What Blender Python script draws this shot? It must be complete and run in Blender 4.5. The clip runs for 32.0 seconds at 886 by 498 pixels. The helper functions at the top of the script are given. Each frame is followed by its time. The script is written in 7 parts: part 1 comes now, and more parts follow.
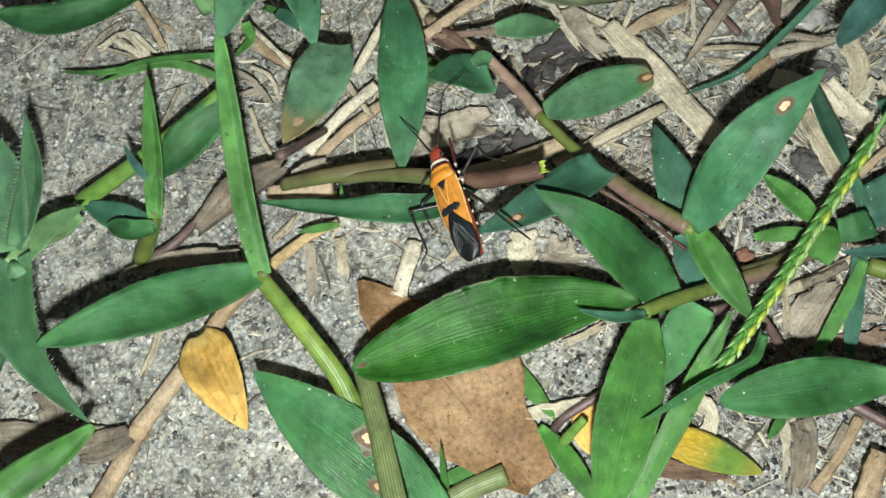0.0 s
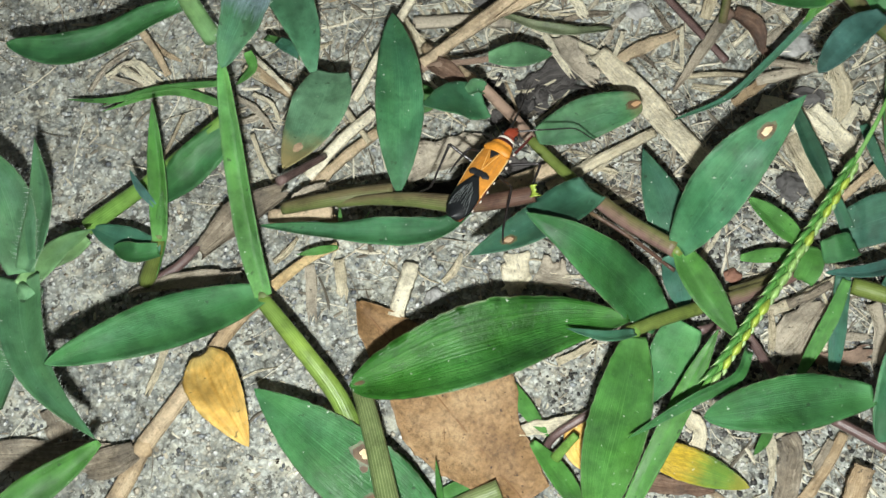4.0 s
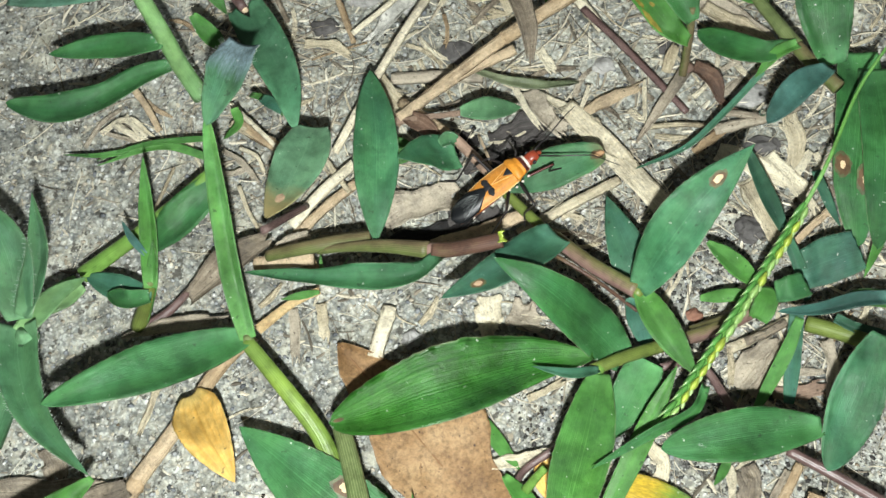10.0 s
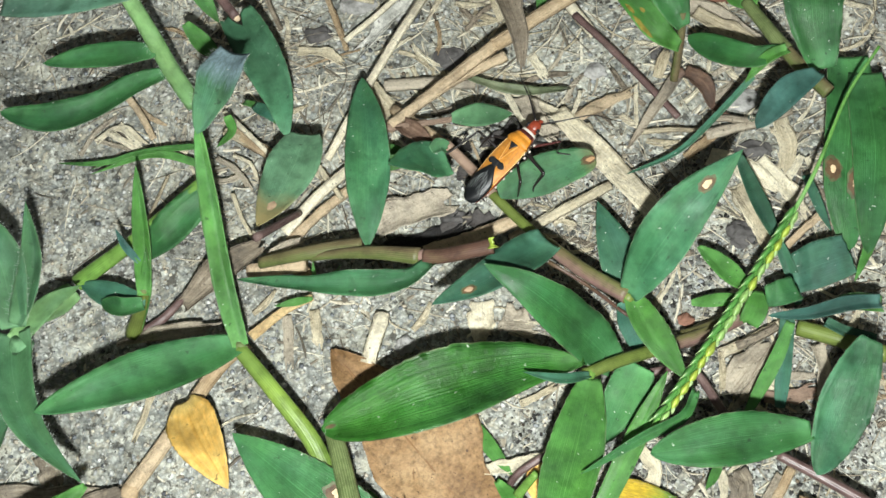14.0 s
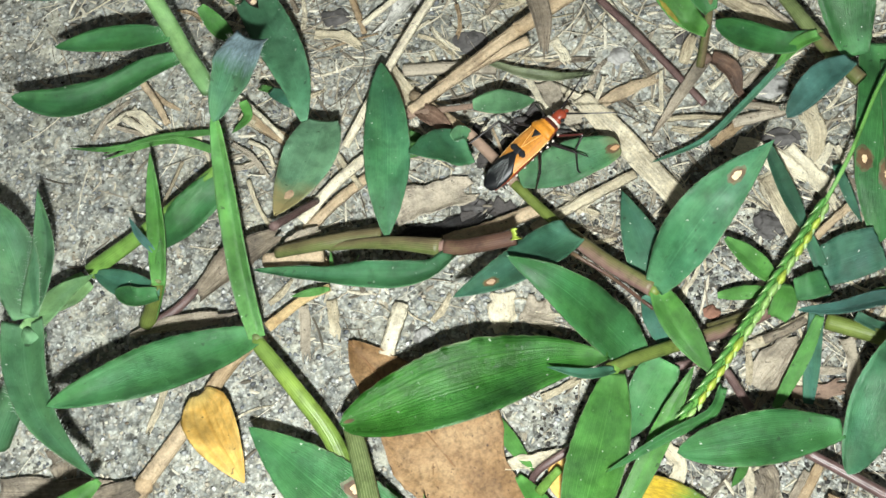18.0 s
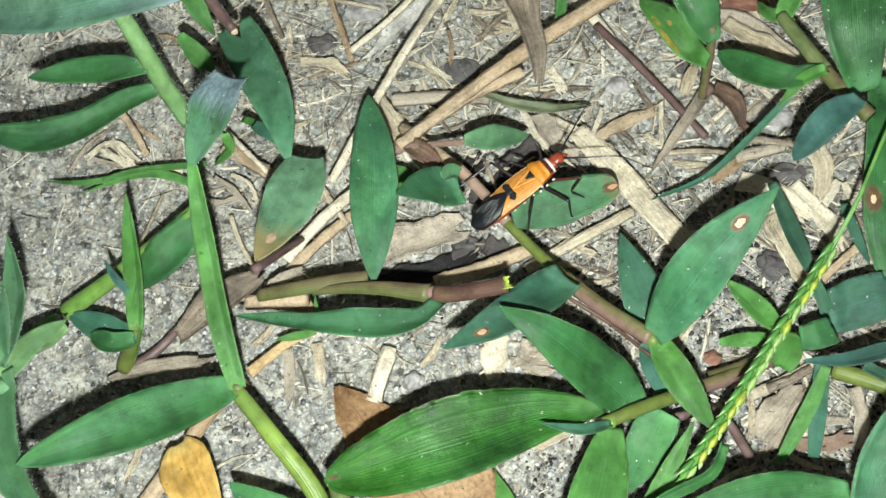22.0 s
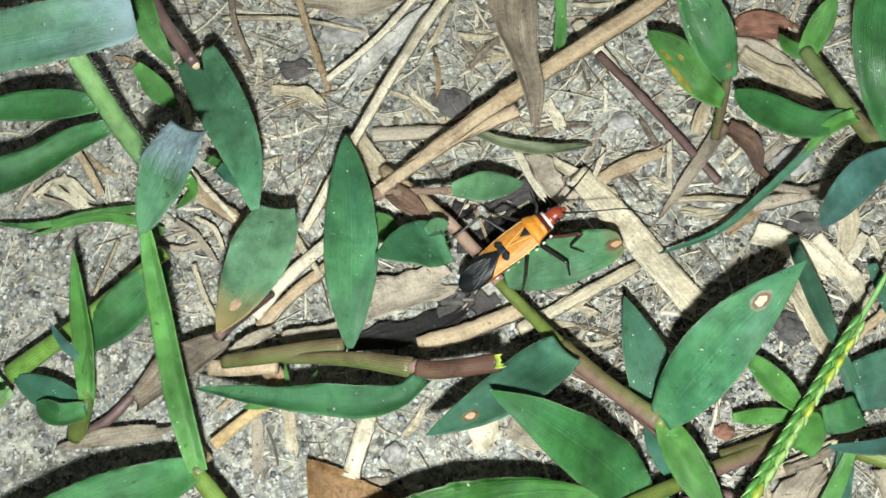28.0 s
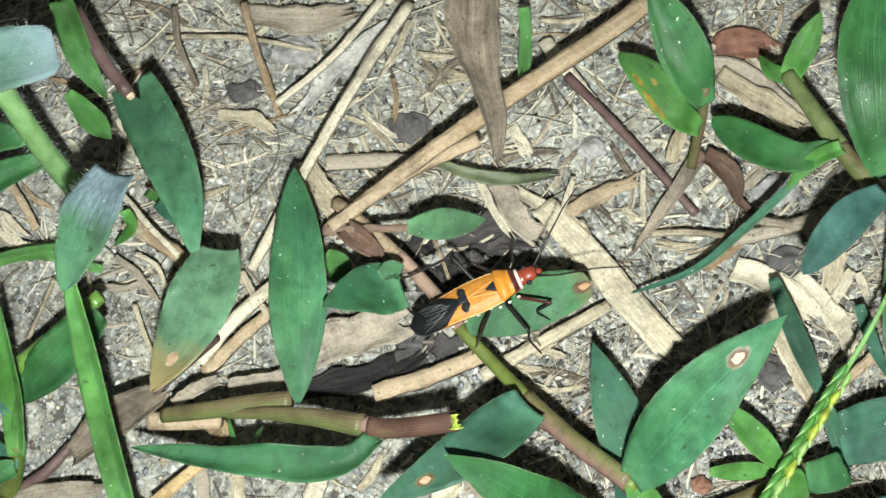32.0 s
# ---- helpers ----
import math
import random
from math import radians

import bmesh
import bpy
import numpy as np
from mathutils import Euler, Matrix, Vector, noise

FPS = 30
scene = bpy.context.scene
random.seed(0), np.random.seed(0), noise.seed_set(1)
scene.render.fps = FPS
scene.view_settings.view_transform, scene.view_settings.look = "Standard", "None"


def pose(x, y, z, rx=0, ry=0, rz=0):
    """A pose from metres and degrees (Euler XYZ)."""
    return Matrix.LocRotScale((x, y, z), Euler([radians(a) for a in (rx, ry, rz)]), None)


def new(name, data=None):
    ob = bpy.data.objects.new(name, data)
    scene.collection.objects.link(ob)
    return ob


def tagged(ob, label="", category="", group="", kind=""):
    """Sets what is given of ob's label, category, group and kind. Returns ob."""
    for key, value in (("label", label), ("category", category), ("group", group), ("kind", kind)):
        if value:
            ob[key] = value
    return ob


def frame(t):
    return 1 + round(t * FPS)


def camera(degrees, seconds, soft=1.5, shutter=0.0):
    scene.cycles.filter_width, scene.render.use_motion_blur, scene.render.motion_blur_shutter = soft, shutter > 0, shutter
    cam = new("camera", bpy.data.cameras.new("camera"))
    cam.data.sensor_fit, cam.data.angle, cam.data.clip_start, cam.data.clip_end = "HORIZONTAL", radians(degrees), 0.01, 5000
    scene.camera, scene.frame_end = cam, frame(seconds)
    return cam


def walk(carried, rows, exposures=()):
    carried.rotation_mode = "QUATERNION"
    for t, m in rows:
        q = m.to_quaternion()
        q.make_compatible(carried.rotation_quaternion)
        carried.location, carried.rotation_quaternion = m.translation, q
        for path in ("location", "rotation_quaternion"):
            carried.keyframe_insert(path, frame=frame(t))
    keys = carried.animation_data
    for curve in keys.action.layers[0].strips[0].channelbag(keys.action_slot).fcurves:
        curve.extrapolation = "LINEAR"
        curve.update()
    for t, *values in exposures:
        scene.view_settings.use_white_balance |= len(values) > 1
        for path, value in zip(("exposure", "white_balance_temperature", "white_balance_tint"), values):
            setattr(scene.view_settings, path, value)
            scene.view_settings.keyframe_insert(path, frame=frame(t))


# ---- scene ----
cam = camera(38.1, 32.0, soft=1.5)
# seconds, eye in mm, turn in degrees
PATH = [
    (0.0, 12.21, -53.01, 157.27, 18.57, 4.44, 0.00),
    (0.5, 12.46, -53.22, 157.87, 18.71, 4.45, -0.00),
    (1.0, 12.47, -53.62, 158.31, 18.87, 4.50, 0.00),
    (1.5, 12.63, -53.91, 158.67, 19.03, 4.53, 0.02),
    (2.0, 12.67, -54.08, 159.28, 19.11, 4.61, 0.08),
    (2.5, 12.75, -54.24, 159.70, 19.21, 4.62, 0.09),
    (3.0, 13.27, -54.34, 160.04, 19.31, 4.68, 0.05),
    (3.5, 13.70, -54.58, 160.89, 19.46, 4.77, 0.03),
    (5.5, 15.02, -55.72, 163.76, 20.14, 4.86, -0.12),
    (6.0, 15.08, -56.07, 164.74, 20.32, 4.89, -0.11),
    (6.5, 15.59, -56.56, 166.22, 20.63, 4.95, -0.16),
    (7.0, 15.87, -57.20, 167.61, 20.94, 4.93, -0.22),
    (7.5, 16.08, -57.61, 168.32, 21.16, 4.89, -0.28),
    (8.0, 16.97, -57.94, 169.51, 21.36, 5.03, -0.30),
    (8.5, 17.10, -58.23, 169.70, 21.49, 5.05, -0.31),
    (9.0, 17.72, -58.18, 169.93, 21.52, 5.10, -0.39),
    (9.5, 18.36, -58.30, 170.19, 21.60, 5.21, -0.41),
    (10.0, 18.72, -58.18, 170.07, 21.59, 5.19, -0.50),
    (10.5, 19.16, -58.03, 170.06, 21.55, 5.23, -0.58),
    (11.0, 19.59, -57.93, 170.10, 21.52, 5.36, -0.58),
    (11.5, 19.84, -57.70, 169.84, 21.45, 5.39, -0.62),
    (12.0, 20.23, -57.65, 170.01, 21.45, 5.50, -0.62),
    (12.5, 20.46, -57.87, 170.51, 21.55, 5.61, -0.61),
    (13.0, 20.71, -57.99, 170.53, 21.64, 5.62, -0.63),
    (13.5, 20.91, -57.97, 170.71, 21.67, 5.61, -0.68),
    (15.5, 20.27, -58.23, 170.69, 21.72, 5.62, -0.57),
    (16.0, 19.45, -57.72, 169.94, 21.47, 5.59, -0.43),
    (16.5, 19.12, -57.34, 169.22, 21.30, 5.67, -0.35),
    (17.0, 18.52, -56.58, 168.47, 20.99, 5.65, -0.26),
    (17.5, 18.57, -55.62, 168.06, 20.72, 5.73, -0.29),
    (18.0, 19.07, -54.74, 168.04, 20.62, 5.89, -0.32),
    (18.5, 19.62, -53.19, 168.58, 20.61, 6.01, -0.37),
    (19.0, 19.17, -52.76, 167.53, 20.56, 5.87, -0.32),
    (19.5, 19.02, -52.57, 167.29, 20.54, 5.94, -0.20),
    (20.0, 18.99, -51.88, 166.73, 20.43, 5.92, -0.21),
    (20.5, 18.95, -50.69, 165.83, 20.23, 5.94, -0.18),
    (21.0, 19.21, -49.23, 165.27, 20.06, 5.93, -0.22),
    (21.5, 20.31, -47.34, 165.45, 20.03, 5.98, -0.29),
    (22.0, 19.97, -44.63, 163.85, 19.75, 5.86, -0.28),
    (22.5, 20.48, -41.53, 163.45, 19.72, 5.74, -0.29),
    (23.0, 20.83, -38.17, 160.89, 19.20, 5.50, -0.54),
    (23.5, 19.42, -36.65, 160.07, 18.95, 5.43, -0.26),
    (24.0, 19.97, -35.19, 159.27, 18.75, 5.41, -0.38),
    (24.5, 20.11, -33.75, 158.16, 18.60, 5.45, -0.36),
    (25.0, 19.70, -32.50, 157.31, 18.39, 5.36, -0.32),
    (25.5, 19.14, -31.21, 156.31, 18.19, 5.25, -0.28),
    (27.5, 19.07, -27.30, 153.17, 17.48, 5.16, -0.22),
    (28.0, 19.20, -26.49, 152.74, 17.41, 5.23, -0.16),
    (28.5, 19.38, -25.22, 152.09, 17.35, 5.29, -0.08),
    (29.0, 19.89, -23.91, 151.75, 17.28, 5.25, -0.18),
    (29.5, 20.24, -22.34, 150.29, 17.07, 5.15, -0.22),
    (30.0, 20.05, -20.93, 148.34, 16.72, 4.99, -0.31),
    (30.5, 19.99, -19.47, 147.54, 16.45, 4.95, -0.27),
    (31.0, 20.90, -17.95, 147.23, 16.49, 5.01, -0.35),
    (31.5, 21.72, -16.90, 145.80, 16.36, 4.98, -0.51),
    (32.0, 22.65, -15.83, 144.62, 16.04, 5.06, -0.62),
]
walk(cam, [(t, pose(x / 1000, y / 1000, z / 1000, rx, ry, rz)) for t, x, y, z, rx, ry, rz in PATH],
     exposures=[(0.0, 0.0), (1.0, 0.16), (4.0, 0.13), (6.0, 0.17), (7.0, 0.4), (9.0, 0.48), (13.5, 0.47), (19.0, 0.5), (23.0, 0.34), (28.0, 0.1), (32.0, -0.04)])

def part(name, bm, material, parent, label=""):
    """One mesh object under a thing or a part."""
    me = bpy.data.meshes.new(name)
    bm.to_mesh(me)
    bm.free()
    for p in me.polygons:
        p.use_smooth = True
    me.materials.append(material)
    ob = new(name, me)
    ob.parent = parent
    if label:
        tagged(ob, label)
    return ob


def thing(name, label, category, group="", kind=""):
    return tagged(new(name), label, category, group, kind)


# ---- world and exposure ----
world = bpy.data.worlds.new("night")
scene.world = world
world.use_nodes = True
world.node_tree.nodes["Background"].inputs[0].default_value = (0.9, 0.95, 0.9, 1)
world.node_tree.nodes["Background"].inputs[1].default_value = 0.08


# ---- materials ----
class Mat:
    """A small wrapper that chains nodes of one Principled material."""

    def __init__(self, name, rough=0.5, spec=0.5, metal=0.0):
        self.m = bpy.data.materials.new(name)
        self.m.use_nodes = True
        self.t = self.m.node_tree
        self.b = self.t.nodes["Principled BSDF"]
        self.b.inputs["Roughness"].default_value = rough
        self.b.inputs["Specular IOR Level"].default_value = spec
        self.b.inputs["Metallic"].default_value = metal

    def node(self, kind, **sets):
        n = self.t.nodes.new(kind)
        for k, v in sets.items():
            n.inputs[k.replace("_", " ")].default_value = v
        return n

    def link(self, a, b):
        self.t.links.new(a, b)

    def coords(self, uv=False):
        n = self.t.nodes.new("ShaderNodeTexCoord")
        return n.outputs["UV"] if uv else n.outputs["Object"]

    def scaled(self, vec, s):
        n = self.t.nodes.new("ShaderNodeMapping")
        n.inputs["Scale"].default_value = s
        self.link(vec, n.inputs["Vector"])
        return n.outputs["Vector"]

    def noise(self, vec, scale, detail=3.0, rough=0.6):
        n = self.node("ShaderNodeTexNoise", Scale=scale, Detail=detail, Roughness=rough)
        self.link(vec, n.inputs["Vector"])
        return n.outputs["Fac"]

    def cells(self, vec, scale, out="Distance", rand=1.0):
        n = self.node("ShaderNodeTexVoronoi", Scale=scale, Randomness=rand)
        self.link(vec, n.inputs["Vector"])
        return n.outputs[out]

    def ramp(self, fac, *stops):
        n = self.t.nodes.new("ShaderNodeValToRGB")
        e = n.color_ramp.elements
        while len(e) < len(stops):
            e.new(0.5)
        for el, (pos, col) in zip(e, stops):
            el.position = pos
            el.color = (*col, 1) if len(col) == 3 else (col[0], col[0], col[0], 1)
        self.link(fac, n.inputs["Fac"])
        return n.outputs["Color"]

    def mix(self, fac, a, b, blend="MIX"):
        n = self.t.nodes.new("ShaderNodeMix")
        n.data_type, n.blend_type = "RGBA", blend
        for sock, v in ((n.inputs[0], fac), (n.inputs[6], a), (n.inputs[7], b)):
            if isinstance(v, (int, float)):
                sock.default_value = v
            elif isinstance(v, tuple):
                sock.default_value = (*v, 1)
            else:
                self.link(v, sock)
        return n.outputs[2]

    def math(self, op, a, b=0.0):
        n = self.t.nodes.new("ShaderNodeMath")
        n.operation = op
        for sock, v in ((n.inputs[0], a), (n.inputs[1], b)):
            if isinstance(v, (int, float)):
                sock.default_value = v
            else:
                self.link(v, sock)
        return n.outputs[0]

    def split(self, vec):
        n = self.t.nodes.new("ShaderNodeSeparateXYZ")
        self.link(vec, n.inputs[0])
        return n.outputs

    def island(self):
        return self.t.nodes.new("ShaderNodeNewGeometry").outputs["Random Per Island"]

    def any(self):
        return self.t.nodes.new("ShaderNodeObjectInfo").outputs["Random"]

    def color(self, c):
        if isinstance(c, tuple):
            self.b.inputs["Base Color"].default_value = (*c, 1)
        else:
            self.link(c, self.b.inputs["Base Color"])
        return self

    def rough(self, r):
        self.link(r, self.b.inputs["Roughness"])
        return self

    def bump(self, height, strength=0.3, dist=0.0003):
        n = self.node("ShaderNodeBump", Strength=strength, Distance=dist)
        self.link(height, n.inputs["Height"])
        self.link(n.outputs["Normal"], self.b.inputs["Normal"])
        return self

    def thin(self, amount, tint):
        """Lets some light through, as a leaf does."""
        tr = self.t.nodes.new("ShaderNodeBsdfTranslucent")
        tr.inputs["Color"].default_value = (*tint, 1)
        mx = self.t.nodes.new("ShaderNodeMixShader")
        mx.inputs[0].default_value = amount
        out = self.t.nodes["Material Output"]
        self.link(self.b.outputs[0], mx.inputs[1])
        self.link(tr.outputs[0], mx.inputs[2])
        self.link(mx.outputs[0], out.inputs["Surface"])
        return self


def leaf_material(name, dark, mid, light, veins=26.0, rough=0.38, tip=None, thin=0.12, spec=0.32, foot=None, hue=0.7):
    """A grass blade: fine veins along it, blotches, a paler base and a browned edge. U runs along the blade, V across."""
    m = Mat(name, rough, spec)
    uv = m.coords(True)
    obj = m.coords()
    xyz = m.split(uv)
    stripe = m.noise(m.scaled(uv, (0.35, veins * 2.6, 1.0)), 1.0, 2.0)
    fine = m.noise(m.scaled(uv, (3.0, 110.0, 1.0)), 1.0, 4.0)
    blot = m.noise(obj, 240.0, 6.0, 0.7)
    shade = m.math("ADD", m.math("MULTIPLY", blot, 0.85), m.math("MULTIPLY", fine, 0.5))
    shade = m.math("ADD", shade, m.math("MULTIPLY", m.math("SUBTRACT", m.any(), 0.25), 0.2))
    col = m.ramp(shade, (0.45, dark), (0.75, mid), (1.02, light))
    col = m.mix(m.ramp(stripe, (0.42, (0.0,)), (0.6, (0.42,))), col, light)
    col = m.mix(m.math("MULTIPLY", m.math("FRACT", m.math("MULTIPLY", m.any(), 7.31)), hue * 0.8), col, m.mix(1.0, col, (0.94, 0.97, 1.25), "MULTIPLY"))
    col = m.mix(m.math("MULTIPLY", m.noise(m.scaled(uv, (2.0, 3.0, 1.0)), 1.0, 3.0), hue * 0.9), col, m.mix(1.0, col, (1.2, 1.05, 0.72), "MULTIPLY"))
    vein = m.ramp(m.math("SINE", m.math("MULTIPLY", m.math("ADD", xyz[1], m.math("MULTIPLY", m.noise(uv, 2.0), 0.03)), veins * 6.5)), (0.6, (0.0,)), (1.0, (0.2,)))
    col = m.mix(vein, col, tuple(c * 0.45 for c in dark))
    base = m.math("SUBTRACT", 1.0, m.math("MULTIPLY", xyz[0], 7.0))
    base.node.use_clamp = True
    col = m.mix(m.math("MULTIPLY", base, 0.55), col, tuple(min(1, c * 1.5 + 0.02) for c in light))
    rib = m.math("SUBTRACT", 1.0, m.math("MULTIPLY", m.math("ABSOLUTE", m.math("SUBTRACT", xyz[1], 0.5)), 55.0))
    rib.node.use_clamp = True
    col = m.mix(m.math("MULTIPLY", rib, 0.16), col, tuple(min(1, c * 1.4) for c in light))
    patch = m.ramp(m.noise(m.scaled(obj, (1.0, 1.0, 1.0)), 95.0, 5.0, 0.65), (0.34, (0.48,)), (0.5, (0.96,)), (0.68, (1.28,)))
    col = m.mix(1.0, col, patch, "MULTIPLY")
    mottle = m.ramp(m.noise(m.scaled(obj, (1.1, 0.9, 1.0)), 560.0, 4.0, 0.7), (0.36, (0.68,)), (0.5, (1.0,)), (0.66, (1.2,)))
    col = m.mix(0.8, col, mottle, "MULTIPLY")
    mark = m.ramp(m.noise(m.scaled(uv, (9.0, 26.0, 1.0)), 1.0, 4.0, 0.7), (0.3, (0.55,)), (0.37, (1.0,)))
    col = m.mix(0.45, col, mark, "MULTIPLY")
    # bluish patches that paint a broad sheen onto the blade
    sheen_tint = m.ramp(m.noise(m.scaled(uv, (1.6, 1.1, 1.0)), 1.0, 2.0, 0.5), (0.42, (0.0,)), (0.66, (hue * 0.6,)))
    col = m.mix(sheen_tint, col, m.mix(1.0, col, (0.86, 0.97, 1.45), "MULTIPLY"))
    if foot:
        t = m.math("MULTIPLY", m.math("SUBTRACT", foot[1], m.math("ADD", xyz[0], m.math("MULTIPLY", m.noise(m.scaled(uv, (1.5, 18.0, 1.0)), 1.0, 4.0, 0.7), 0.55))), 4.0)
        t.node.use_clamp = True
        col = m.mix(t, col, m.mix(m.ramp(m.noise(m.scaled(uv, (12.0, 14.0, 1.0)), 1.0, 4.0, 0.7), (0.4, (0.0,)), (0.6, (1.0,))), foot[0], tuple(c * 0.55 for c in foot[0])))
    if tip:
        t = m.math("MULTIPLY", m.math("SUBTRACT", m.math("ADD", xyz[0], m.math("MULTIPLY", blot, 0.5)), tip[1]), 3.2)
        t.node.use_clamp = True
        col = m.mix(t, col, tip[0])
    frost_edge = m.noise(obj, 130.0, 3.0)
    edge = m.math("MULTIPLY", m.math("SUBTRACT", m.math("ABSOLUTE", m.math("SUBTRACT", xyz[1], 0.5)), 0.482), 60.0)
    edge.node.use_clamp = True
    col = m.mix(m.math("MULTIPLY", edge, m.ramp(frost_edge, (0.45, (0.8,)), (0.55, (0.4,)))), col, m.ramp(frost_edge, (0.46, (0.06, 0.045, 0.03)), (0.54, (0.3, 0.33, 0.2))))
    # pale veil in the base colour, imitating the blade's soft gloss
    sheen_veil = m.noise(obj, 60.0, 4.0, 0.6)
    col = m.mix(m.ramp(sheen_veil, (0.45, (0.0,)), (0.68, (0.13,))), col, (0.085, 0.21, 0.14))
    # white specks: dust and the sparkle of wet glints, both in the colour
    dust_glint = m.math("MULTIPLY", m.ramp(m.noise(obj, 1500.0, 2.0, 0.6), (0.715, (0.0,)), (0.73, (1.0,))), m.ramp(sheen_veil, (0.44, (0.1,)), (0.6, (1.0,))))
    col = m.mix(m.math("MULTIPLY", dust_glint, 0.75), col, (0.75, 0.8, 0.7))
    dark_dot = m.ramp(m.noise(m.scaled(obj, (1.0, 1.2, 1.0)), 900.0, 2.0, 0.6), (0.27, (0.7,)), (0.31, (0.0,)))
    col = m.mix(dark_dot, col, (0.02, 0.035, 0.02))
    m.color(col)
    m.rough(m.ramp(m.noise(obj, 320.0, 3.0), (0.3, (rough - 0.08,)), (0.7, (rough + 0.14,))))
    m.bump(m.math("ADD", m.math("MULTIPLY", stripe, 0.8), m.math("ADD", m.math("MULTIPLY", fine, 0.5), m.math("ADD", m.math("MULTIPLY", blot, 1.0), m.math("ADD", m.math("MULTIPLY", vein, -0.8), m.math("MULTIPLY", m.noise(obj, 1900.0, 2.0, 0.6), 0.5))))), 0.42, 0.0004)
    return m.thin(thin, tuple(min(1, c * 1.6) for c in light)).m


def stem_material(name, a, b, c, flank=None, rough=0.4, lines=0.06):
    """A grass stem: faint ridges along it, colour drifting from a to b and c, one flank in another colour."""
    m = Mat(name, rough, 0.28)
    uv = m.coords(True)
    obj = m.coords()
    xyz = m.split(uv)
    ridge = m.math("SINE", m.math("ADD", m.math("MULTIPLY", xyz[1], 6.283 * 24), m.math("MULTIPLY", m.noise(m.scaled(uv, (2, 6, 1)), 1.0), 5.0)))
    drift = m.math("ADD", m.math("MULTIPLY", m.noise(obj, 120.0, 2.0), 0.9), m.math("MULTIPLY", m.noise(m.scaled(uv, (4, 30, 1)), 1.0), 0.35))
    col = m.ramp(drift, (0.35, a), (0.65, b), (0.9, c))
    col = m.mix(m.math("MULTIPLY", m.math("ADD", ridge, 1.0), 0.03), col, tuple(x * 1.3 for x in c))
    if flank:
        s = m.math("ADD", m.math("MULTIPLY", m.math("COSINE", m.math("MULTIPLY", xyz[1], 6.283)), 0.5), m.math("MULTIPLY", m.noise(m.scaled(uv, (5, 8, 1)), 1.0, 4.0), 1.0))
        col = m.mix(m.ramp(s, (0.35, (0.0,)), (0.95, (1.0,))), col, flank)
    line = m.ramp(m.math("ADD", m.math("MULTIPLY", ridge, 0.5), m.math("MULTIPLY", m.noise(m.scaled(uv, (8, 20, 1)), 1.0), 0.6)), (0.5, (0.0,)), (0.75, (lines,)))
    col = m.mix(line, col, tuple(min(1, x * 2.2 + 0.05) for x in c))
    mottle = m.ramp(m.noise(obj, 420.0, 5.0, 0.7), (0.36, (0.6,)), (0.5, (1.0,)), (0.68, (1.2,)))
    col = m.mix(0.8, col, mottle, "MULTIPLY")
    m.color(col)
    m.bump(m.math("ADD", m.math("MULTIPLY", ridge, 0.5), m.noise(m.scaled(uv, (6, 40, 1)), 1.0)), 0.2, 0.00015)
    return m.m


def dry_material(name, a, b, c, scale=1.0, rough=0.75):
    """Dead, fibrous plant matter: long fibres, splits along the grain, stains and a few flecks."""
    m = Mat(name, rough, 0.22)
    uv = m.coords(True)
    obj = m.coords()
    fibre = m.noise(m.scaled(uv, (1.6, 42.0 * scale, 1.0)), 1.0, 6.0, 0.72)
    band = m.noise(m.scaled(uv, (0.7, 9.0 * scale, 1.0)), 1.0, 3.0, 0.6)
    stain = m.noise(obj, 330.0, 5.0, 0.7)
    s = m.math("ADD", m.math("MULTIPLY", fibre, 0.6), m.math("ADD", m.math("MULTIPLY", stain, 0.45), m.math("MULTIPLY", band, 0.35)))
    s = m.math("ADD", s, m.math("MULTIPLY", m.math("SUBTRACT", m.any(), 0.5), 0.3))
    crack = m.ramp(m.noise(m.scaled(uv, (1.1, 30.0 * scale, 1.0)), 1.0, 4.0, 0.65), (0.34, (0.4,)), (0.41, (1.0,)))
    col = m.mix(0.8, m.ramp(s, (0.44, a), (0.6, b), (0.77, c)), crack, "MULTIPLY")
    mud = m.ramp(m.noise(obj, 170.0, 6.0, 0.75), (0.38, (0.5,)), (0.5, (0.0,)))
    col = m.mix(mud, col, tuple(0.6 * x + 0.05 for x in a))
    grain = m.ramp(m.noise(obj, 2600.0, 2.0, 0.6), (0.35, (0.75,)), (0.6, (1.1,)))
    col = m.mix(0.6, col, grain, "MULTIPLY")
    speck = m.ramp(m.noise(m.scaled(obj, (1.0, 1.15, 1.0)), 1500.0, 3.0, 0.7), (0.33, (0.85,)), (0.37, (0.0,)))
    col = m.mix(m.math("MULTIPLY", speck, m.ramp(m.noise(obj, 200.0, 3.0), (0.42, (0.25,)), (0.58, (1.0,)))), col, (0.055, 0.045, 0.035))
    fleck = m.ramp(m.noise(m.scaled(uv, (9.0, 16.0 * scale, 1.0)), 1.0, 2.0, 0.6), (0.27, (0.8,)), (0.31, (0.0,)))
    m.color(m.mix(fleck, col, tuple(x * 0.35 for x in a)))
    m.bump(m.math("ADD", m.math("MULTIPLY", fibre, 1.3), m.math("ADD", m.math("MULTIPLY", band, 1.4), m.math("MULTIPLY", stain, 0.5))), 0.75, 0.0004)
    return m.m


def plain_material(name, col, rough=0.4, spec=0.5, vary=0.25, scale=900.0, bump=0.2):
    m = Mat(name, rough, spec)
    n = m.noise(m.coords(), scale, 4.0)
    lo, hi = tuple(c * (1 - vary) for c in col), tuple(min(1, c * (1 + vary)) for c in col)
    m.color(m.ramp(n, (0.3, lo), (0.7, hi)))
    m.bump(n, bump, 0.0001)
    return m.m


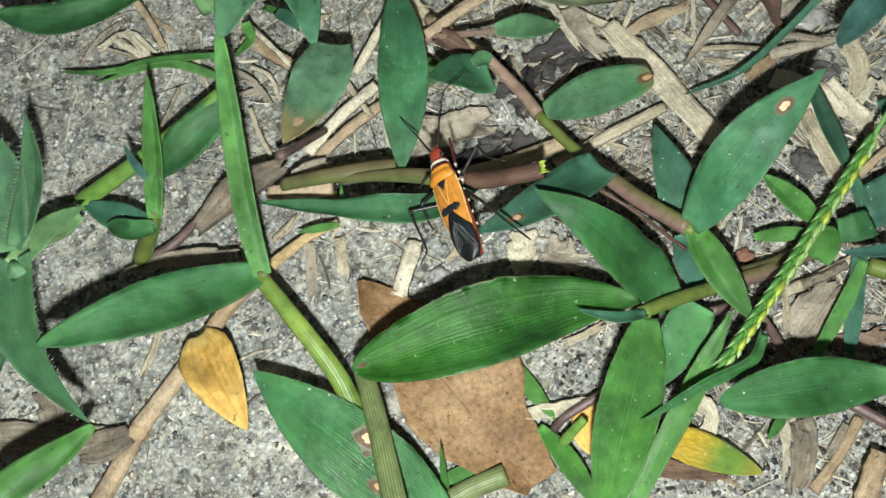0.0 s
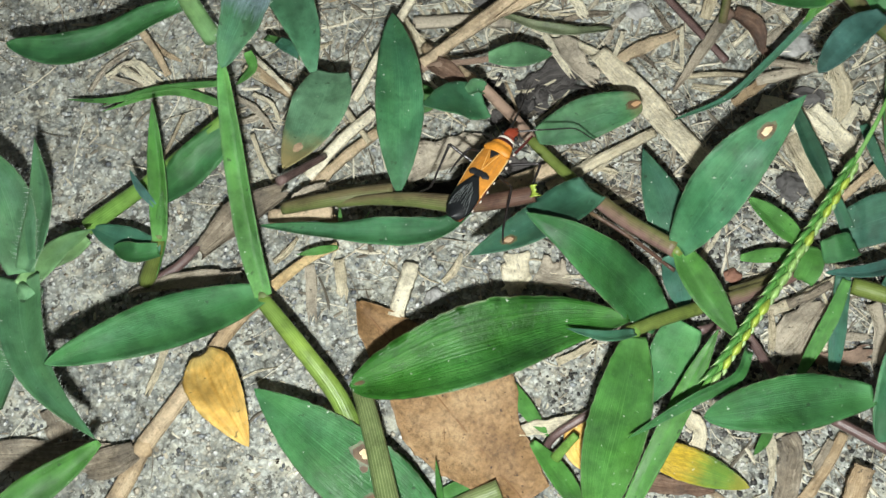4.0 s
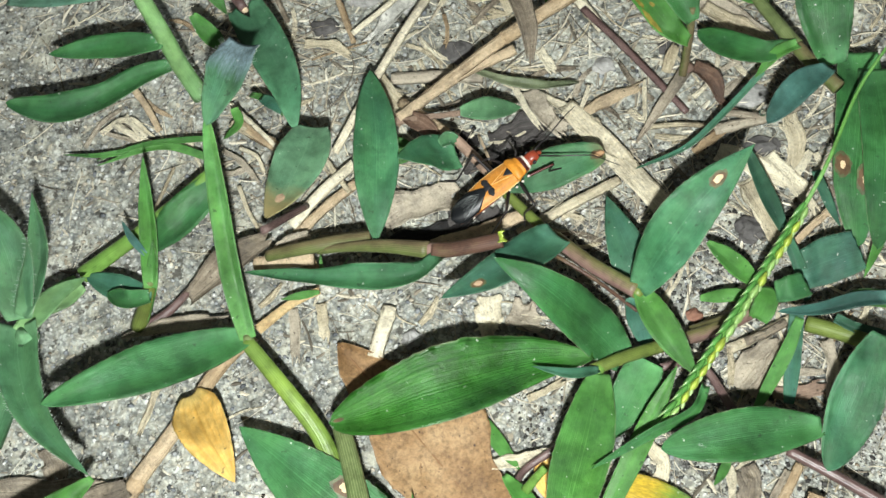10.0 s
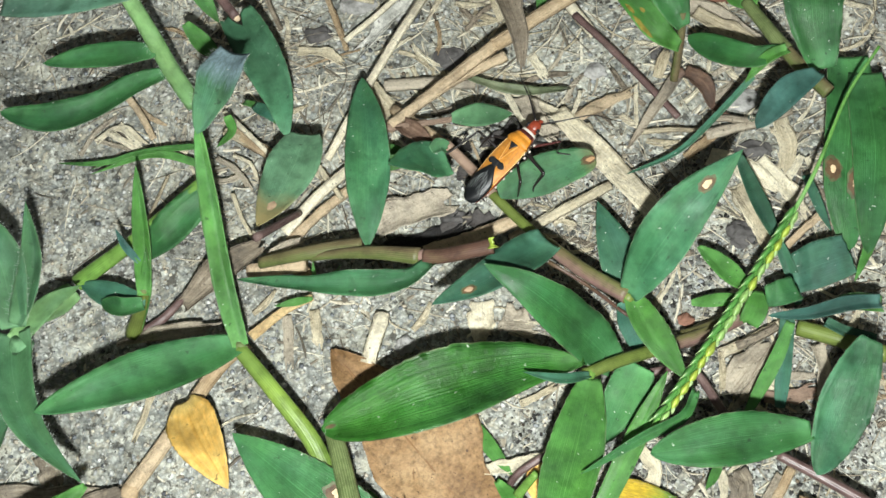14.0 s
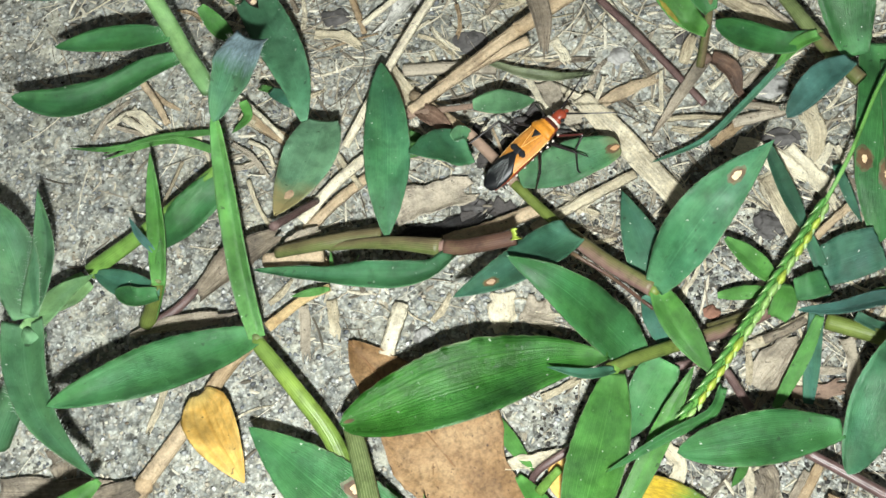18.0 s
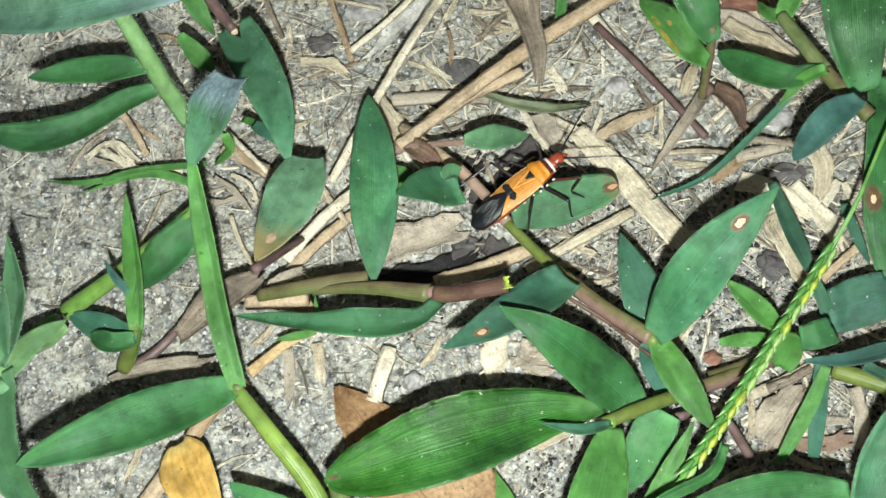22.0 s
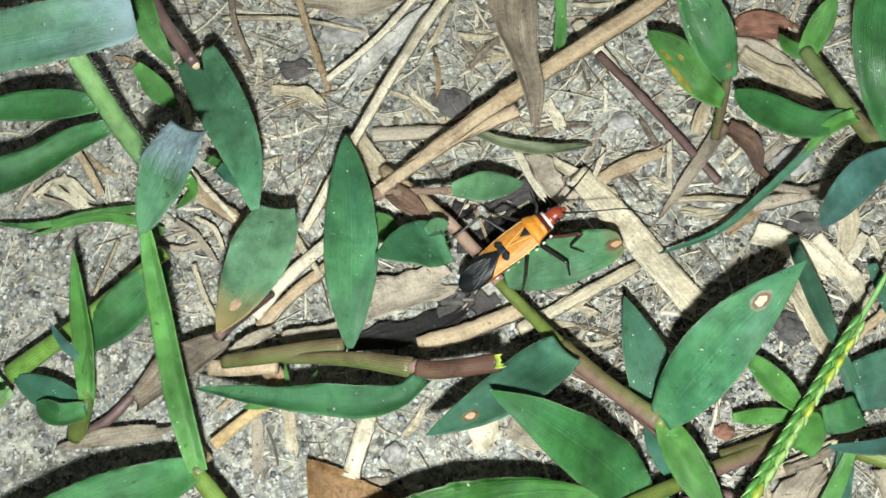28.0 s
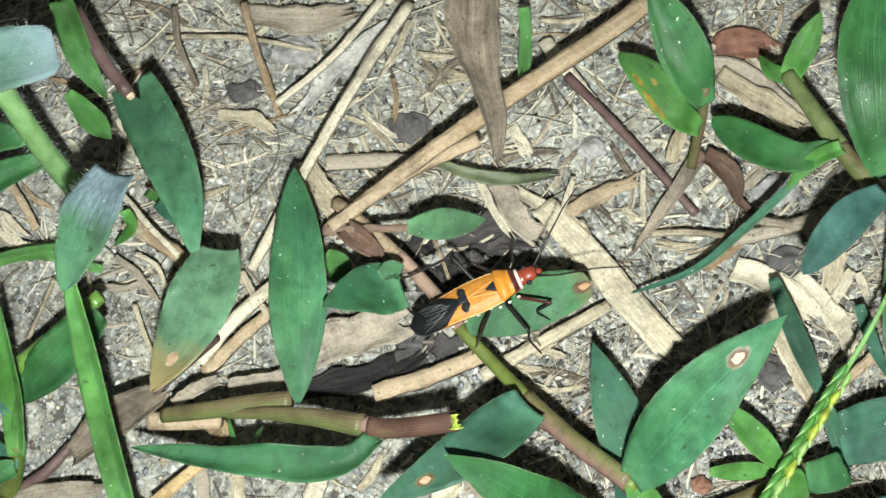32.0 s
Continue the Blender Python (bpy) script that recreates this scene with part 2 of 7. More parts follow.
def ground_material():
    """Weathered concrete: a pale gritty matrix, rounded sand grains of several colours, stains and thin soil."""
    m = Mat("weathered_concrete", 0.85, 0.25)
    o = m.coords()
    big = m.noise(o, 30.0, 4.0, 0.6)
    mid = m.noise(o, 260.0, 5.0, 0.65)
    fine = m.noise(o, 1500.0, 2.0, 0.6)
    pale = m.ramp(mid, (0.34, (0.3, 0.295, 0.25)), (0.5, (0.55, 0.54, 0.465)), (0.66, (0.72, 0.715, 0.64)))
    soil = m.ramp(mid, (0.34, (0.12, 0.105, 0.08)), (0.5, (0.36, 0.33, 0.26)), (0.66, (0.58, 0.55, 0.46)))
    col = m.mix(m.ramp(big, (0.46, (0.0,)), (0.64, (0.7,))), pale, soil)
    col = m.mix(0.6, col, m.ramp(fine, (0.34, (0.55,)), (0.5, (1.0,)), (0.66, (1.3,))), "MULTIPLY")
    warp = m.node("ShaderNodeTexNoise", Scale=700.0, Detail=3.0)
    m.link(o, warp.inputs["Vector"])
    bent = m.t.nodes.new("ShaderNodeVectorMath")
    bent.operation = "MULTIPLY_ADD"
    bent.inputs[1].default_value = (0.0016, 0.0016, 0.0016)
    m.link(warp.outputs["Color"], bent.inputs[0])
    m.link(o, bent.inputs[2])
    where = m.noise(o, 210.0, 4.0, 0.6)
    other = m.noise(m.scaled(o, (0.9, 1.1, 1.0)), 330.0, 3.0, 0.6)
    relief = fine
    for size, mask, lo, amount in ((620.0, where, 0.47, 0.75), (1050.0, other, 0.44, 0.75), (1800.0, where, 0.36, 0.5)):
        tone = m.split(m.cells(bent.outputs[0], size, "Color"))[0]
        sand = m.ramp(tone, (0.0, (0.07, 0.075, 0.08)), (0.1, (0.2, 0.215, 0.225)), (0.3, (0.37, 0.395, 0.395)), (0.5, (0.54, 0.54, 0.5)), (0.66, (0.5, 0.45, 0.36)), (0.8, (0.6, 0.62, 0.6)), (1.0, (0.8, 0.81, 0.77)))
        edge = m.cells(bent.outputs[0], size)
        # grains darken towards their edges: shade of the gaps put into the colour
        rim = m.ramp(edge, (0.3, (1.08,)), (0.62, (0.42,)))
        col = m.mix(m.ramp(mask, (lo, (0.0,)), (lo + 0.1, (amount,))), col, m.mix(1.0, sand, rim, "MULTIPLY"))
        relief = m.math("SUBTRACT", relief, m.math("MULTIPLY", edge, 0.3))
    # random dark specks painted in as shaded crevices
    pit = m.ramp(m.noise(m.scaled(o, (1.1, 0.95, 1.0)), 640.0, 4.0, 0.7), (0.385, (0.9,)), (0.44, (0.0,)))
    col = m.mix(pit, col, (0.075, 0.07, 0.062))
    stain = m.ramp(m.noise(o, 120.0, 5.0, 0.62), (0.34, (0.42,)), (0.48, (0.95,)), (0.62, (1.22,)))
    col = m.mix(0.85, col, stain, "MULTIPLY")
    col = m.mix(1.0, col, (0.82, 0.83, 0.79), "MULTIPLY")
    m.color(col)
    m.bump(m.math("ADD", m.math("MULTIPLY", mid, 1.6), relief), 0.55, 0.0006)
    return m.m


def grit_material(name, stops, rough=0.7, spec=0.35):
    m = Mat(name, rough, spec)
    col = m.ramp(m.island(), *stops)
    n = m.noise(m.coords(), 2200.0, 3.0)
    m.color(m.mix(0.5, col, m.ramp(n, (0.3, (0.35,)), (0.7, (1.15,))), "MULTIPLY"))
    m.bump(n, 0.4, 0.0002)
    return m.m


GREEN = leaf_material("leaf_green", (0.018, 0.081, 0.021), (0.034, 0.142, 0.038), (0.076, 0.238, 0.077), rough=0.36, spec=0.33)
GREEN_B = leaf_material("leaf_bright_green", (0.034, 0.13, 0.022), (0.062, 0.205, 0.036), (0.12, 0.31, 0.072), hue=0.35)
TEAL = leaf_material("leaf_teal_green", (0.02, 0.086, 0.034), (0.038, 0.148, 0.06), (0.08, 0.235, 0.1), rough=0.4, spec=0.33)
BLUE = leaf_material("leaf_blue_green", (0.022, 0.082, 0.05), (0.038, 0.132, 0.076), (0.075, 0.2, 0.12), rough=0.42)
DUSK = leaf_material("leaf_slate_green", (0.022, 0.083, 0.066), (0.042, 0.13, 0.105), (0.085, 0.195, 0.16), rough=0.4, hue=0.2)
DEEP = leaf_material("leaf_deep_green", (0.008, 0.05, 0.006), (0.024, 0.118, 0.014), (0.062, 0.19, 0.034), veins=12.0, rough=0.3, spec=0.3, hue=0.0)
LIME = leaf_material("leaf_lime_green", (0.032, 0.125, 0.026), (0.06, 0.195, 0.04), (0.12, 0.3, 0.08))
HAIRY = leaf_material("leaf_dusty_green", (0.035, 0.115, 0.045), (0.062, 0.185, 0.072), (0.13, 0.27, 0.13), rough=0.55, thin=0.2)
DUST_TIP = leaf_material("leaf_white_dusty_tip", (0.045, 0.13, 0.065), (0.08, 0.2, 0.11), (0.16, 0.3, 0.2), rough=0.6, thin=0.2, tip=((0.3, 0.4, 0.46), 1.0))
DUST_FOOT = leaf_material("leaf_white_dusty_fold", (0.03, 0.11, 0.05), (0.055, 0.17, 0.08), (0.12, 0.26, 0.15), rough=0.6, thin=0.2, foot=((0.27, 0.38, 0.42), 0.8))
PALE = leaf_material("leaf_pale_sheath", (0.12, 0.27, 0.085), (0.18, 0.36, 0.13), (0.28, 0.48, 0.21), rough=0.5, thin=0.2)
YELLOW = leaf_material("leaf_yellow", (0.48, 0.24, 0.06), (0.76, 0.43, 0.085), (0.88, 0.6, 0.19), rough=0.5, veins=4.0, hue=0.0, tip=((0.62, 0.4, 0.1), 1.15), foot=((0.46, 0.27, 0.12), 0.4))
MIXED = leaf_material("leaf_yellowing", (0.04, 0.15, 0.02), (0.09, 0.21, 0.025), (0.3, 0.33, 0.035), tip=((0.42, 0.33, 0.05), 1.0), foot=((0.62, 0.42, 0.03), 0.85))
SEA = leaf_material("leaf_sea_green", (0.042, 0.145, 0.07), (0.07, 0.215, 0.108), (0.115, 0.29, 0.155), rough=0.45, hue=0.2)
PALE_RUST = leaf_material("leaf_pale_dusty_rust", (0.09, 0.225, 0.12), (0.14, 0.305, 0.17), (0.19, 0.37, 0.215), rough=0.5, hue=0.2, tip=((0.33, 0.27, 0.12), 0.84), foot=((0.2, 0.17, 0.06), 0.12))
MINT = leaf_material("leaf_pale_mint", (0.055, 0.16, 0.065), (0.092, 0.235, 0.1), (0.145, 0.31, 0.15), rough=0.5, hue=0.2)
RUSTY = leaf_material("leaf_green_rust_tip", (0.035, 0.12, 0.05), (0.062, 0.192, 0.08), (0.11, 0.27, 0.115), tip=((0.28, 0.21, 0.1), 1.12))
STEM_G = stem_material("stem_green", (0.07, 0.085, 0.022), (0.11, 0.15, 0.032), (0.17, 0.22, 0.055))
STEM_P = stem_material("stem_purple_green", (0.085, 0.062, 0.03), (0.115, 0.105, 0.042), (0.15, 0.17, 0.06), flank=(0.18, 0.105, 0.095), lines=0.14)
STEM_O = stem_material("stem_olive_brown", (0.075, 0.05, 0.034), (0.11, 0.088, 0.045), (0.15, 0.14, 0.06), flank=(0.08, 0.105, 0.03), lines=0.16)
STEM_T = stem_material("stem_tan_pink", (0.17, 0.11, 0.08), (0.3, 0.205, 0.15), (0.42, 0.32, 0.25), lines=0.12)
STEM_Y = stem_material("stem_yellow_green", (0.08, 0.135, 0.03), (0.13, 0.21, 0.04), (0.2, 0.3, 0.05), lines=0.1)
STEM_S = stem_material("stem_striped_grey_green", (0.07, 0.1, 0.035), (0.115, 0.155, 0.055), (0.19, 0.22, 0.1), lines=0.22)
STEM_L = stem_material("stem_lime", (0.07, 0.165, 0.03), (0.12, 0.235, 0.045), (0.19, 0.32, 0.08), rough=0.22, lines=0.12)
STEM_D = stem_material("stem_dull_grey_green", (0.05, 0.068, 0.034), (0.1, 0.125, 0.065), (0.2, 0.215, 0.14), lines=0.15)
STEM_K = stem_material("stem_spike_green", (0.05, 0.15, 0.025), (0.08, 0.21, 0.04), (0.14, 0.3, 0.08), rough=0.35, lines=0.15)
STEM_V = stem_material("stem_violet", (0.045, 0.024, 0.024), (0.095, 0.056, 0.052), (0.19, 0.14, 0.125), rough=0.3, lines=0.2)
STEM_R = stem_material("stem_maroon", (0.05, 0.023, 0.02), (0.085, 0.044, 0.034), (0.14, 0.12, 0.05))
DRY = dry_material("dry_stem_tan", (0.19, 0.125, 0.07), (0.42, 0.305, 0.18), (0.61, 0.48, 0.32))
STRAW = dry_material("straw_pale", (0.28, 0.225, 0.145), (0.62, 0.54, 0.375), (0.86, 0.79, 0.6))
HUSK = dry_material("husk_grey_brown", (0.1, 0.08, 0.058), (0.3, 0.25, 0.185), (0.54, 0.475, 0.37))
# black rotten wood, also the colour of scraps that stand in for shade
WOOD_SHADE = dry_material("wood_shade_black", (0.009, 0.009, 0.009), (0.026, 0.024, 0.023), (0.11, 0.1, 0.095))
RUST = dry_material("dry_scrap_red_brown", (0.085, 0.05, 0.035), (0.21, 0.13, 0.09), (0.36, 0.255, 0.19))
ASH = dry_material("straw_ash_white", (0.27, 0.265, 0.235), (0.54, 0.535, 0.48), (0.8, 0.79, 0.72))
ORANGE_STRAW = dry_material("straw_orange", (0.34, 0.19, 0.07), (0.56, 0.35, 0.14), (0.7, 0.52, 0.27))
def dead_leaf_material():
    """A dry tree leaf: tan and brown blotches, dark pinholes, a net of small veins."""
    m = Mat("dead_leaf_skin", 0.6, 0.3)
    o = m.coords()
    blot = m.noise(o, 150.0, 7.0, 0.7)
    col = m.ramp(blot, (0.36, (0.15, 0.085, 0.036)), (0.5, (0.265, 0.16, 0.075)), (0.66, (0.36, 0.24, 0.125)))
    net = m.node("ShaderNodeTexVoronoi", Scale=520.0)
    net.feature = "DISTANCE_TO_EDGE"
    m.link(o, net.inputs["Vector"])
    col = m.mix(m.ramp(net.outputs["Distance"], (0.02, (0.25,)), (0.1, (0.0,))), col, (0.16, 0.09, 0.045))
    fine = m.noise(o, 1500.0, 4.0, 0.7)
    col = m.mix(0.7, col, m.ramp(fine, (0.34, (0.45,)), (0.5, (1.0,)), (0.66, (1.3,))), "MULTIPLY")
    pin = m.ramp(m.noise(o, 1100.0, 2.0, 0.6), (0.3, (0.9,)), (0.33, (0.0,)))
    m.color(m.mix(pin, col, (0.05, 0.03, 0.02)))
    m.bump(m.math("ADD", blot, m.math("MULTIPLY", fine, 0.5)), 0.7, 0.0005)
    return m.m


DEAD_SKIN = dead_leaf_material()
BROWN_VEIN = plain_material("dead_leaf_vein", (0.2, 0.11, 0.05), 0.6, 0.3)
SPOT_RIM = plain_material("spot_rim_brown", (0.1, 0.06, 0.03), 0.6, 0.3, 0.4)
SPOT_HALO = plain_material("spot_halo_olive", (0.085, 0.1, 0.045), 0.5, 0.35, 0.4)
SPOT_CORE = plain_material("spot_core_cream", (0.66, 0.48, 0.29), 0.7, 0.3)
SPOT_TAN = plain_material("spot_core_tan", (0.42, 0.25, 0.13), 0.7, 0.3)
SPOT_AMBER = plain_material("spot_amber_olive", (0.24, 0.2, 0.04), 0.5, 0.35, 0.5, 1200.0)
SPOT_PINK = plain_material("spot_pinkish_tan", (0.4, 0.28, 0.18), 0.7, 0.3, 0.3, 1800.0)
SEED = plain_material("spikelet_lime", (0.3, 0.39, 0.055), 0.4, 0.5, 0.5, 700.0)
SEED_P = plain_material("spikelet_pale_green", (0.24, 0.4, 0.12), 0.4, 0.5, 0.4, 900.0)
SEED_G = plain_material("spikelet_green", (0.07, 0.21, 0.045), 0.4, 0.5, 0.3, 700.0)
BRACT = plain_material("bract_white_green", (0.28, 0.4, 0.17), 0.5, 0.4, 0.4, 900.0)
HAIR = plain_material("leaf_hair_white", (0.6, 0.68, 0.6), 0.5, 0.5)
DROP = Mat("water_drop", 0.02, 0.5)
DROP.b.inputs["Transmission Weight"].default_value = 1.0
DROP.b.inputs["IOR"].default_value = 1.33
DROP = DROP.color((1.0, 1.0, 1.0)).m
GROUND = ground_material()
GRIT = grit_material("sand_grains", [(0.0, (0.06, 0.064, 0.07)), (0.1, (0.19, 0.205, 0.22)), (0.28, (0.36, 0.38, 0.385)), (0.55, (0.52, 0.51, 0.465)), (0.7, (0.5, 0.44, 0.34)), (0.85, (0.56, 0.57, 0.54)), (1.0, (0.74, 0.75, 0.71))])
CRUMB = grit_material("soil_crumbs", [(0.0, (0.03, 0.026, 0.022)), (0.35, (0.09, 0.07, 0.05)), (0.7, (0.2, 0.155, 0.11)), (1.0, (0.34, 0.28, 0.2))], 0.9, 0.2)
SOIL_GRIT = grit_material("gravelly_soil", [(0.0, (0.025, 0.024, 0.023)), (0.4, (0.08, 0.077, 0.072)), (0.65, (0.22, 0.215, 0.2)), (0.85, (0.45, 0.44, 0.41)), (1.0, (0.72, 0.71, 0.66))], 0.75, 0.35)
FIBRE = grit_material("straw_bits", [(0.0, (0.09, 0.078, 0.06)), (0.25, (0.26, 0.225, 0.17)), (0.55, (0.47, 0.42, 0.32)), (0.8, (0.64, 0.585, 0.45)), (1.0, (0.78, 0.74, 0.61))], 0.7, 0.3)
BRICK_RED = plain_material("stone_red", (0.2, 0.1, 0.068), 0.8, 0.3, 0.45, 500.0, 0.6)
STONE_GREY = plain_material("stone_grey", (0.3, 0.295, 0.28), 0.8, 0.3, 0.5, 600.0, 0.6)
STONE_DARK = plain_material("stone_brown", (0.09, 0.085, 0.082), 0.8, 0.3, 0.5, 600.0, 0.6)


# ---- shaping ----
def curve_through(pts, n):
    """n + 1 points, evenly spread, on a smooth curve through pts."""
    p = [Vector(q) for q in pts]
    p = [p[0] * 2 - p[1]] + p + [p[-1] * 2 - p[-2]]
    fine = []
    for i in range(1, len(p) - 2):
        for k in range(24):
            t = k / 24
            a, b, c, d = p[i - 1], p[i], p[i + 1], p[i + 2]
            fine.append(0.5 * (2 * b + (c - a) * t + (2 * a - 5 * b + 4 * c - d) * t * t + (3 * b - a - 3 * c + d) * t ** 3))
    fine.append(p[-2])
    run = [0.0]
    for a, b in zip(fine, fine[1:]):
        run.append(run[-1] + (b - a).length)
    out, j = [], 0
    for k in range(n + 1):
        s = run[-1] * k / n
        while j < len(run) - 2 and run[j + 1] < s:
            j += 1
        f = (s - run[j]) / max(run[j + 1] - run[j], 1e-9)
        out.append(fine[j].lerp(fine[j + 1], min(f, 1)))
    return out


MM = 0.001


def surface(pts, w, base=0.4, tip=0.0, peak=0.4, roll=0.0, twist=0.0, cup=0.12, fold=0.0, wave=0.0, sharp=0.8, seed=0, n=30, curl=0.0, jag=0.0):
    """A blade's mid-surface: at(u, v) for u along 0..1 and v across -1..1 gives place and normal, in metres."""
    line = curve_through(pts, n)
    rnd = random.Random(seed)
    ph, ph2 = rnd.random() * 6.28, rnd.random() * 6.28

    def at(u, v):
        u = min(max(u, 0.0), 1.0)
        i = min(int(u * n), n - 1)
        c = line[i].lerp(line[i + 1], u * n - i)
        t = (line[min(i + 2, n)] - line[max(i - 1, 0)]).normalized()
        side = t.cross(Vector((0, 0, 1)))
        side = side.normalized() if side.length > 1e-4 else Vector((1, 0, 0))
        r = radians(roll + twist * (u - 0.3) + 3.0 * math.sin(5 * u + ph))
        up = side.cross(t)
        side, up = side * math.cos(r) + up * math.sin(r), up * math.cos(r) - side * math.sin(r)
        if u < peak:
            f = base + (1 - base) * math.sin(math.pi / 2 * u / peak) ** 0.85
        else:
            f = tip + (1 - tip) * max(0.0, math.cos(math.pi / 2 * (u - peak) / (1 - peak))) ** sharp
        half = 0.5 * w * f
        if jag:
            half *= 1 + jag * noise.noise(Vector((u * 6.0, seed * 2.3, 4.0 * (v > 0)))) * 1.6
            c = c + side * (0.25 * jag * w * noise.noise(Vector((u * 3.5, seed * 5.1, 9.0)))) + up * (0.5 * jag * w * noise.noise(Vector((u * 5.0, seed * 1.7, v))))
        lift = 1.5 * cup * half * (v * v - 0.35) + fold * half * (abs(v) - 0.5)
        lift += wave * half * math.sin(9 * u + ph) * v * abs(v) + 0.03 * half * math.sin(14 * u + ph2 + 2 * v)
        if curl:
            a = v * curl
            return (c + side * (half * math.sin(a) / max(curl, 1e-3)) + up * (half * (1 - math.cos(a)) / max(curl, 1e-3))) * MM, (up * math.cos(a) - side * math.sin(a))
        return (c + side * (half * v) + up * lift) * MM, up

    return at


def blade_mesh(at, n=26, m=8, thick=0.2, rag=0.0, seed=0, u1=1.0, notch=0.0):
    """A leaf with two faces and an edge. rag: an uneven, torn far end; notch: a cleft in it."""
    rnd = random.Random(seed)
    bm = bmesh.new()
    uvl = bm.loops.layers.uv.new("uv")
    coord = {}
    ends = [u1 - rag * rnd.random() - notch * max(0.0, 1 - abs(j / m - 0.45) * 5) for j in range(m + 1)]
    sheets = []
    for s in (1, -1):
        rows = []
        for i in range(n + 1):
            row = []
            for j in range(m + 1):
                u, v = ends[j] * i / n, -1 + 2 * j / m
                p, nn = at(u, v)
                k = 0.5 * thick * (1 - 0.75 * abs(v) ** 4) * MM
                nick = 0.028 * rnd.uniform(-1, 1) if j in (0, m) and s == 1 else 0.0
                if nick:
                    p = p + (at(u, v * (1 + nick))[0] - p)
                vert = bm.verts.new(p + nn * (s * k))
                coord[vert] = (u, 0.5 + 0.5 * v)
                row.append(vert)
            rows.append(row)
        sheets.append(rows)
    a, b = sheets
    for i in range(n):
        for j in range(m):
            bm.faces.new((a[i][j], a[i][j + 1], a[i + 1][j + 1], a[i + 1][j]))
            bm.faces.new((b[i][j], b[i + 1][j], b[i + 1][j + 1], b[i][j + 1]))
        bm.faces.new((a[i][0], a[i + 1][0], b[i + 1][0], b[i][0]))
        bm.faces.new((a[i][m], b[i][m], b[i + 1][m], a[i + 1][m]))
    for j in range(m):
        bm.faces.new((a[0][j], b[0][j], b[0][j + 1], a[0][j + 1]))
        bm.faces.new((a[n][j], a[n][j + 1], b[n][j + 1], b[n][j]))
    for f in bm.faces:
        for l in f.loops:
            l[uvl].uv = coord[l.vert]
    return bm


SEED_COUNT = [0]


def next_seed():
    SEED_COUNT[0] += 1
    return SEED_COUNT[0]


def spot_mesh(at, u, v, ru, rv, lift, seed):
    """A lesion of uneven outline that lies on the blade."""
    rnd = random.Random(seed)
    bm = bmesh.new()
    mid, nn = at(u, v)
    c = bm.verts.new(mid + nn * (lift * 1.35 * MM))
    ring = []
    for k in range(18):
        a = 2 * math.pi * k / 18
        r = 1 + rnd.uniform(-0.16, 0.16)
        p, nn = at(u + ru * r * math.cos(a), v + rv * r * math.sin(a))
        ring.append(bm.verts.new(p + nn * (lift * MM)))
    for k in range(18):
        bm.faces.new((c, ring[k - 1], ring[k]))
    bmesh.ops.recalc_face_normals(bm, faces=bm.faces)
    return bm


def leaf(plant, mat, w, pts, name="leaf", label="", spots=(), rag=0.0, thick=0.2, n=26, m=8, u1=1.0, notch=0.0, **shape):
    """One blade of a plant. spots: rows of (u, v, size along in mm, size across in mm, core size as a share, core material)."""
    seed = next_seed()
    at = surface(pts, w, seed=seed, **shape)
    if w > 5 and n == 26:
        n = 46
    ob = part(name, blade_mesh(at, n, m, thick, rag, seed, u1, notch), mat, plant, label)
    length = sum((Vector(b) - Vector(a)).length for a, b in zip(pts, pts[1:]))
    for u, v, du, dv, core, cmat in spots:
        if core < 0:
            part("leaf_spot", spot_mesh(at, u, v, 0.4 * du / length, 0.8 * dv / w, 0.14, seed + 7), cmat, ob, "pale tan leaf spot")
            continue
        part("leaf_spot", spot_mesh(at, u, v, 0.56 * du / length, 1.12 * dv / w, 0.12, seed + 3), SPOT_HALO, ob, "olive halo of a leaf spot")
        part("leaf_spot", spot_mesh(at, u, v, 0.44 * du / length, 0.88 * dv / w, 0.15, seed), SPOT_RIM, ob, "brown ring of a leaf spot")
        if core:
            part("leaf_spot", spot_mesh(at, u, v, 0.42 * core * du / length, 0.84 * core * dv / w, 0.19, seed + 7), cmat, ob, "pale dead centre of a leaf spot")
    return ob, at


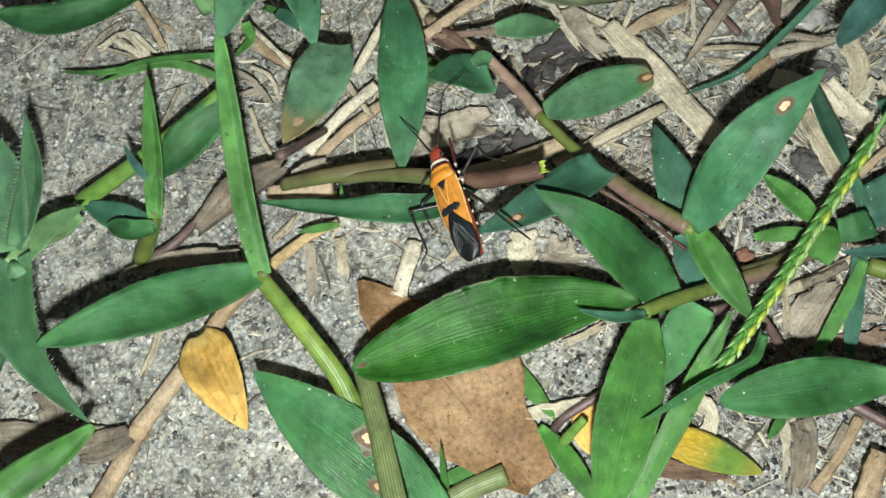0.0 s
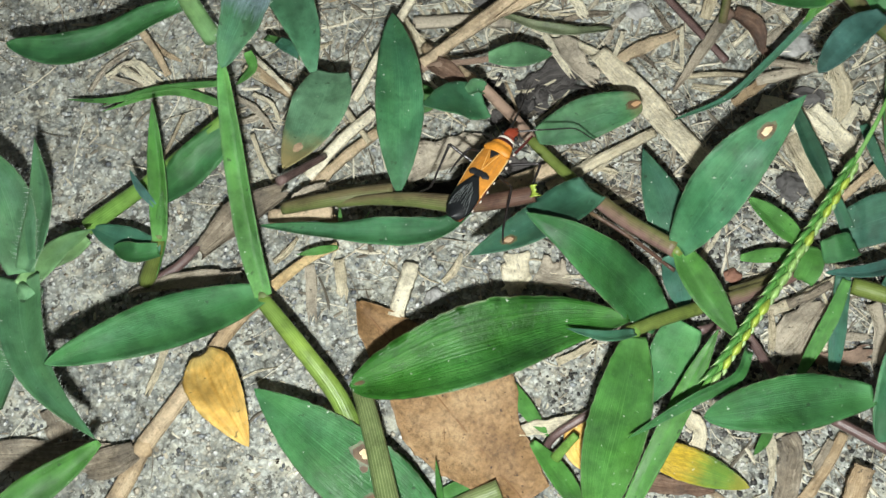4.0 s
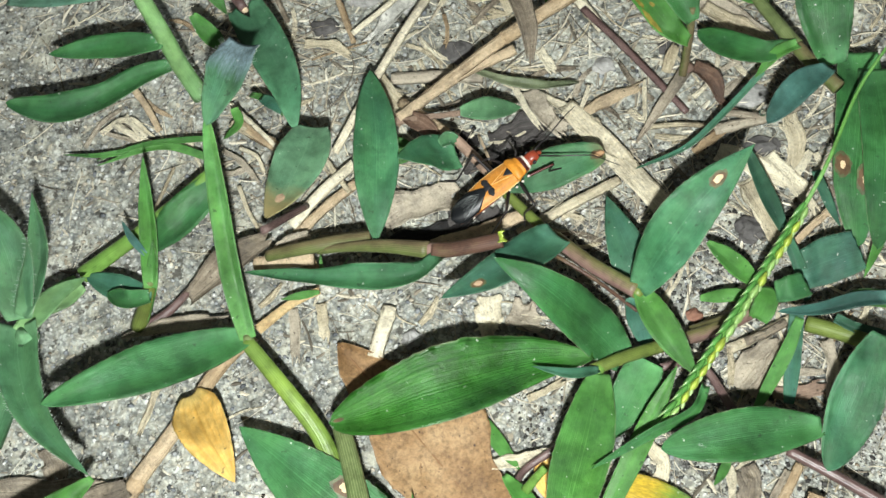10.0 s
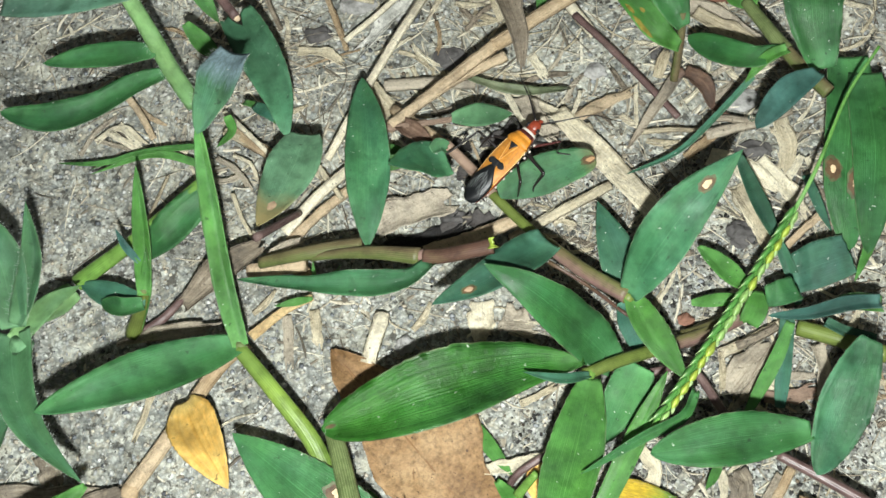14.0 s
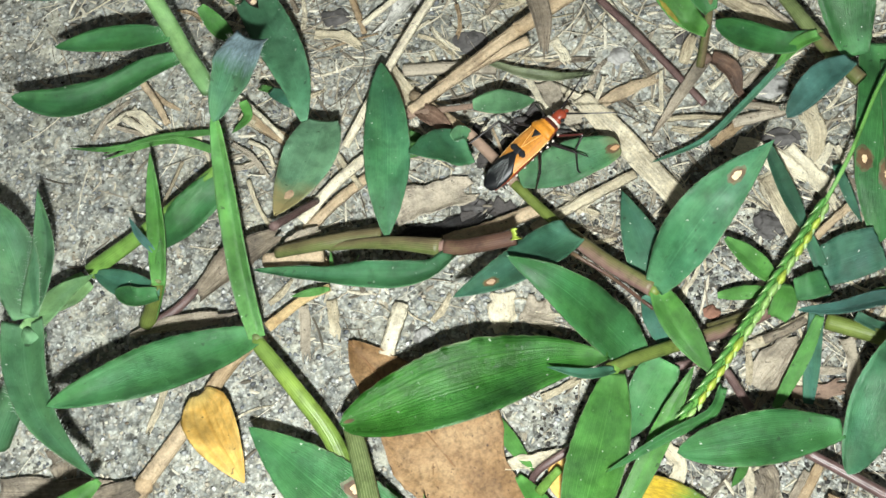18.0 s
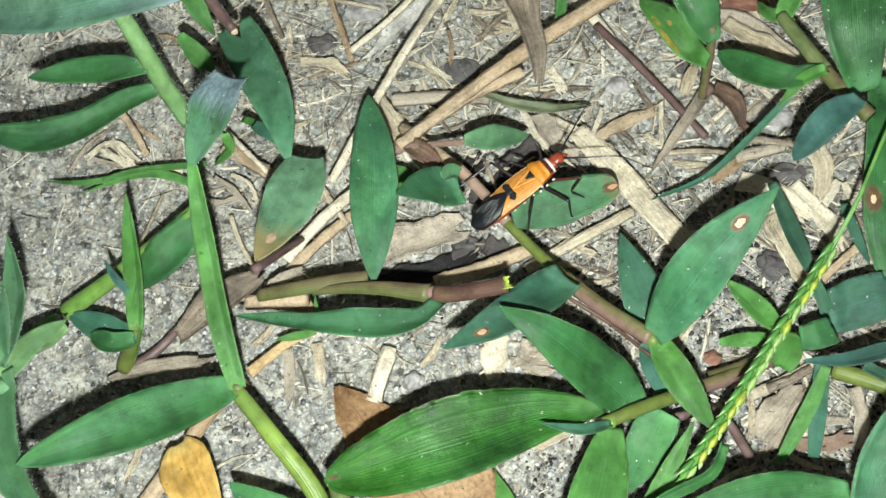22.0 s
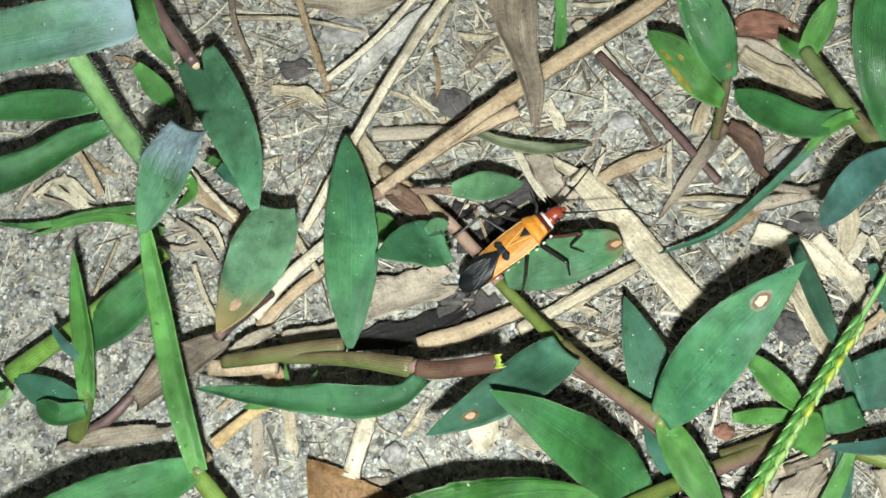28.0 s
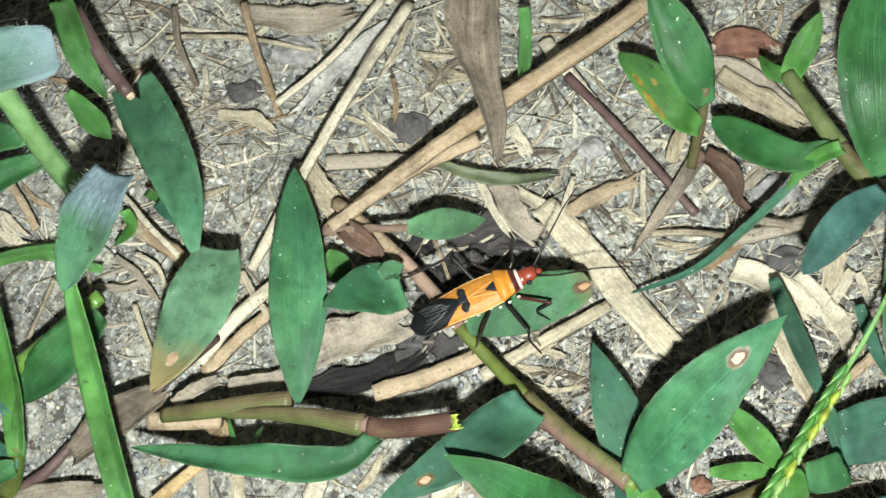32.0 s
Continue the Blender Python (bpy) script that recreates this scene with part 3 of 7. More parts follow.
def tube_mesh(pts, r0, r1, sides=12, n=20, flat=1.0, ribs=0.03, caps=True, jag=0.0):
    line = curve_through(pts, n)
    bm = bmesh.new()
    uvl = bm.loops.layers.uv.new("uv")
    rings, coord = [], {}
    for i, c in enumerate(line):
        t = (line[min(i + 1, n)] - line[max(i - 1, 0)]).normalized()
        side = t.cross(Vector((0, 0, 1)))
        side = side.normalized() if side.length > 1e-4 else Vector((1, 0, 0))
        up = side.cross(t)
        r = r0 + (r1 - r0) * i / n
        if jag:
            r *= 1 + jag * noise.noise(Vector((i * 0.45, r0 * 9, 2.0)))
            c = c + side * (jag * r0 * noise.noise(Vector((i * 0.25, r0 * 17, 5.0))))
        ring = []
        for k in range(sides):
            a = 2 * math.pi * k / sides
            rr = r * (1 + 0.3 * ribs * (k % 2)) * (1 + (jag * 0.6 * noise.noise(Vector((k * 1.7, i * 0.12, r0 * 5))) if jag else 0))
            v = bm.verts.new((c + side * (rr * math.cos(a)) + up * (rr * flat * math.sin(a))) * MM)
            coord[v] = (i / n, k / sides)
            ring.append(v)
        rings.append(ring)
    for i in range(n):
        for k in range(sides):
            q = (k + 1) % sides
            bm.faces.new((rings[i][k], rings[i][q], rings[i + 1][q], rings[i + 1][k]))
    if caps:
        bm.faces.new(rings[0][::-1])
        bm.faces.new(rings[-1])
    for f in bm.faces:
        for l in f.loops:
            l[uvl].uv = coord[l.vert]
    bmesh.ops.recalc_face_normals(bm, faces=bm.faces)
    return bm


def stem(plant, mat, r0, r1, pts, name="stem", label="", **k):
    return part(name, tube_mesh(pts, r0, r1, **k), mat, plant, label)


def lump_mesh(c, rx, ry, rz, seed=0, rough=0.12, turn=0.0, sub=2):
    bm = bmesh.new()
    bmesh.ops.create_icosphere(bm, subdivisions=sub, radius=1.0)
    ca, sa = math.cos(radians(turn)), math.sin(radians(turn))
    off = Vector((seed * 3.7, seed * 1.3, 0))
    for v in bm.verts:
        k = 1 + rough * noise.noise(v.co * 1.6 + off) * 2
        x, y, z = v.co.x * rx * k, v.co.y * ry * k, v.co.z * rz * k
        v.co = Vector((c[0] + x * ca - y * sa, c[1] + x * sa + y * ca, c[2] + z)) * MM
    return bm


def node_knob(plant, mat, c, r, flat=0.8, label=""):
    return part("stem_node", lump_mesh((c[0], c[1], c[2] - 0.2 * r), r * 0.85, r * 0.85, r * flat * 0.85, next_seed(), 0.15), mat, plant, label)


def hairs(ob_parent, at, side, count, length, seed, u0=0.05, u2=0.95):
    """Stiff hairs along one edge of a blade."""
    rnd = random.Random(seed)
    bm = bmesh.new()
    for k in range(count):
        u = u0 + (u2 - u0) * (k + rnd.random()) / count
        p, nn = at(u, side)
        q, _ = at(u, side * 0.8)
        out = (p - q).normalized()
        l = length * 0.75 * rnd.uniform(0.3, 1.1) * MM
        d = (out + nn * rnd.uniform(-0.1, 0.7) + Vector((rnd.uniform(-0.3, 0.3), rnd.uniform(-0.3, 0.3), 0))).normalized()
        s = d.cross(Vector((0, 0, 1))).normalized() * 0.02 * MM
        t = d.cross(s).normalized() * 0.02 * MM
        vs = [bm.verts.new(p - s), bm.verts.new(p + s), bm.verts.new(p + t), bm.verts.new(p + d * l)]
        for f in ((0, 1, 3), (1, 2, 3), (2, 0, 3)):
            bm.faces.new([vs[i] for i in f])
    ob = part("leaf_hair", bm, HAIR, ob_parent, "fringe of fine white hairs")
    tagged(ob, kind="stuff")
    return ob


# ---- ground ----
def ground_height(x, y):
    """Height of the ground in mm at a place in mm."""
    p = Vector((x, y, 0))
    far = min(1.0, max(0.0, (math.hypot(x, y) - 90) / 60))
    return 0.9 * noise.noise(p * 0.05) * (1 + far) + 0.55 * noise.noise(p * 0.17) + 0.28 * noise.noise(p * 0.55) - 0.4


def build_ground():
    """One sheet: fine where the camera looks, coarser out to the distance."""
    def steps(c, half):
        fine = [c - half + 0.8 * k for k in range(int(2 * half / 0.8) + 1)]
        out, d, s = [], 3.0, fine[-1]
        while s < 3000:
            s += d
            d *= 1.45
            out.append(s)
        low, d, s = [], 3.0, fine[0]
        while s > -3000:
            s -= d
            d *= 1.45
            low.append(s)
        return low[::-1] + fine + out
    xs, ys = steps(8, 86), steps(8, 74)
    verts = [(x * MM, y * MM, ground_height(x, y) * MM) for y in ys for x in xs]
    w = len(xs)
    faces = [(j * w + i, j * w + i + 1, (j + 1) * w + i + 1, (j + 1) * w + i) for j in range(len(ys) - 1) for i in range(w - 1)]
    me = bpy.data.meshes.new("ground")
    me.from_pydata(verts, [], faces)
    me.polygons.foreach_set("use_smooth", [True] * len(faces))
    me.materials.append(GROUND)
    return tagged(new("ground", me), "grey weathered concrete strewn with sand and dry straw", "ground", kind="structure")


build_ground()


# ---- plants ----
def spikelet_head(plant, pts):
    """A slender flower spike: a flat green axis with a row of lime beads on it, each in a pale bract."""
    spike = stem(plant, STEM_K, 0.2, 0.42, pts, name="flower_spike", label="green flower spike", n=60, sides=10, flat=0.55)
    line = curve_through(pts, 200)
    rnd = random.Random(5)
    for k in range(16):
        i = 84 + int(k * 7.2)
        if i >= 195:
            break
        c, t = line[i], (line[i + 3] - line[i]).normalized()
        side = t.cross(Vector((0, 0, 1))).normalized()
        out = side if side.x > 0 else -side
        size = 0.92 + 0.25 * math.sin(math.pi * k / 15) + rnd.uniform(-0.08, 0.08)
        up = Vector((0, 0, 0.42))
        a = c + out * (0.42 + rnd.uniform(-0.1, 0.14)) + up - t * 1.0 * size
        b = c + out * (0.5 + rnd.uniform(-0.08, 0.08)) + up + t * 0.95 * size
        at = surface([a, a.lerp(b, 0.5) + Vector((0, 0, 0.3)), b], 0.88 * size, base=0.3, peak=0.5, cup=-0.9, sharp=0.6, n=8)
        part("spikelet", blade_mesh(at, 10, 6, 0.5), SEED if rnd.random() < 0.65 else SEED_P, spike, "lime-yellow grain")
        d = b - t * 0.5 + out * 0.05
        at = surface([d, d + t * 0.5 + out * 0.12 + Vector((0, 0, 0.18)), d + t * 1.1 + out * 0.3], 0.55, base=0.5, peak=0.4, cup=-0.6, n=8)
        part("bract", blade_mesh(at, 6, 4, 0.15), BRACT, spike, "whitish papery bract")
        for shift, width, mat, words in ((0.0, 0.85, SEED_G, "pointed green bract"), (0.16, 0.2, BRACT, "whitish papery bract")):
            d = c - out * (0.2 + shift) + up * (0.75 + shift) - t * (1.5 - 3 * shift)
            at = surface([d, d + t * 1.3 - out * 0.14 + Vector((0, 0, 0.16)), d + t * 2.6 - out * 0.45], width, base=0.5, peak=0.45, cup=-0.8, n=8)
            part("bract", blade_mesh(at, 8, 4, 0.18), mat, spike, words)
    return spike


def drop(c, r):
    ob = thing("water_drop", "clear water drop on a leaf tip", "drop")
    part("bead", lump_mesh(c, r, r, r, 1, 0.0), DROP, ob)


def straw(name, mat, w, pts, label, flat=True, category="dry grass", **k):
    """A loose dry stalk, or a flat strip of one with splinters along its edges, as a thing of its own."""
    seed = next_seed()
    rnd = random.Random(seed * 7)
    jag = k.get("jag", 0.2 if flat else 0.14)
    at = surface(pts, w, seed=seed, base=k.get("base", 0.85), tip=k.get("tip", 0.7), peak=k.get("peak", 0.5), cup=k.get("cup", 0.3), roll=k.get("roll", 0.0), twist=k.get("twist", rnd.uniform(-25, 25)), sharp=k.get("sharp", 0.6), curl=k.get("curl", 0.0), jag=jag, wave=0.25)
    if flat:
        bm = blade_mesh(at, 26, 8, 0.25, k.get("rag", 0.22), seed)
    else:
        bm = tube_mesh(pts, w / 2, w / 2 * k.get("taper", 0.9), sides=12, n=28, flat=0.55, ribs=0.9, jag=jag)
    me = bpy.data.meshes.new(name)
    bm.to_mesh(me)
    bm.free()
    me.polygons.foreach_set("use_smooth", [True] * len(me.polygons))
    me.materials.append(mat)
    ob = tagged(new(name, me), label, category, "dry stalks on the ground")
    length = sum((Vector(b) - Vector(a)).length for a, b in zip(pts, pts[1:]))
    for j in range(min(4, int(w * length / 9)) if flat else int(length > 14)):
        side, u = rnd.choice((-1, 1)), rnd.uniform(0.02, 0.6)
        run = rnd.uniform(0.2, 0.4)
        q = [at(min(1.0, u + run * i / 3), side * (0.92 + 0.05 * i * rnd.uniform(-0.4, 1.6)))[0] / MM + Vector((0, 0, 0.08 - 0.05 * i)) for i in range(4)]
        part("splinter", tube_mesh(q, rnd.uniform(0.07, 0.14), 0.03, sides=5, n=8, jag=0.3), mat, ob)
    return ob


def stone(c, rx, ry, rz, mat, label, turn=0.0, sub=3, rough=0.22):
    me = bpy.data.meshes.new("stone")
    bm = lump_mesh(c, rx, ry, rz, next_seed(), rough, turn, sub)
    bm.to_mesh(me)
    bm.free()
    me.materials.append(mat)
    return tagged(new("stone", me), label, "stone", "small stones on the ground")


def dead_leaf(label, outline, mid, mat, height, seed, vein_pairs=5):
    """A dry tree leaf: a wavy sheet inside a rounded outline about a midrib from mid[0] to mid[1]."""
    ob = thing("dead_leaf", label, "dead leaf")
    a, b = Vector(mid[0]), Vector(mid[1])
    axis = (b - a).normalized()
    side = Vector((-axis.y, axis.x, 0))
    length = (b - a).length

    def at(u, v):
        left, right, skew = outline(u)
        s = v * (left if v > 0 else right)
        p = a.lerp(b, u) + side * s + axis * (skew * abs(v))
        z = height + 0.9 * noise.noise(Vector((p.x * 0.09, p.y * 0.09, seed))) * 1.6 + 0.35 * noise.noise(Vector((p.x * 0.35, p.y * 0.35, seed))) + 1.3 * v * v
        return Vector((p.x, p.y, max(z, 0.5))) * MM, Vector((0, 0, 1))

    sheet = part("leaf_sheet", blade_mesh(at, 40, 24, 0.25, 0.0, seed), mat, ob)
    up = Vector((0, 0, 0.12))
    part("midrib", tube_mesh([at(k / 8, 0)[0] / MM + up * 0.4 for k in range(9)], 0.22, 0.1, sides=6, n=24), BROWN_VEIN, ob)
    for k in range(vein_pairs):
        for s in (1, -1):
            u = 0.12 + 0.7 * k / vein_pairs
            p = [at(u + 0.2 * j / 4, s * 0.94 * j / 4)[0] / MM + up * 0.1 for j in range(5)]
            part("vein", tube_mesh(p, 0.1, 0.04, sides=5, n=10), BROWN_VEIN, ob)
    return ob


runner_a = thing("creeping_grass", "bright green grass runner with long blades over concrete", "grass plant", "runners of creeping grass")
leaf(runner_a, GREEN, 7.1, [(-20.4, -7.1, 14.1), (-27.0, -10.8, 18.0), (-33.4, -14.4, 22.0), (-42.7, -18.4, 25.0)], base=0.35, peak=0.45, cup=0.2, roll=-6, sharp=0.7)
leaf(runner_a, LIME, 3.0, [(-20.2, -7.6, 14.5), (-21.9, -0.8, 17.0), (-22.8, 9.2, 24.0), (-23.0, 16.2, 30.0)], base=0.75, peak=0.35, tip=0.3, fold=0.35, roll=8, sharp=0.6)
stem(runner_a, STEM_Y, 1.00, 1.26, [(-20.6, -7.8, 14.0), (-15.2, -14.4, 13.0), (-11.4, -19.4, 11.0), (-9.2, -24.1, 9.0)], flat=0.75, ribs=0.05)
node_knob(runner_a, STEM_S, (-20.4, -7.6, 14.3), 1.00)
leaf(runner_a, GREEN, 9.8, [(0.2, -35.9, 6.0), (-5.5, -31.4, 9.0), (-11.9, -26.4, 11.0), (-21.5, -18.5, 12.0)], base=0.5, peak=0.4, cup=0.15, sharp=0.85, spots=((0.45, 0.5, 3.6, 2.6, 0.5, SPOT_CORE), (0.3, -0.25, 2.4, 1.7, 0.45, SPOT_TAN), (0.42, 0.2, 1.0, 0.9, 0, SPOT_TAN)))
stem(runner_a, STEM_S, 1.17, 1.43, [(-9.0, -17.6, 9.0), (-6.8, -24.4, 12.0), (-4.0, -35.1, 15.0)], flat=0.7, ribs=0.06)

stub = thing("grass_stub", "short olive grass stub lying on concrete beside a dead leaf", "grass plant")
stem(stub, STEM_S, 1.22, 1.35, [(-1.1, -33.9, 2.5), (3.3, -31.5, 3.0), (7.8, -29.8, 3.5)], ribs=0.04)
leaf(stub, GREEN_B, 0.9, [(0.6, -32.1, 2.0), (0.5, -29.9, 5.0), (0.4, -26.9, 9.0)], base=0.9, peak=0.2)
leaf(stub, GREEN_B, 1.5, [(-0.1, -31.5, 2.0), (-2.8, -27.5, 3.0), (-5.0, -24.8, 5.0)], base=0.8, peak=0.3, fold=0.3)
leaf(stub, GREEN_B, 1.8, [(0.5, -30.0, 1.5), (3.3, -29.1, 2.0), (6.0, -29.4, 2.0)], base=0.8, peak=0.3)

runner_b = thing("creeping_grass", "grass runner with broad spotted blades and a violet-green stem", "grass plant", "runners of creeping grass")
stem(runner_b, STEM_T, 0.75, 0.79, [(6.2, 22.9, 9.0), (10.6, 17.7, 9.0), (12.8, 14.5, 9.0)], n=10)
stem(runner_b, STEM_G, 0.68, 0.78, [(12.6, 14.7, 9.0), (13.8, 13.3, 9.0), (16.4, 10.4, 9.0), (19.7, 6.5, 10.3)], ribs=0.06)
stem(runner_b, STEM_P, 0.98, 1.05, [(19.7, 6.5, 10.3), (24.4, 1.7, 12.0), (29.9, -2.9, 14.0)], ribs=0.06)
node_knob(runner_b, STEM_G, (19.7, 6.4, 10.5), 1.11)
node_knob(runner_b, STEM_G, (30.0, -3.0, 14.0), 1.12)
stem(runner_b, STEM_R, 0.28, 0.24, [(20.0, 4.6, 8.0), (25.1, 1.3, 7.0), (30.2, -3.6, 8.0)], n=10)
stem(runner_b, DRY, 0.81, 0.73, [(-1.5, 30.3, 6.0), (2.8, 26.4, 7.0), (7.0, 22.0, 9.0)], n=8)
leaf(runner_b, RUSTY, 6.0, [(13.5, 14.7, 9.5), (17.8, 15.7, 10.5), (22.4, 17.1, 11.0), (27.0, 18.4, 11.0)], base=0.35, peak=0.5, tip=0.25, sharp=0.5, cup=0.1, spots=((0.95, 0.05, 2.6, 2.3, 0.6, SPOT_TAN),))
leaf(runner_b, BLUE, 5.7, [(20.2, 4.9, 15.0), (15.1, 0.7, 17.5), (10.7, -2.1, 18.5), (5.3, -5.0, 20.0)], base=0.75, peak=0.25, cup=0.2, sharp=0.8, roll=-8, spots=((0.72, -0.12, 2.0, 1.8, 0.72, SPOT_PINK),))
leaf(runner_b, GREEN, 6.9, [(28.0, -10.3, 8.5), (23.7, -7.2, 13.5), (18.7, -4.3, 19.5), (12.1, -0.7, 22.5)], base=0.55, peak=0.32, cup=0.12, sharp=0.85, jag=0.05)
leaf(runner_b, TEAL, 6.9, [(30.1, -2.9, 14.5), (33.4, 0.6, 20.0), (37.5, 4.8, 24.0), (44.4, 10.8, 27.0)], base=0.4, peak=0.42, cup=0.16, sharp=0.95, roll=4, spots=((0.75, -0.1, 2.6, 2.3, 0.62, SPOT_CORE),))
leaf(runner_b, BLUE, 5.6, [(30.8, -0.5, 9.0), (29.2, 4.7, 10.0), (27.0, 12.3, 10.0)], base=0.8, peak=0.2, cup=0.1, sharp=0.9)
leaf(runner_b, GREEN_B, 4.0, [(30.4, -2.8, 14.0), (32.4, -7.4, 14.5), (36.7, -14.4, 13.5)], base=0.5, peak=0.4, fold=0.3, sharp=0.9)
leaf(runner_b, BLUE, 4.2, [(30.4, -1.4, 8.0), (30.9, -3.8, 6.0), (31.5, -8.0, 4.0)], base=0.8, peak=0.3, sharp=0.8)
stem(runner_b, STEM_G, 0.80, 0.86, [(23.8, -12.6, 12.0), (27.9, -10.8, 11.0), (33.1, -8.5, 8.0)], ribs=0.05)
stem(runner_b, STEM_P, 0.89, 0.89, [(32.6, -8.6, 8.0), (37.4, -6.7, 6.0), (43.0, -4.3, 4.0)], ribs=0.05)
node_knob(runner_b, STEM_L, (24.5, -12.6, 12.3), 0.98)
node_knob(runner_b, STEM_G, (27.1, -11.2, 11.5), 0.99)
leaf(runner_b, DEEP, 10.0, [(24.0, -10.8, 12.0), (15.9, -12.3, 15.0), (5.6, -15.8, 18.0), (-3.8, -18.3, 16.5), (-9.4, -19.1, 14.5)], base=0.1, peak=0.58, cup=0.3, sharp=0.62, roll=-10, wave=0.08, spots=((0.965, 0.1, 1.4, 1.6, 0, None),))
leaf(runner_b, BLUE, 1.4, [(24.6, -12.9, 13.0), (20.9, -14.1, 16.0), (16.3, -13.6, 18.0)], base=0.6, peak=0.35, fold=0.4)
leaf(runner_b, GREEN_B, 6.9, [(24.7, -13.2, 12.5), (22.7, -21.8, 16.0), (20.4, -29.7, 18.0), (18.5, -37.6, 19.0)], base=0.35, peak=0.5, cup=0.18, sharp=0.7)
leaf(runner_b, GREEN, 5.7, [(31.3, -10.5, 8.0), (29.0, -14.4, 7.0), (25.9, -20.1, 5.0)], base=0.7, peak=0.3, cup=0.1, roll=12)
stem(runner_b, STEM_V, 0.55, 0.62, [(32.8, -10.6, 5.0), (38.1, -9.9, 4.0), (42.0, -16.3, 4.0)], n=12)

stolon = thing("creeping_grass", "brown-green stolon with a cut maroon sheath and narrow blade", "grass plant", "runners of creeping grass")
stem(stolon, DRY, 0.99, 1.05, [(-21.4, 5.3, 8.0), (-17.2, 5.1, 9.0), (-13.0, 5.1, 10.0)], ribs=0.06, flat=0.8)
stem(stolon, STEM_O, 0.83, 1.15, [(-19.3, 5.6, 10.0), (-13.9, 5.7, 12.0), (-8.6, 6.2, 12.5), (-4.7, 6.3, 12.8)], ribs=0.06, flat=0.8, label="olive sheath round the stolon")
leaf(stolon, DRY, 2.2, [(-14.6, 5.2, 9.0), (-13.5, 4.1, 8.0), (-15.2, 3.6, 6.0)], base=0.9, peak=0.4, tip=0.5, rag=0.15)
stem(stolon, STEM_O, 0.50, 1.19, [(-11.9, 5.2, 12.0), (-7.7, 5.0, 13.5), (-2.4, 4.3, 15.0), (3.4, 3.1, 16.0)], ribs=0.04, flat=0.85, label="olive and maroon ribbed stem")
stem(stolon, STEM_R, 1.03, 1.06, [(4.0, 2.9, 16.5), (6.0, 2.6, 17.0), (9.1, 2.6, 18.0), (13.1, 2.9, 19.0)], ribs=0.04, flat=0.8, label="maroon sheath cut off at its end")
node_knob(stolon, STEM_P, (3.8, 3.1, 16.5), 1.11)
leaf(stolon, SEED, 1.5, [(12.7, 2.5, 20.5), (13.2, 2.5, 20.8), (13.6, 2.6, 20.5)], base=0.95, peak=0.5, tip=0.8, n=6, rag=0.45, cup=0.5)
leaf(stolon, TEAL, 3.6, [(4.9, 1.8, 17.0), (1.2, -0.9, 17.5), (-7.1, -0.5, 16.0), (-15.6, 0.8, 15.0), (-21.2, 1.6, 14.5)], base=0.7, peak=0.3, cup=0.35, roll=-14, sharp=0.7, wave=0.3, jag=0.1)
leaf(stolon, TEAL, 6.2, [(-4.0, 6.1, 13.1), (-3.7, 13.3, 15.0), (-3.9, 21.4, 15.0), (-5.4, 33.0, 11.0)], base=0.1, peak=0.4, cup=0.2, sharp=0.75)
leaf(stolon, PALE_RUST, 7.2, [(-12.8, 22.9, 14.0), (-13.5, 17.0, 17.0), (-15.1, 11.2, 19.0), (-16.9, 5.9, 22.0)], base=0.6, peak=0.35, cup=0.15, sharp=0.8, rag=0.03, notch=0.05, spots=((0.76, 0.05, 2.4, 2.1, -1, SPOT_PINK),))
stem(stolon, STEM_V, 0.59, 0.46, [(-19.1, 7.7, 14.0), (-17.2, 11.0, 10.0), (-15.1, 15.0, 5.0)], n=10)
leaf(stolon, LIME, 0.6, [(-11.7, 2.6, 8.0), (-11.8, 3.8, 10.0), (-11.6, 5.0, 12.0)], n=8, base=0.8)
leaf(stolon, LIME, 0.6, [(-10.0, 2.5, 8.0), (-8.9, 3.3, 10.0), (-7.8, 4.0, 12.0)], n=8, base=0.8)
leaf(stolon, HUSK, 4.4, [(-31.8, 2.2, 3.0), (-26.9, 5.0, 6.0), (-23.0, 6.7, 8.0), (-18.9, 8.4, 9.5)], base=0.5, peak=0.5, tip=0.35, cup=0.6, rag=0.12, sharp=0.6, wave=0.2, label="withered brown sheath")

sprig = thing("grass_sprig", "small green grass leaves on a withered brown shoot", "grass plant")
leaf(sprig, TEAL, 6.0, [(6.9, 18.5, 12.9), (5.1, 17.8, 14.0), (2.5, 16.4, 17.0), (-0.3, 14.7, 20.0)], base=0.8, peak=0.25, jag=0.06, cup=0.12, sharp=0.85)
leaf(sprig, RUSTY, 2.1, [(4.9, 18.9, 14.7), (6.1, 19.6, 14.6), (7.2, 19.4, 13.9)], base=0.6, peak=0.5, tip=0.5, cup=0.5, n=14, rag=0.15, label="curled brown-edged lobe of the blade")
leaf(sprig, MINT, 3.6, [(7.5, 25.2, 12.0), (11.5, 25.4, 12.0), (15.9, 26.4, 10.0)], base=0.4, peak=0.45, cup=0.1, sharp=0.8)
stem(sprig, RUST, 0.66, 0.42, [(-2.6, 26.6, 7.0), (2.5, 26.1, 9.0), (7.7, 25.3, 11.5)], n=16, flat=0.7, jag=0.35)
leaf(sprig, RUST, 2.7, [(0.0, 26.4, 8.5), (2.2, 24.3, 9.5), (4.3, 22.7, 9.0)], base=0.8, peak=0.4, tip=0.3, cup=0.5, label="glossy brown withered sheath")
leaf(sprig, GREEN_B, 2.8, [(-2.7, 24.1, 6.0), (-1.1, 22.9, 5.0), (-2.2, 21.4, 4.0)], base=0.6, peak=0.5)

runner_c = thing("creeping_grass", "grass tangle with broad green leaves and bitten blades", "grass plant", "runners of creeping grass")
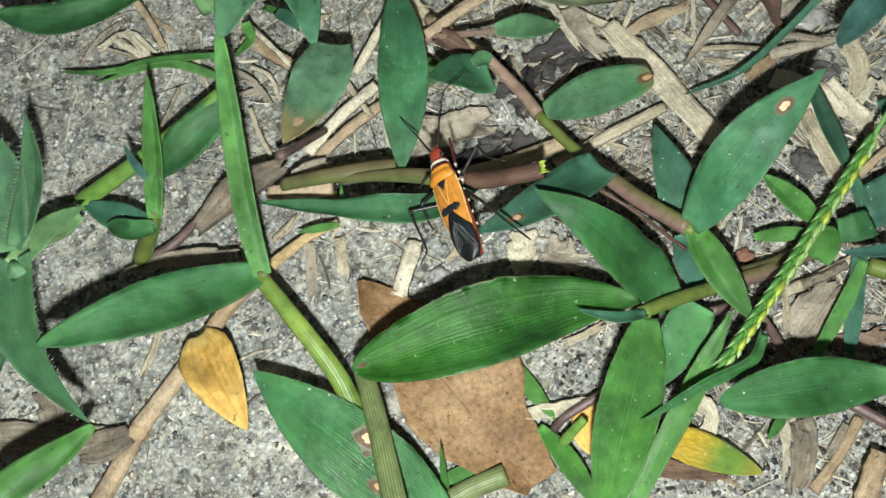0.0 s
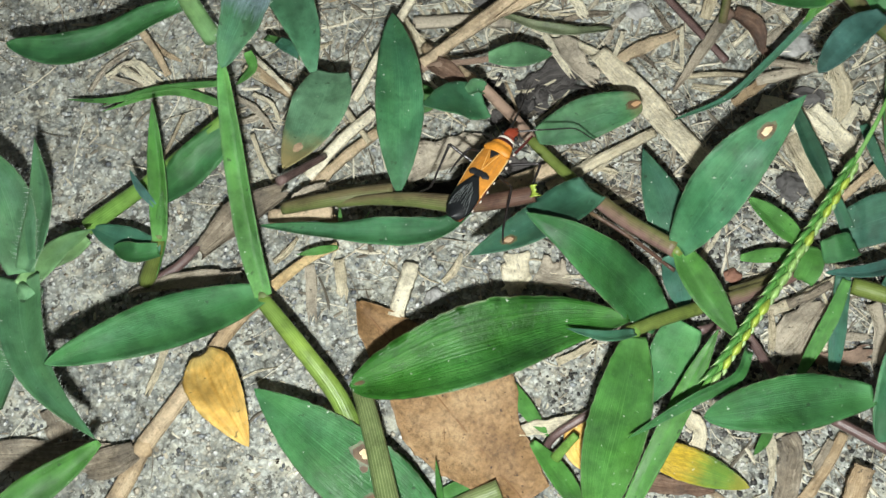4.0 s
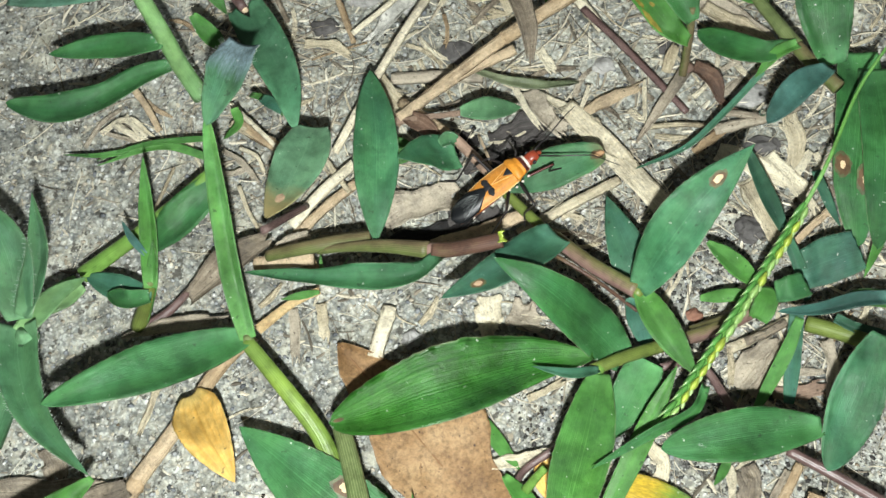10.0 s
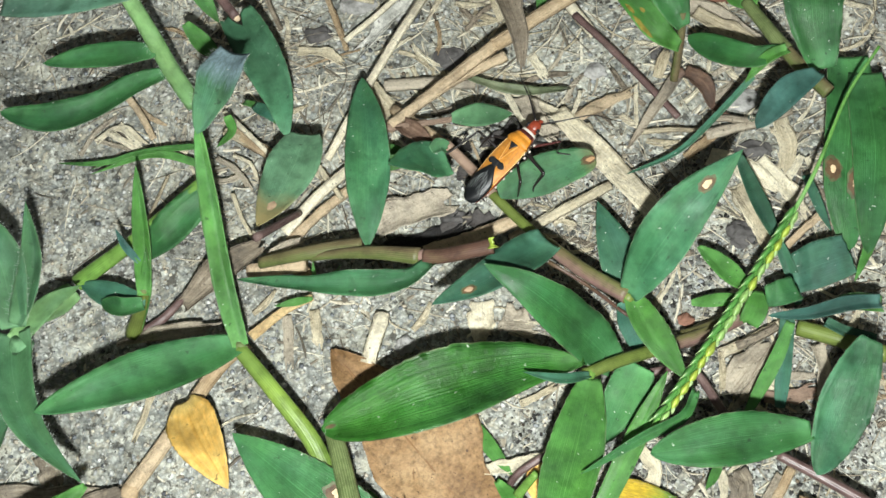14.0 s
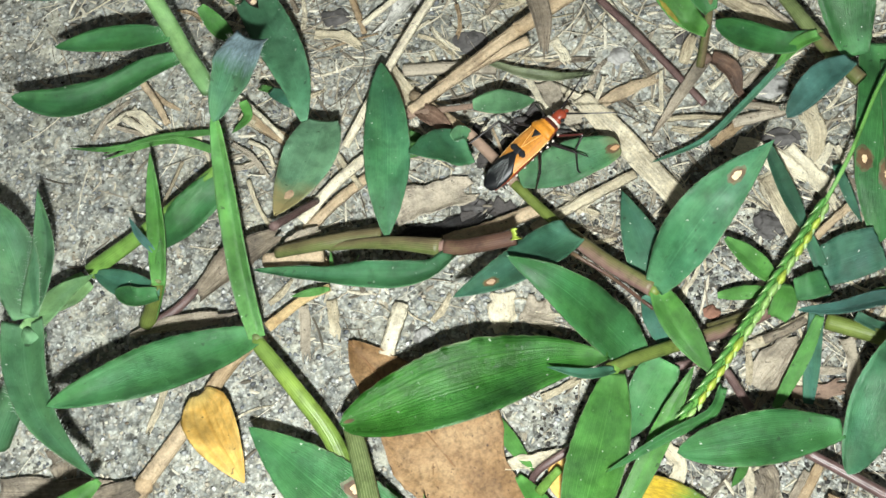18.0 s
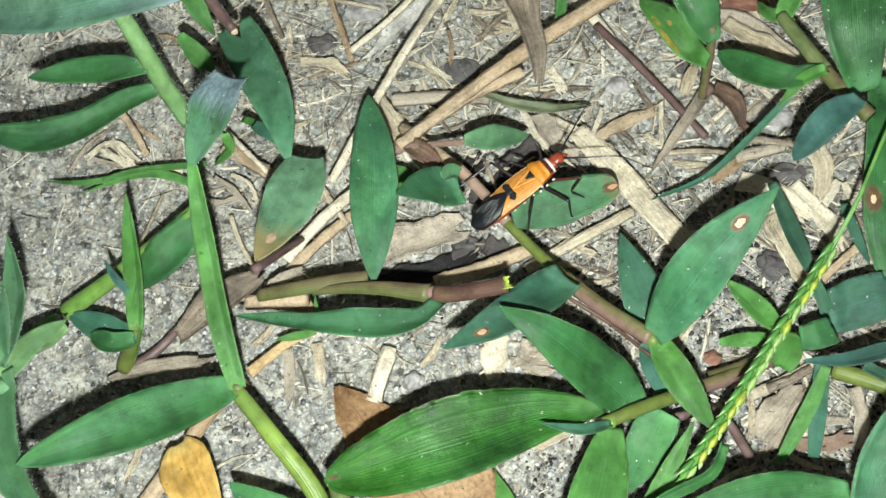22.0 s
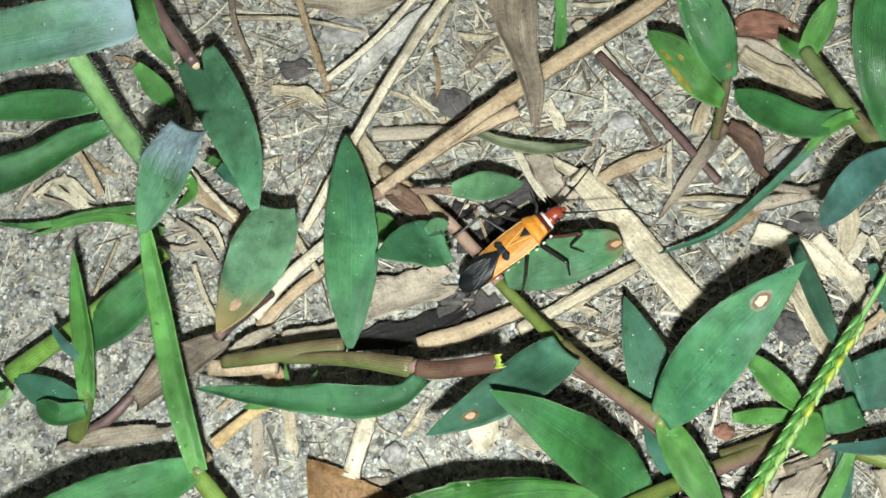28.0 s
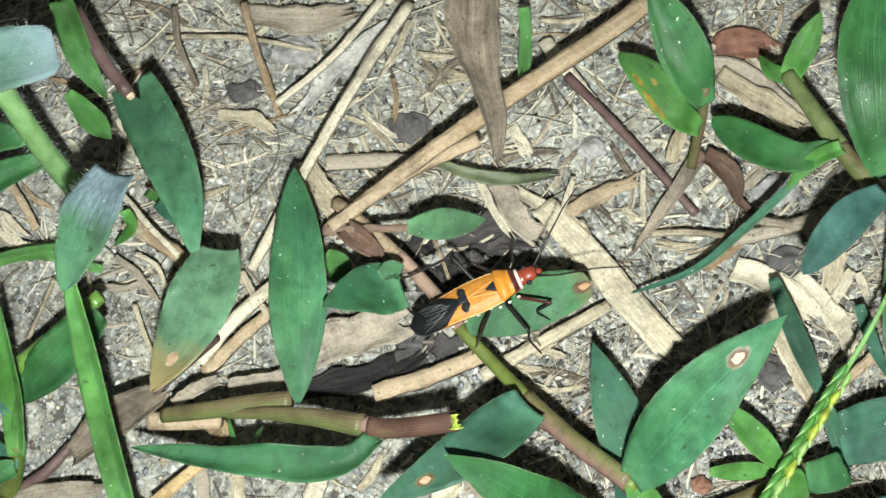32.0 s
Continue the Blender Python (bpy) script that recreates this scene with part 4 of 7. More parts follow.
leaf(runner_c, GREEN, 6.4, [(50.1, -22.3, 18.5), (44.7, -23.0, 20.0), (37.8, -24.3, 22.0), (30.8, -25.3, 22.5)], base=0.35, peak=0.5, cup=0.2, sharp=0.6, roll=-5)
leaf(runner_c, TEAL, 6.7, [(57.8, -12.1, 21.0), (55.5, -16.5, 20.0), (53.0, -21.8, 18.0), (50.4, -27.3, 17.0)], base=0.4, peak=0.5, cup=0.2, roll=16, sharp=0.6)
stem(runner_c, STEM_V, 0.62, 0.76, [(47.3, -23.2, 10.0), (52.1, -26.1, 10.0), (58.3, -30.1, 10.0)], ribs=0.08)
stem(runner_c, STEM_G, 0.85, 0.85, [(23.0, -33.5, 8.0), (28.7, -23.5, 8.0), (32.5, -17.5, 8.0)], flat=0.6)
leaf(runner_c, GREEN_B, 2.8, [(22.6, -33.9, 9.0), (28.1, -24.1, 11.0), (31.2, -18.4, 12.0), (34.3, -12.9, 14.0)], base=0.6, peak=0.55, fold=0.5, sharp=0.8)
leaf(runner_c, GREEN, 1.4, [(37.4, -15.9, 15.0), (35.4, -19.7, 17.0), (30.2, -22.4, 18.0), (22.7, -26.9, 20.0)], base=0.8, peak=0.4, fold=0.5, sharp=0.7, roll=20)
leaf(runner_c, MIXED, 4.4, [(26.7, -25.7, 4.0), (31.6, -27.4, 3.5), (38.1, -29.9, 3.0)], base=0.7, peak=0.3, sharp=0.7, cup=0.1)
leaf(runner_c, YELLOW, 3.5, [(19.1, -21.1, 4.0), (17.4, -24.5, 3.5), (18.9, -27.9, 3.0)], base=0.7, peak=0.4, sharp=0.7, label="yellow withered blade")
stem(runner_c, STEM_V, 0.5, 0.55, [(13.6, -24.6, 3.0), (15.0, -23.1, 4.0), (20.5, -20.0, 5.0)], n=10)
stem(runner_c, STEM_L, 0.67, 0.53, [(14.6, -26.4, 5.0), (16.1, -24.9, 6.0), (17.3, -23.9, 7.0)], n=8)
leaf(runner_c, GREEN_B, 2.7, [(11.9, -23.9, 3.0), (14.9, -28.1, 5.0), (18.9, -34.5, 6.0)], base=0.3, peak=0.5, fold=0.3)
leaf(runner_c, GREEN_B, 2.1, [(9.0, -16.0, 2.0), (11.4, -19.7, 2.5), (14.0, -23.3, 3.0)], base=0.7, peak=0.4)
leaf(runner_c, BLUE, 6.3, [(52.5, 1.8, 6.0), (55.8, 2.5, 8.0), (59.7, 3.4, 9.0)], base=0.85, peak=0.5, tip=0.85, rag=0.07, cup=0.1, label="blade bitten off at both ends")
leaf(runner_c, GREEN, 3.6, [(48.0, -2.4, 10.0), (49.8, -2.3, 11.0), (52.2, -1.3, 10.0)], base=0.8, peak=0.5, tip=0.85, rag=0.08, n=12, cup=0.05, sharp=0.4)
leaf(runner_c, GREEN_B, 3.1, [(47.3, -1.3, 9.0), (46.6, -3.9, 10.0), (45.4, -5.9, 9.0)], base=0.35, peak=0.6, tip=0.7, rag=0.1, n=10, cup=0.1, sharp=0.5)
leaf(runner_c, DUSK, 2.1, [(61.6, -4.8, 13.0), (57.2, -5.3, 14.0), (52.4, -6.0, 13.0), (47.6, -5.7, 12.0)], base=0.9, peak=0.3, fold=0.5, sharp=0.6)
leaf(runner_c, LIME, 2.4, [(62.2, -4.5, 11.0), (58.3, -4.5, 12.5), (54.2, -4.9, 12.0)], base=0.9, peak=0.4, cup=0.3)
leaf(runner_c, BLUE, 2.3, [(46.9, 19.4, 7.0), (48.8, 12.9, 7.0), (50.7, 6.8, 7.0)], base=0.5, peak=0.6, tip=0.4, fold=0.3)
leaf(runner_c, BLUE, 1.8, [(50.7, 6.6, 7.0), (52.3, 2.0, 6.0), (52.9, -2.0, 5.0)], base=0.8, peak=0.5, tip=0.5, fold=0.3)
leaf(runner_c, GREEN_B, 3.0, [(40.2, 5.8, 8.0), (42.5, 2.9, 9.0), (45.6, -1.2, 10.0)], base=0.2, peak=0.6, tip=0.4, fold=0.3)
leaf(runner_c, GREEN_B, 2.0, [(38.9, -1.1, 5.0), (42.5, -1.2, 6.0), (46.2, -1.0, 6.0)], base=0.4, peak=0.5)
leaf(runner_c, BLUE, 2.1, [(50.9, -4.6, 7.0), (50.0, -10.1, 6.0), (49.0, -16.0, 5.0)], base=0.9, peak=0.5, tip=0.6, fold=0.2)
leaf(runner_c, GREEN_B, 1.9, [(51.1, -5.4, 8.0), (48.7, -10.3, 7.0), (44.7, -16.7, 6.0)], base=0.6, peak=0.5, tip=0.5, fold=0.4)
leaf(runner_c, BLUE, 1.6, [(56.0, -4.9, 6.0), (58.7, -6.5, 6.0), (62.2, -7.4, 6.0)], base=0.9, peak=0.5, tip=0.6, fold=0.3)
stem(runner_c, STEM_P, 1.28, 1.13, [(37.5, -5.9, 4.0), (42.4, -4.3, 4.0), (49.3, -1.1, 5.0)], ribs=0.04)
stem(runner_c, STEM_G, 1.11, 1.11, [(52.7, -4.9, 4.0), (57.4, -6.9, 5.0), (63.3, -9.8, 6.0)], ribs=0.04)
leaf(runner_c, GREEN, 6.8, [(63.0, 32.9, 9.0), (61.9, 22.7, 10.0), (60.2, 13.1, 9.0), (60.2, 4.9, 6.0)], base=0.8, peak=0.4, sharp=0.5, spots=((0.68, -0.45, 4.2, 2.4, 0.4, SPOT_CORE), (0.62, 0.55, 3.2, 2.4, 0.4, SPOT_CORE)))
leaf(runner_c, GREEN, 6.3, [(64.7, 29.5, 10.0), (64.0, 16.5, 12.0), (61.6, 2.9, 10.0)], base=0.7, peak=0.4, sharp=0.6)
leaf(runner_c, BLUE, 1.5, [(55.9, 16.4, 6.0), (57.2, 11.3, 6.0), (58.5, 8.3, 5.0)], base=0.8, peak=0.4)
leaf(runner_c, GREEN_B, 1.6, [(65.5, 11.2, 9.0), (62.7, 5.2, 8.0), (60.1, 0.1, 7.0)], base=0.8, peak=0.4)
leaf(runner_c, GREEN_B, 1.3, [(40.2, -23.8, 8.0), (39.6, -25.0, 6.0), (38.7, -26.1, 4.0)], base=0.8, peak=0.3, n=10)
spikelet_head(runner_c, [(63.8, 26.9, 22.0), (59.5, 21.4, 19.0), (55.1, 12.6, 16.0), (50.1, 4.9, 13.0), (43.4, -4.7, 13.5), (36.5, -14.4, 14.5), (31.5, -20.9, 15.0)])

runner_d = thing("creeping_grass", "upright grass shoots with a thick jointed green stem", "grass plant", "runners of creeping grass")
stem(runner_d, STEM_S, 0.86, 1.06, [(49.6, 41.5, 11.0), (51.7, 36.9, 12.0), (53.9, 32.1, 13.0)], ribs=0.04)
stem(runner_d, STEM_O, 0.97, 1.03, [(53.9, 32.1, 13.0), (55.8, 29.2, 13.0), (58.8, 25.3, 13.0)], ribs=0.04)
node_knob(runner_d, STEM_L, (50.4, 40.7, 11.0), 1.21)
node_knob(runner_d, STEM_L, (53.6, 32.5, 13.0), 1.30)
node_knob(runner_d, LIME, (56.8, 28.0, 13.0), 1.22)
leaf(runner_d, GREEN, 8.2, [(58.3, 28.4, 14.0), (57.0, 33.6, 18.0), (56.9, 40.2, 20.0), (58.2, 49.4, 20.0)], base=0.4, peak=0.5, cup=0.2, sharp=0.7)
leaf(runner_d, GREEN_B, 2.9, [(49.9, 41.4, 11.0), (51.1, 43.4, 13.0), (53.0, 47.0, 15.0)], base=0.8, peak=0.4, fold=0.5)
leaf(runner_d, GREEN_B, 2.0, [(49.9, 41.1, 11.0), (48.0, 42.0, 11.0), (47.0, 44.4, 10.0)], base=0.8, peak=0.3)
leaf(runner_d, GREEN, 4.1, [(53.0, 31.7, 14.0), (48.9, 30.3, 15.0), (45.0, 32.8, 13.0), (41.2, 37.2, 10.0)], base=0.4, peak=0.6, cup=0.2, sharp=0.6, roll=8)
leaf(runner_d, GREEN, 5.7, [(40.6, 38.7, 10.0), (38.8, 41.8, 13.0), (36.9, 46.0, 15.0), (34.7, 50.3, 17.0)], base=0.35, peak=0.45, cup=0.25, sharp=0.7)
leaf(runner_d, GREEN_B, 4.3, [(40.1, 36.7, 8.0), (37.3, 38.1, 10.0), (34.4, 41.9, 11.0), (31.2, 45.0, 11.0)], base=0.5, peak=0.5, cup=0.2, sharp=0.6, spots=((0.45, -0.72, 5.0, 1.0, -1, SPOT_AMBER), (0.7, -0.55, 2.6, 0.9, -1, SPOT_AMBER), (0.6, 0.1, 1.2, 0.7, -1, SPOT_AMBER)))
stem(runner_d, STEM_O, 0.55, 0.61, [(40.6, 40.5, 11.0), (40.4, 38.2, 8.0), (39.4, 34.0, 3.0)], ribs=0.04)
leaf(runner_d, HUSK, 1.9, [(40.2, 34.9, 3.0), (36.6, 29.8, 3.0), (32.1, 24.1, 1.5)], base=0.9, peak=0.15, cup=0.6, tip=0.15, jag=0.15, label="withered curled sheath")
leaf(runner_d, STRAW, 1.7, [(37.1, 34.6, 3.0), (38.0, 36.9, 4.0), (39.0, 38.9, 4.0)], base=0.8, peak=0.4, tip=0.4, rag=0.2, cup=0.4, label="pale torn sheath")
leaf(runner_d, RUST, 2.6, [(41.0, 35.6, 2.5), (43.7, 32.4, 3.5), (44.6, 29.2, 2.0)], base=0.7, peak=0.4, cup=0.7, jag=0.12, label="brown shrivelled sheath")
node_knob(runner_d, RUST, (40.4, 35.2, 3.2), 1.0)
leaf(runner_d, GREEN_B, 1.8, [(53.7, 31.3, 15.0), (50.8, 30.0, 15.0), (47.8, 27.5, 13.0)], base=0.9, peak=0.3, fold=0.4)
leaf(runner_d, BLUE, 1.0, [(49.1, 28.5, 13.0), (43.7, 24.3, 9.0), (38.6, 20.9, 6.0), (31.6, 18.9, 4.0)], base=0.9, peak=0.3, fold=0.5, sharp=0.5)
leaf(runner_d, DUSK, 3.9, [(56.2, 24.7, 20.0), (52.2, 21.5, 22.0), (49.5, 18.6, 22.5), (47.0, 15.7, 22.5)], base=0.5, peak=0.5, cup=0.2, sharp=0.55, roll=-6)
drop((46.3, 16.5, 24.0), 0.45)

hairy = thing("hairy_grass", "hairy pale green grass shoot with folded dusty leaves", "grass plant", "runners of creeping grass")
sheath = stem(hairy, PALE, 1.16, 1.36, [(-37.2, 42.4, 22.0), (-34.1, 37.2, 19.0), (-32.2, 33.8, 14.0), (-30.3, 31.3, 9.0)], ribs=0.04, label="pale hairy sheath")
dusty, dusty_at = leaf(hairy, DUST_TIP, 7.1, [(-51.0, 37.0, 30.0), (-40.5, 35.7, 33.0), (-31.6, 35.9, 35.0), (-24.3, 37.7, 34.0)], base=0.6, peak=0.5, cup=0.2, tip=0.55, sharp=0.4, roll=-10)
hairs(dusty, dusty_at, 1.0, 40, 1.4, 3)
hairs(dusty, dusty_at, -1.0, 40, 1.4, 4)
sheath_at = surface([(-37.2, 42.4, 22.4), (-34.1, 37.2, 19.4), (-32.2, 33.8, 14.4), (-30.3, 31.3, 9.4)], 2.5, base=1.0, tip=0.9)
hairs(sheath, sheath_at, 1.0, 60, 1.5, 14)
hairs(sheath, sheath_at, -1.0, 60, 1.5, 15)
leaf(hairy, GREEN, 4.2, [(-33.6, 35.1, 18.0), (-39.2, 35.6, 17.0), (-45.2, 36.0, 16.0), (-51.3, 36.1, 15.0)], base=0.5, peak=0.45, cup=0.2, sharp=0.7)
leaf(hairy, GREEN, 5.4, [(-32.6, 34.4, 13.5), (-37.5, 32.0, 14.5), (-43.3, 28.2, 15.0), (-49.7, 27.0, 15.0), (-56.8, 28.6, 15.0)], base=0.3, peak=0.6, cup=0.25, sharp=0.6, roll=-8, wave=0.05)
bent, bent_at = leaf(hairy, DUST_FOOT, 4.9, [(-18.0, 25.2, 33.0), (-18.8, 21.7, 35.0), (-19.9, 17.8, 35.5), (-21.9, 13.4, 34.0)], base=0.8, peak=0.4, cup=0.25, sharp=0.65, roll=10, wave=0.15, jag=0.06)
hairs(bent, bent_at, -1.0, 44, 1.3, 5)
hairs(bent, bent_at, 1.0, 24, 1.2, 6)
leaf(hairy, LIME, 3.1, [(-29.3, 49.4, 22.0), (-27.1, 43.0, 20.0), (-24.7, 39.1, 18.0)], base=0.8, peak=0.4, fold=0.4)
leaf(hairy, GREEN_B, 2.8, [(-31.0, 42.0, 14.0), (-29.0, 39.7, 13.0), (-26.3, 36.9, 12.0)], base=0.4, peak=0.6, fold=0.2)
stem(hairy, STEM_V, 0.95, 0.66, [(-28.5, 49.0, 20.0), (-25.0, 43.2, 20.0), (-22.0, 39.2, 19.0)], n=10)
part("cut_end", lump_mesh((-21.9, 39.1, 19.0), 0.5, 0.48, 0.4, 4, 0.15), DRY, hairy, "pale cut end of the violet stem")
leaf(hairy, SEA, 6.1, [(-14.9, 22.0, 16.0), (-16.2, 27.7, 16.0), (-18.9, 34.2, 16.0), (-23.4, 42.7, 15.0)], base=0.15, peak=0.65, tip=0.75, sharp=0.5, cup=0.15, notch=0.12, rag=0.03)
leaf(hairy, LIME, 1.2, [(-23.3, 31.8, 8.0), (-19.8, 29.4, 10.0), (-17.4, 25.7, 12.0)], base=0.8, n=10)
leaf(hairy, BLUE, 2.0, [(-20.9, 29.5, 11.0), (-18.7, 27.6, 12.0), (-17.8, 26.1, 12.0)], base=0.6, n=10, peak=0.5)
leaf(hairy, GREEN_B, 1.5, [(-25.7, 29.7, 8.0), (-25.4, 28.2, 6.0), (-28.1, 26.7, 4.0)], base=0.8, peak=0.4, n=12)
leaf(hairy, GREEN_B, 1.1, [(-29.2, 27.1, 4.0), (-39.4, 26.0, 5.0), (-47.4, 24.7, 3.0)], base=0.8, peak=0.3)
leaf(hairy, GREEN_B, 1.3, [(-29.7, 24.1, 3.0), (-37.1, 25.6, 5.0), (-47.3, 23.9, 3.0)], base=0.8, peak=0.3)
leaf(hairy, GREEN_B, 1.0, [(-39.7, 26.0, 4.0), (-46.3, 25.1, 4.0), (-52.7, 26.0, 3.0)], base=0.8, peak=0.3)

left_shoot = thing("grass_shoot", "green grass shoot with a thick pale stem and torn leaf", "grass plant", "runners of creeping grass")
stem(left_shoot, STEM_L, 1.27, 0.87, [(-46.8, 5.6, 5.5), (-37.2, 11.4, 8.0), (-26.7, 18.9, 11.0)], flat=0.8)
leaf(left_shoot, PALE, 4.0, [(-46.8, 4.3, 6.0), (-49.8, 1.6, 6.5), (-52.2, -0.3, 7.0)], base=0.75, peak=0.4, rag=0.2, tip=0.4, label="pale withered sheath")
leaf(left_shoot, GREEN, 5.7, [(-37.6, 8.2, 7.0), (-32.7, 11.3, 9.5), (-26.6, 16.8, 11.0)], base=0.3, peak=0.6, tip=0.5, cup=0.15)
leaf(left_shoot, GREEN_B, 2.6, [(-35.2, 1.6, 10.0), (-34.9, 7.4, 13.0), (-34.5, 11.9, 17.0), (-34.4, 16.6, 20.0)], base=0.7, peak=0.35, fold=0.5, sharp=0.8)
leaf(left_shoot, LIME, 1.9, [(-37.8, -0.8, 4.0), (-35.4, 2.4, 9.0), (-34.1, 7.0, 14.0)], base=0.9, peak=0.5, fold=0.3)
stem(left_shoot, STEM_G, 1.18, 0.86, [(-38.9, -1.6, 3.0), (-37.1, 0.6, 6.0), (-35.3, 2.8, 10.0)], n=10)
leaf(left_shoot, DUSK, 1.1, [(-35.7, 5.8, 12.0), (-37.0, 7.3, 14.0), (-38.0, 9.2, 16.0)], base=0.6, peak=0.4, fold=0.3)
leaf(left_shoot, BLUE, 3.9, [(-35.6, 0.7, 9.0), (-39.6, 2.1, 8.0), (-46.2, 5.4, 6.0)], base=0.6, peak=0.4, fold=0.4)
leaf(left_shoot, GREEN, 3.4, [(-35.3, 0.2, 10.0), (-38.0, -0.5, 11.0), (-41.6, 1.6, 9.0)], base=0.7, peak=0.4, curl=1.2)
stem(left_shoot, STEM_V, 0.72, 0.56, [(-38.1, -1.7, 3.0), (-34.6, 0.7, 3.0), (-32.0, 3.6, 3.0)], n=8)

corner_shoot = thing("hairy_grass", "dusty green grass shoot with hairy leaf edges", "grass plant", "runners of creeping grass")
fringed, fringed_at = leaf(corner_shoot, HAIRY, 5.4, [(-50.0, -5.5, 18.0), (-48.1, -12.2, 20.0), (-45.0, -18.3, 22.0), (-40.9, -22.9, 23.5), (-36.1, -27.0, 24.0)], base=0.9, peak=0.15, cup=0.25, fold=0.2, sharp=0.95, roll=14)
hairs(fringed, fringed_at, -1.0, 60, 1.5, 8)
hairs(fringed, fringed_at, 1.0, 60, 1.5, 9)
leaf(corner_shoot, GREEN_B, 4.2, [(-36.5, -26.8, 22.0), (-39.3, -29.7, 23.0), (-43.0, -32.8, 24.0), (-48.2, -37.1, 25.0)], base=0.2, peak=0.6, cup=0.2, sharp=0.7)
broad, broad_at = leaf(corner_shoot, HAIRY, 6.6, [(-49.5, -5.0, 18.0), (-49.9, -1.6, 20.0), (-50.6, 2.3, 22.0), (-53.6, 9.4, 24.0)], base=0.5, peak=0.5, cup=0.25)
hairs(broad, broad_at, 1.0, 50, 1.4, 12)
hairs(broad, broad_at, -1.0, 50, 1.4, 13)
pointed, pointed_at = leaf(corner_shoot, HAIRY, 3.4, [(-49.1, -4.8, 18.5), (-47.2, -0.2, 20.5), (-46.3, 3.7, 22.5), (-47.1, 10.1, 24.5)], base=0.6, peak=0.35, fold=0.4, sharp=1.0)
hairs(pointed, pointed_at, -1.0, 40, 1.3, 10)
hairs(pointed, pointed_at, 1.0, 40, 1.3, 11)
stem(corner_shoot, HAIRY, 1.48, 2.02, [(-48.2, -6.8, 18.0), (-51.3, -11.8, 14.0), (-56.6, -18.7, 8.0)], ribs=0.08)
leaf(corner_shoot, PALE, 3.4, [(-49.2, -6.8, 18.0), (-46.1, -1.2, 16.0), (-43.3, 2.4, 13.0)], base=0.8, peak=0.3, label="pale withered sheath")

dry_runner = thing("dry_grass_stem", "withered tan stem with one yellow leaf on concrete", "grass plant")
stem(dry_runner, ORANGE_STRAW, 0.58, 0.80, [(-13.1, 2.5, 4.0), (-17.0, 0.7, 4.0), (-21.4, -3.3, 5.0)], flat=0.6)
stem(dry_runner, DRY, 1.14, 1.00, [(-22.1, -3.9, 5.0), (-25.7, -7.2, 4.5), (-29.0, -11.9, 4.5)], flat=0.8)
stem(dry_runner, DRY, 1.06, 1.20, [(-29.7, -12.5, 4.0), (-33.4, -17.6, 3.0), (-37.9, -23.4, 2.0)], flat=0.8)
stem(dry_runner, DRY, 1.19, 1.26, [(-37.9, -23.4, 2.0), (-39.7, -27.6, 2.0), (-42.5, -33.1, 2.0)], flat=0.8)
node_knob(dry_runner, DRY, (-37.9, -23.8, 2.5), 1.61)
leaf(dry_runner, YELLOW, 7.0, [(-29.9, -12.4, 6.0), (-27.3, -17.2, 8.5), (-24.9, -21.1, 9.0), (-22.7, -24.9, 8.0)], base=0.35, peak=0.33, cup=0.3, sharp=0.85, roll=-6, label="yellow withering leaf")
leaf(dry_runner, GREEN_B, 1.2, [(-12.9, 1.9, 5.0), (-15.4, 1.5, 5.0), (-18.4, 1.2, 4.5)], n=10)
leaf(dry_runner, HUSK, 4.0, [(-38.5, -24.3, 3.0), (-41.3, -25.9, 4.0), (-44.9, -26.3, 3.0)], base=0.6, peak=0.5, tip=0.5, cup=0.3, rag=0.1)


# ---- loose litter ----
def brown_outline(u):
    """Half widths to both sides of the midrib and the skew of the veins, in mm."""
    left = np.interp(u, (0, 0.1, 0.35, 0.58, 0.76, 1), (0.4, 2.6, 6.2, 9.4, 5.8, 3.6))
    right = np.interp(u, (0, 0.1, 0.35, 0.59, 0.85, 1), (0.4, 2.7, 4.8, 7.2, 4.2, 1.2))
    return left * (1 + 0.04 * math.sin(31 * u)), right * (1 + 0.04 * math.sin(27 * u + 1)), 0.6


dead_leaf("large brown dead leaf lying flat on concrete", brown_outline, ((-10.7, -4.6, 1.5), (10.8, -31.0, 1.5)), DEAD_SKIN, 1.8, 3)
straw("straw", STRAW, 3.4, [(22.2, 30.1, 3.0), (29.3, 21.1, 3.0), (36.5, 11.9, 2.5)], "broad pale strip of dry split straw", tip=0.95, base=0.9, cup=0.1, jag=0.08, rag=0.08, twist=0)
straw("straw", STRAW, 1.7, [(18.5, 32.8, 1.5), (26.3, 27.0, 2.0), (29.5, 20.5, 1.5)], "flat bleached strip of dry grass")
straw("straw", HUSK, 6.0, [(15.0, 57.2, 12.0), (15.3, 45.5, 13.5), (16.4, 39.6, 14.0), (17.2, 35.1, 13.0), (17.5, 31.9, 11.0)], "curled grey-brown withered grass husk hanging over straw", cup=0.7, tip=0.12, base=0.95, peak=0.2, sharp=1.1, jag=0.2, twist=35, rag=0.1)
straw("dry_stalk", DRY, 2.0, [(37.0, 53.9, 8.5), (30.1, 47.8, 10.5), (22.6, 42.3, 12.0), (13.7, 36.4, 12.0)], "tan dry grass stalk with a joint", flat=False)
straw("dry_stalk", DRY, 1.6, [(14.0, 36.6, 12.0), (7.4, 33.0, 9.5), (-2.2, 26.6, 7.0)], "tan dry stalk, split lengthwise", flat=False)
straw("straw", DRY, 1.4, [(15.3, 35.8, 10.0), (7.3, 32.5, 9.0), (-1.7, 26.8, 8.0)], "pale tan straw over concrete", flat=False)
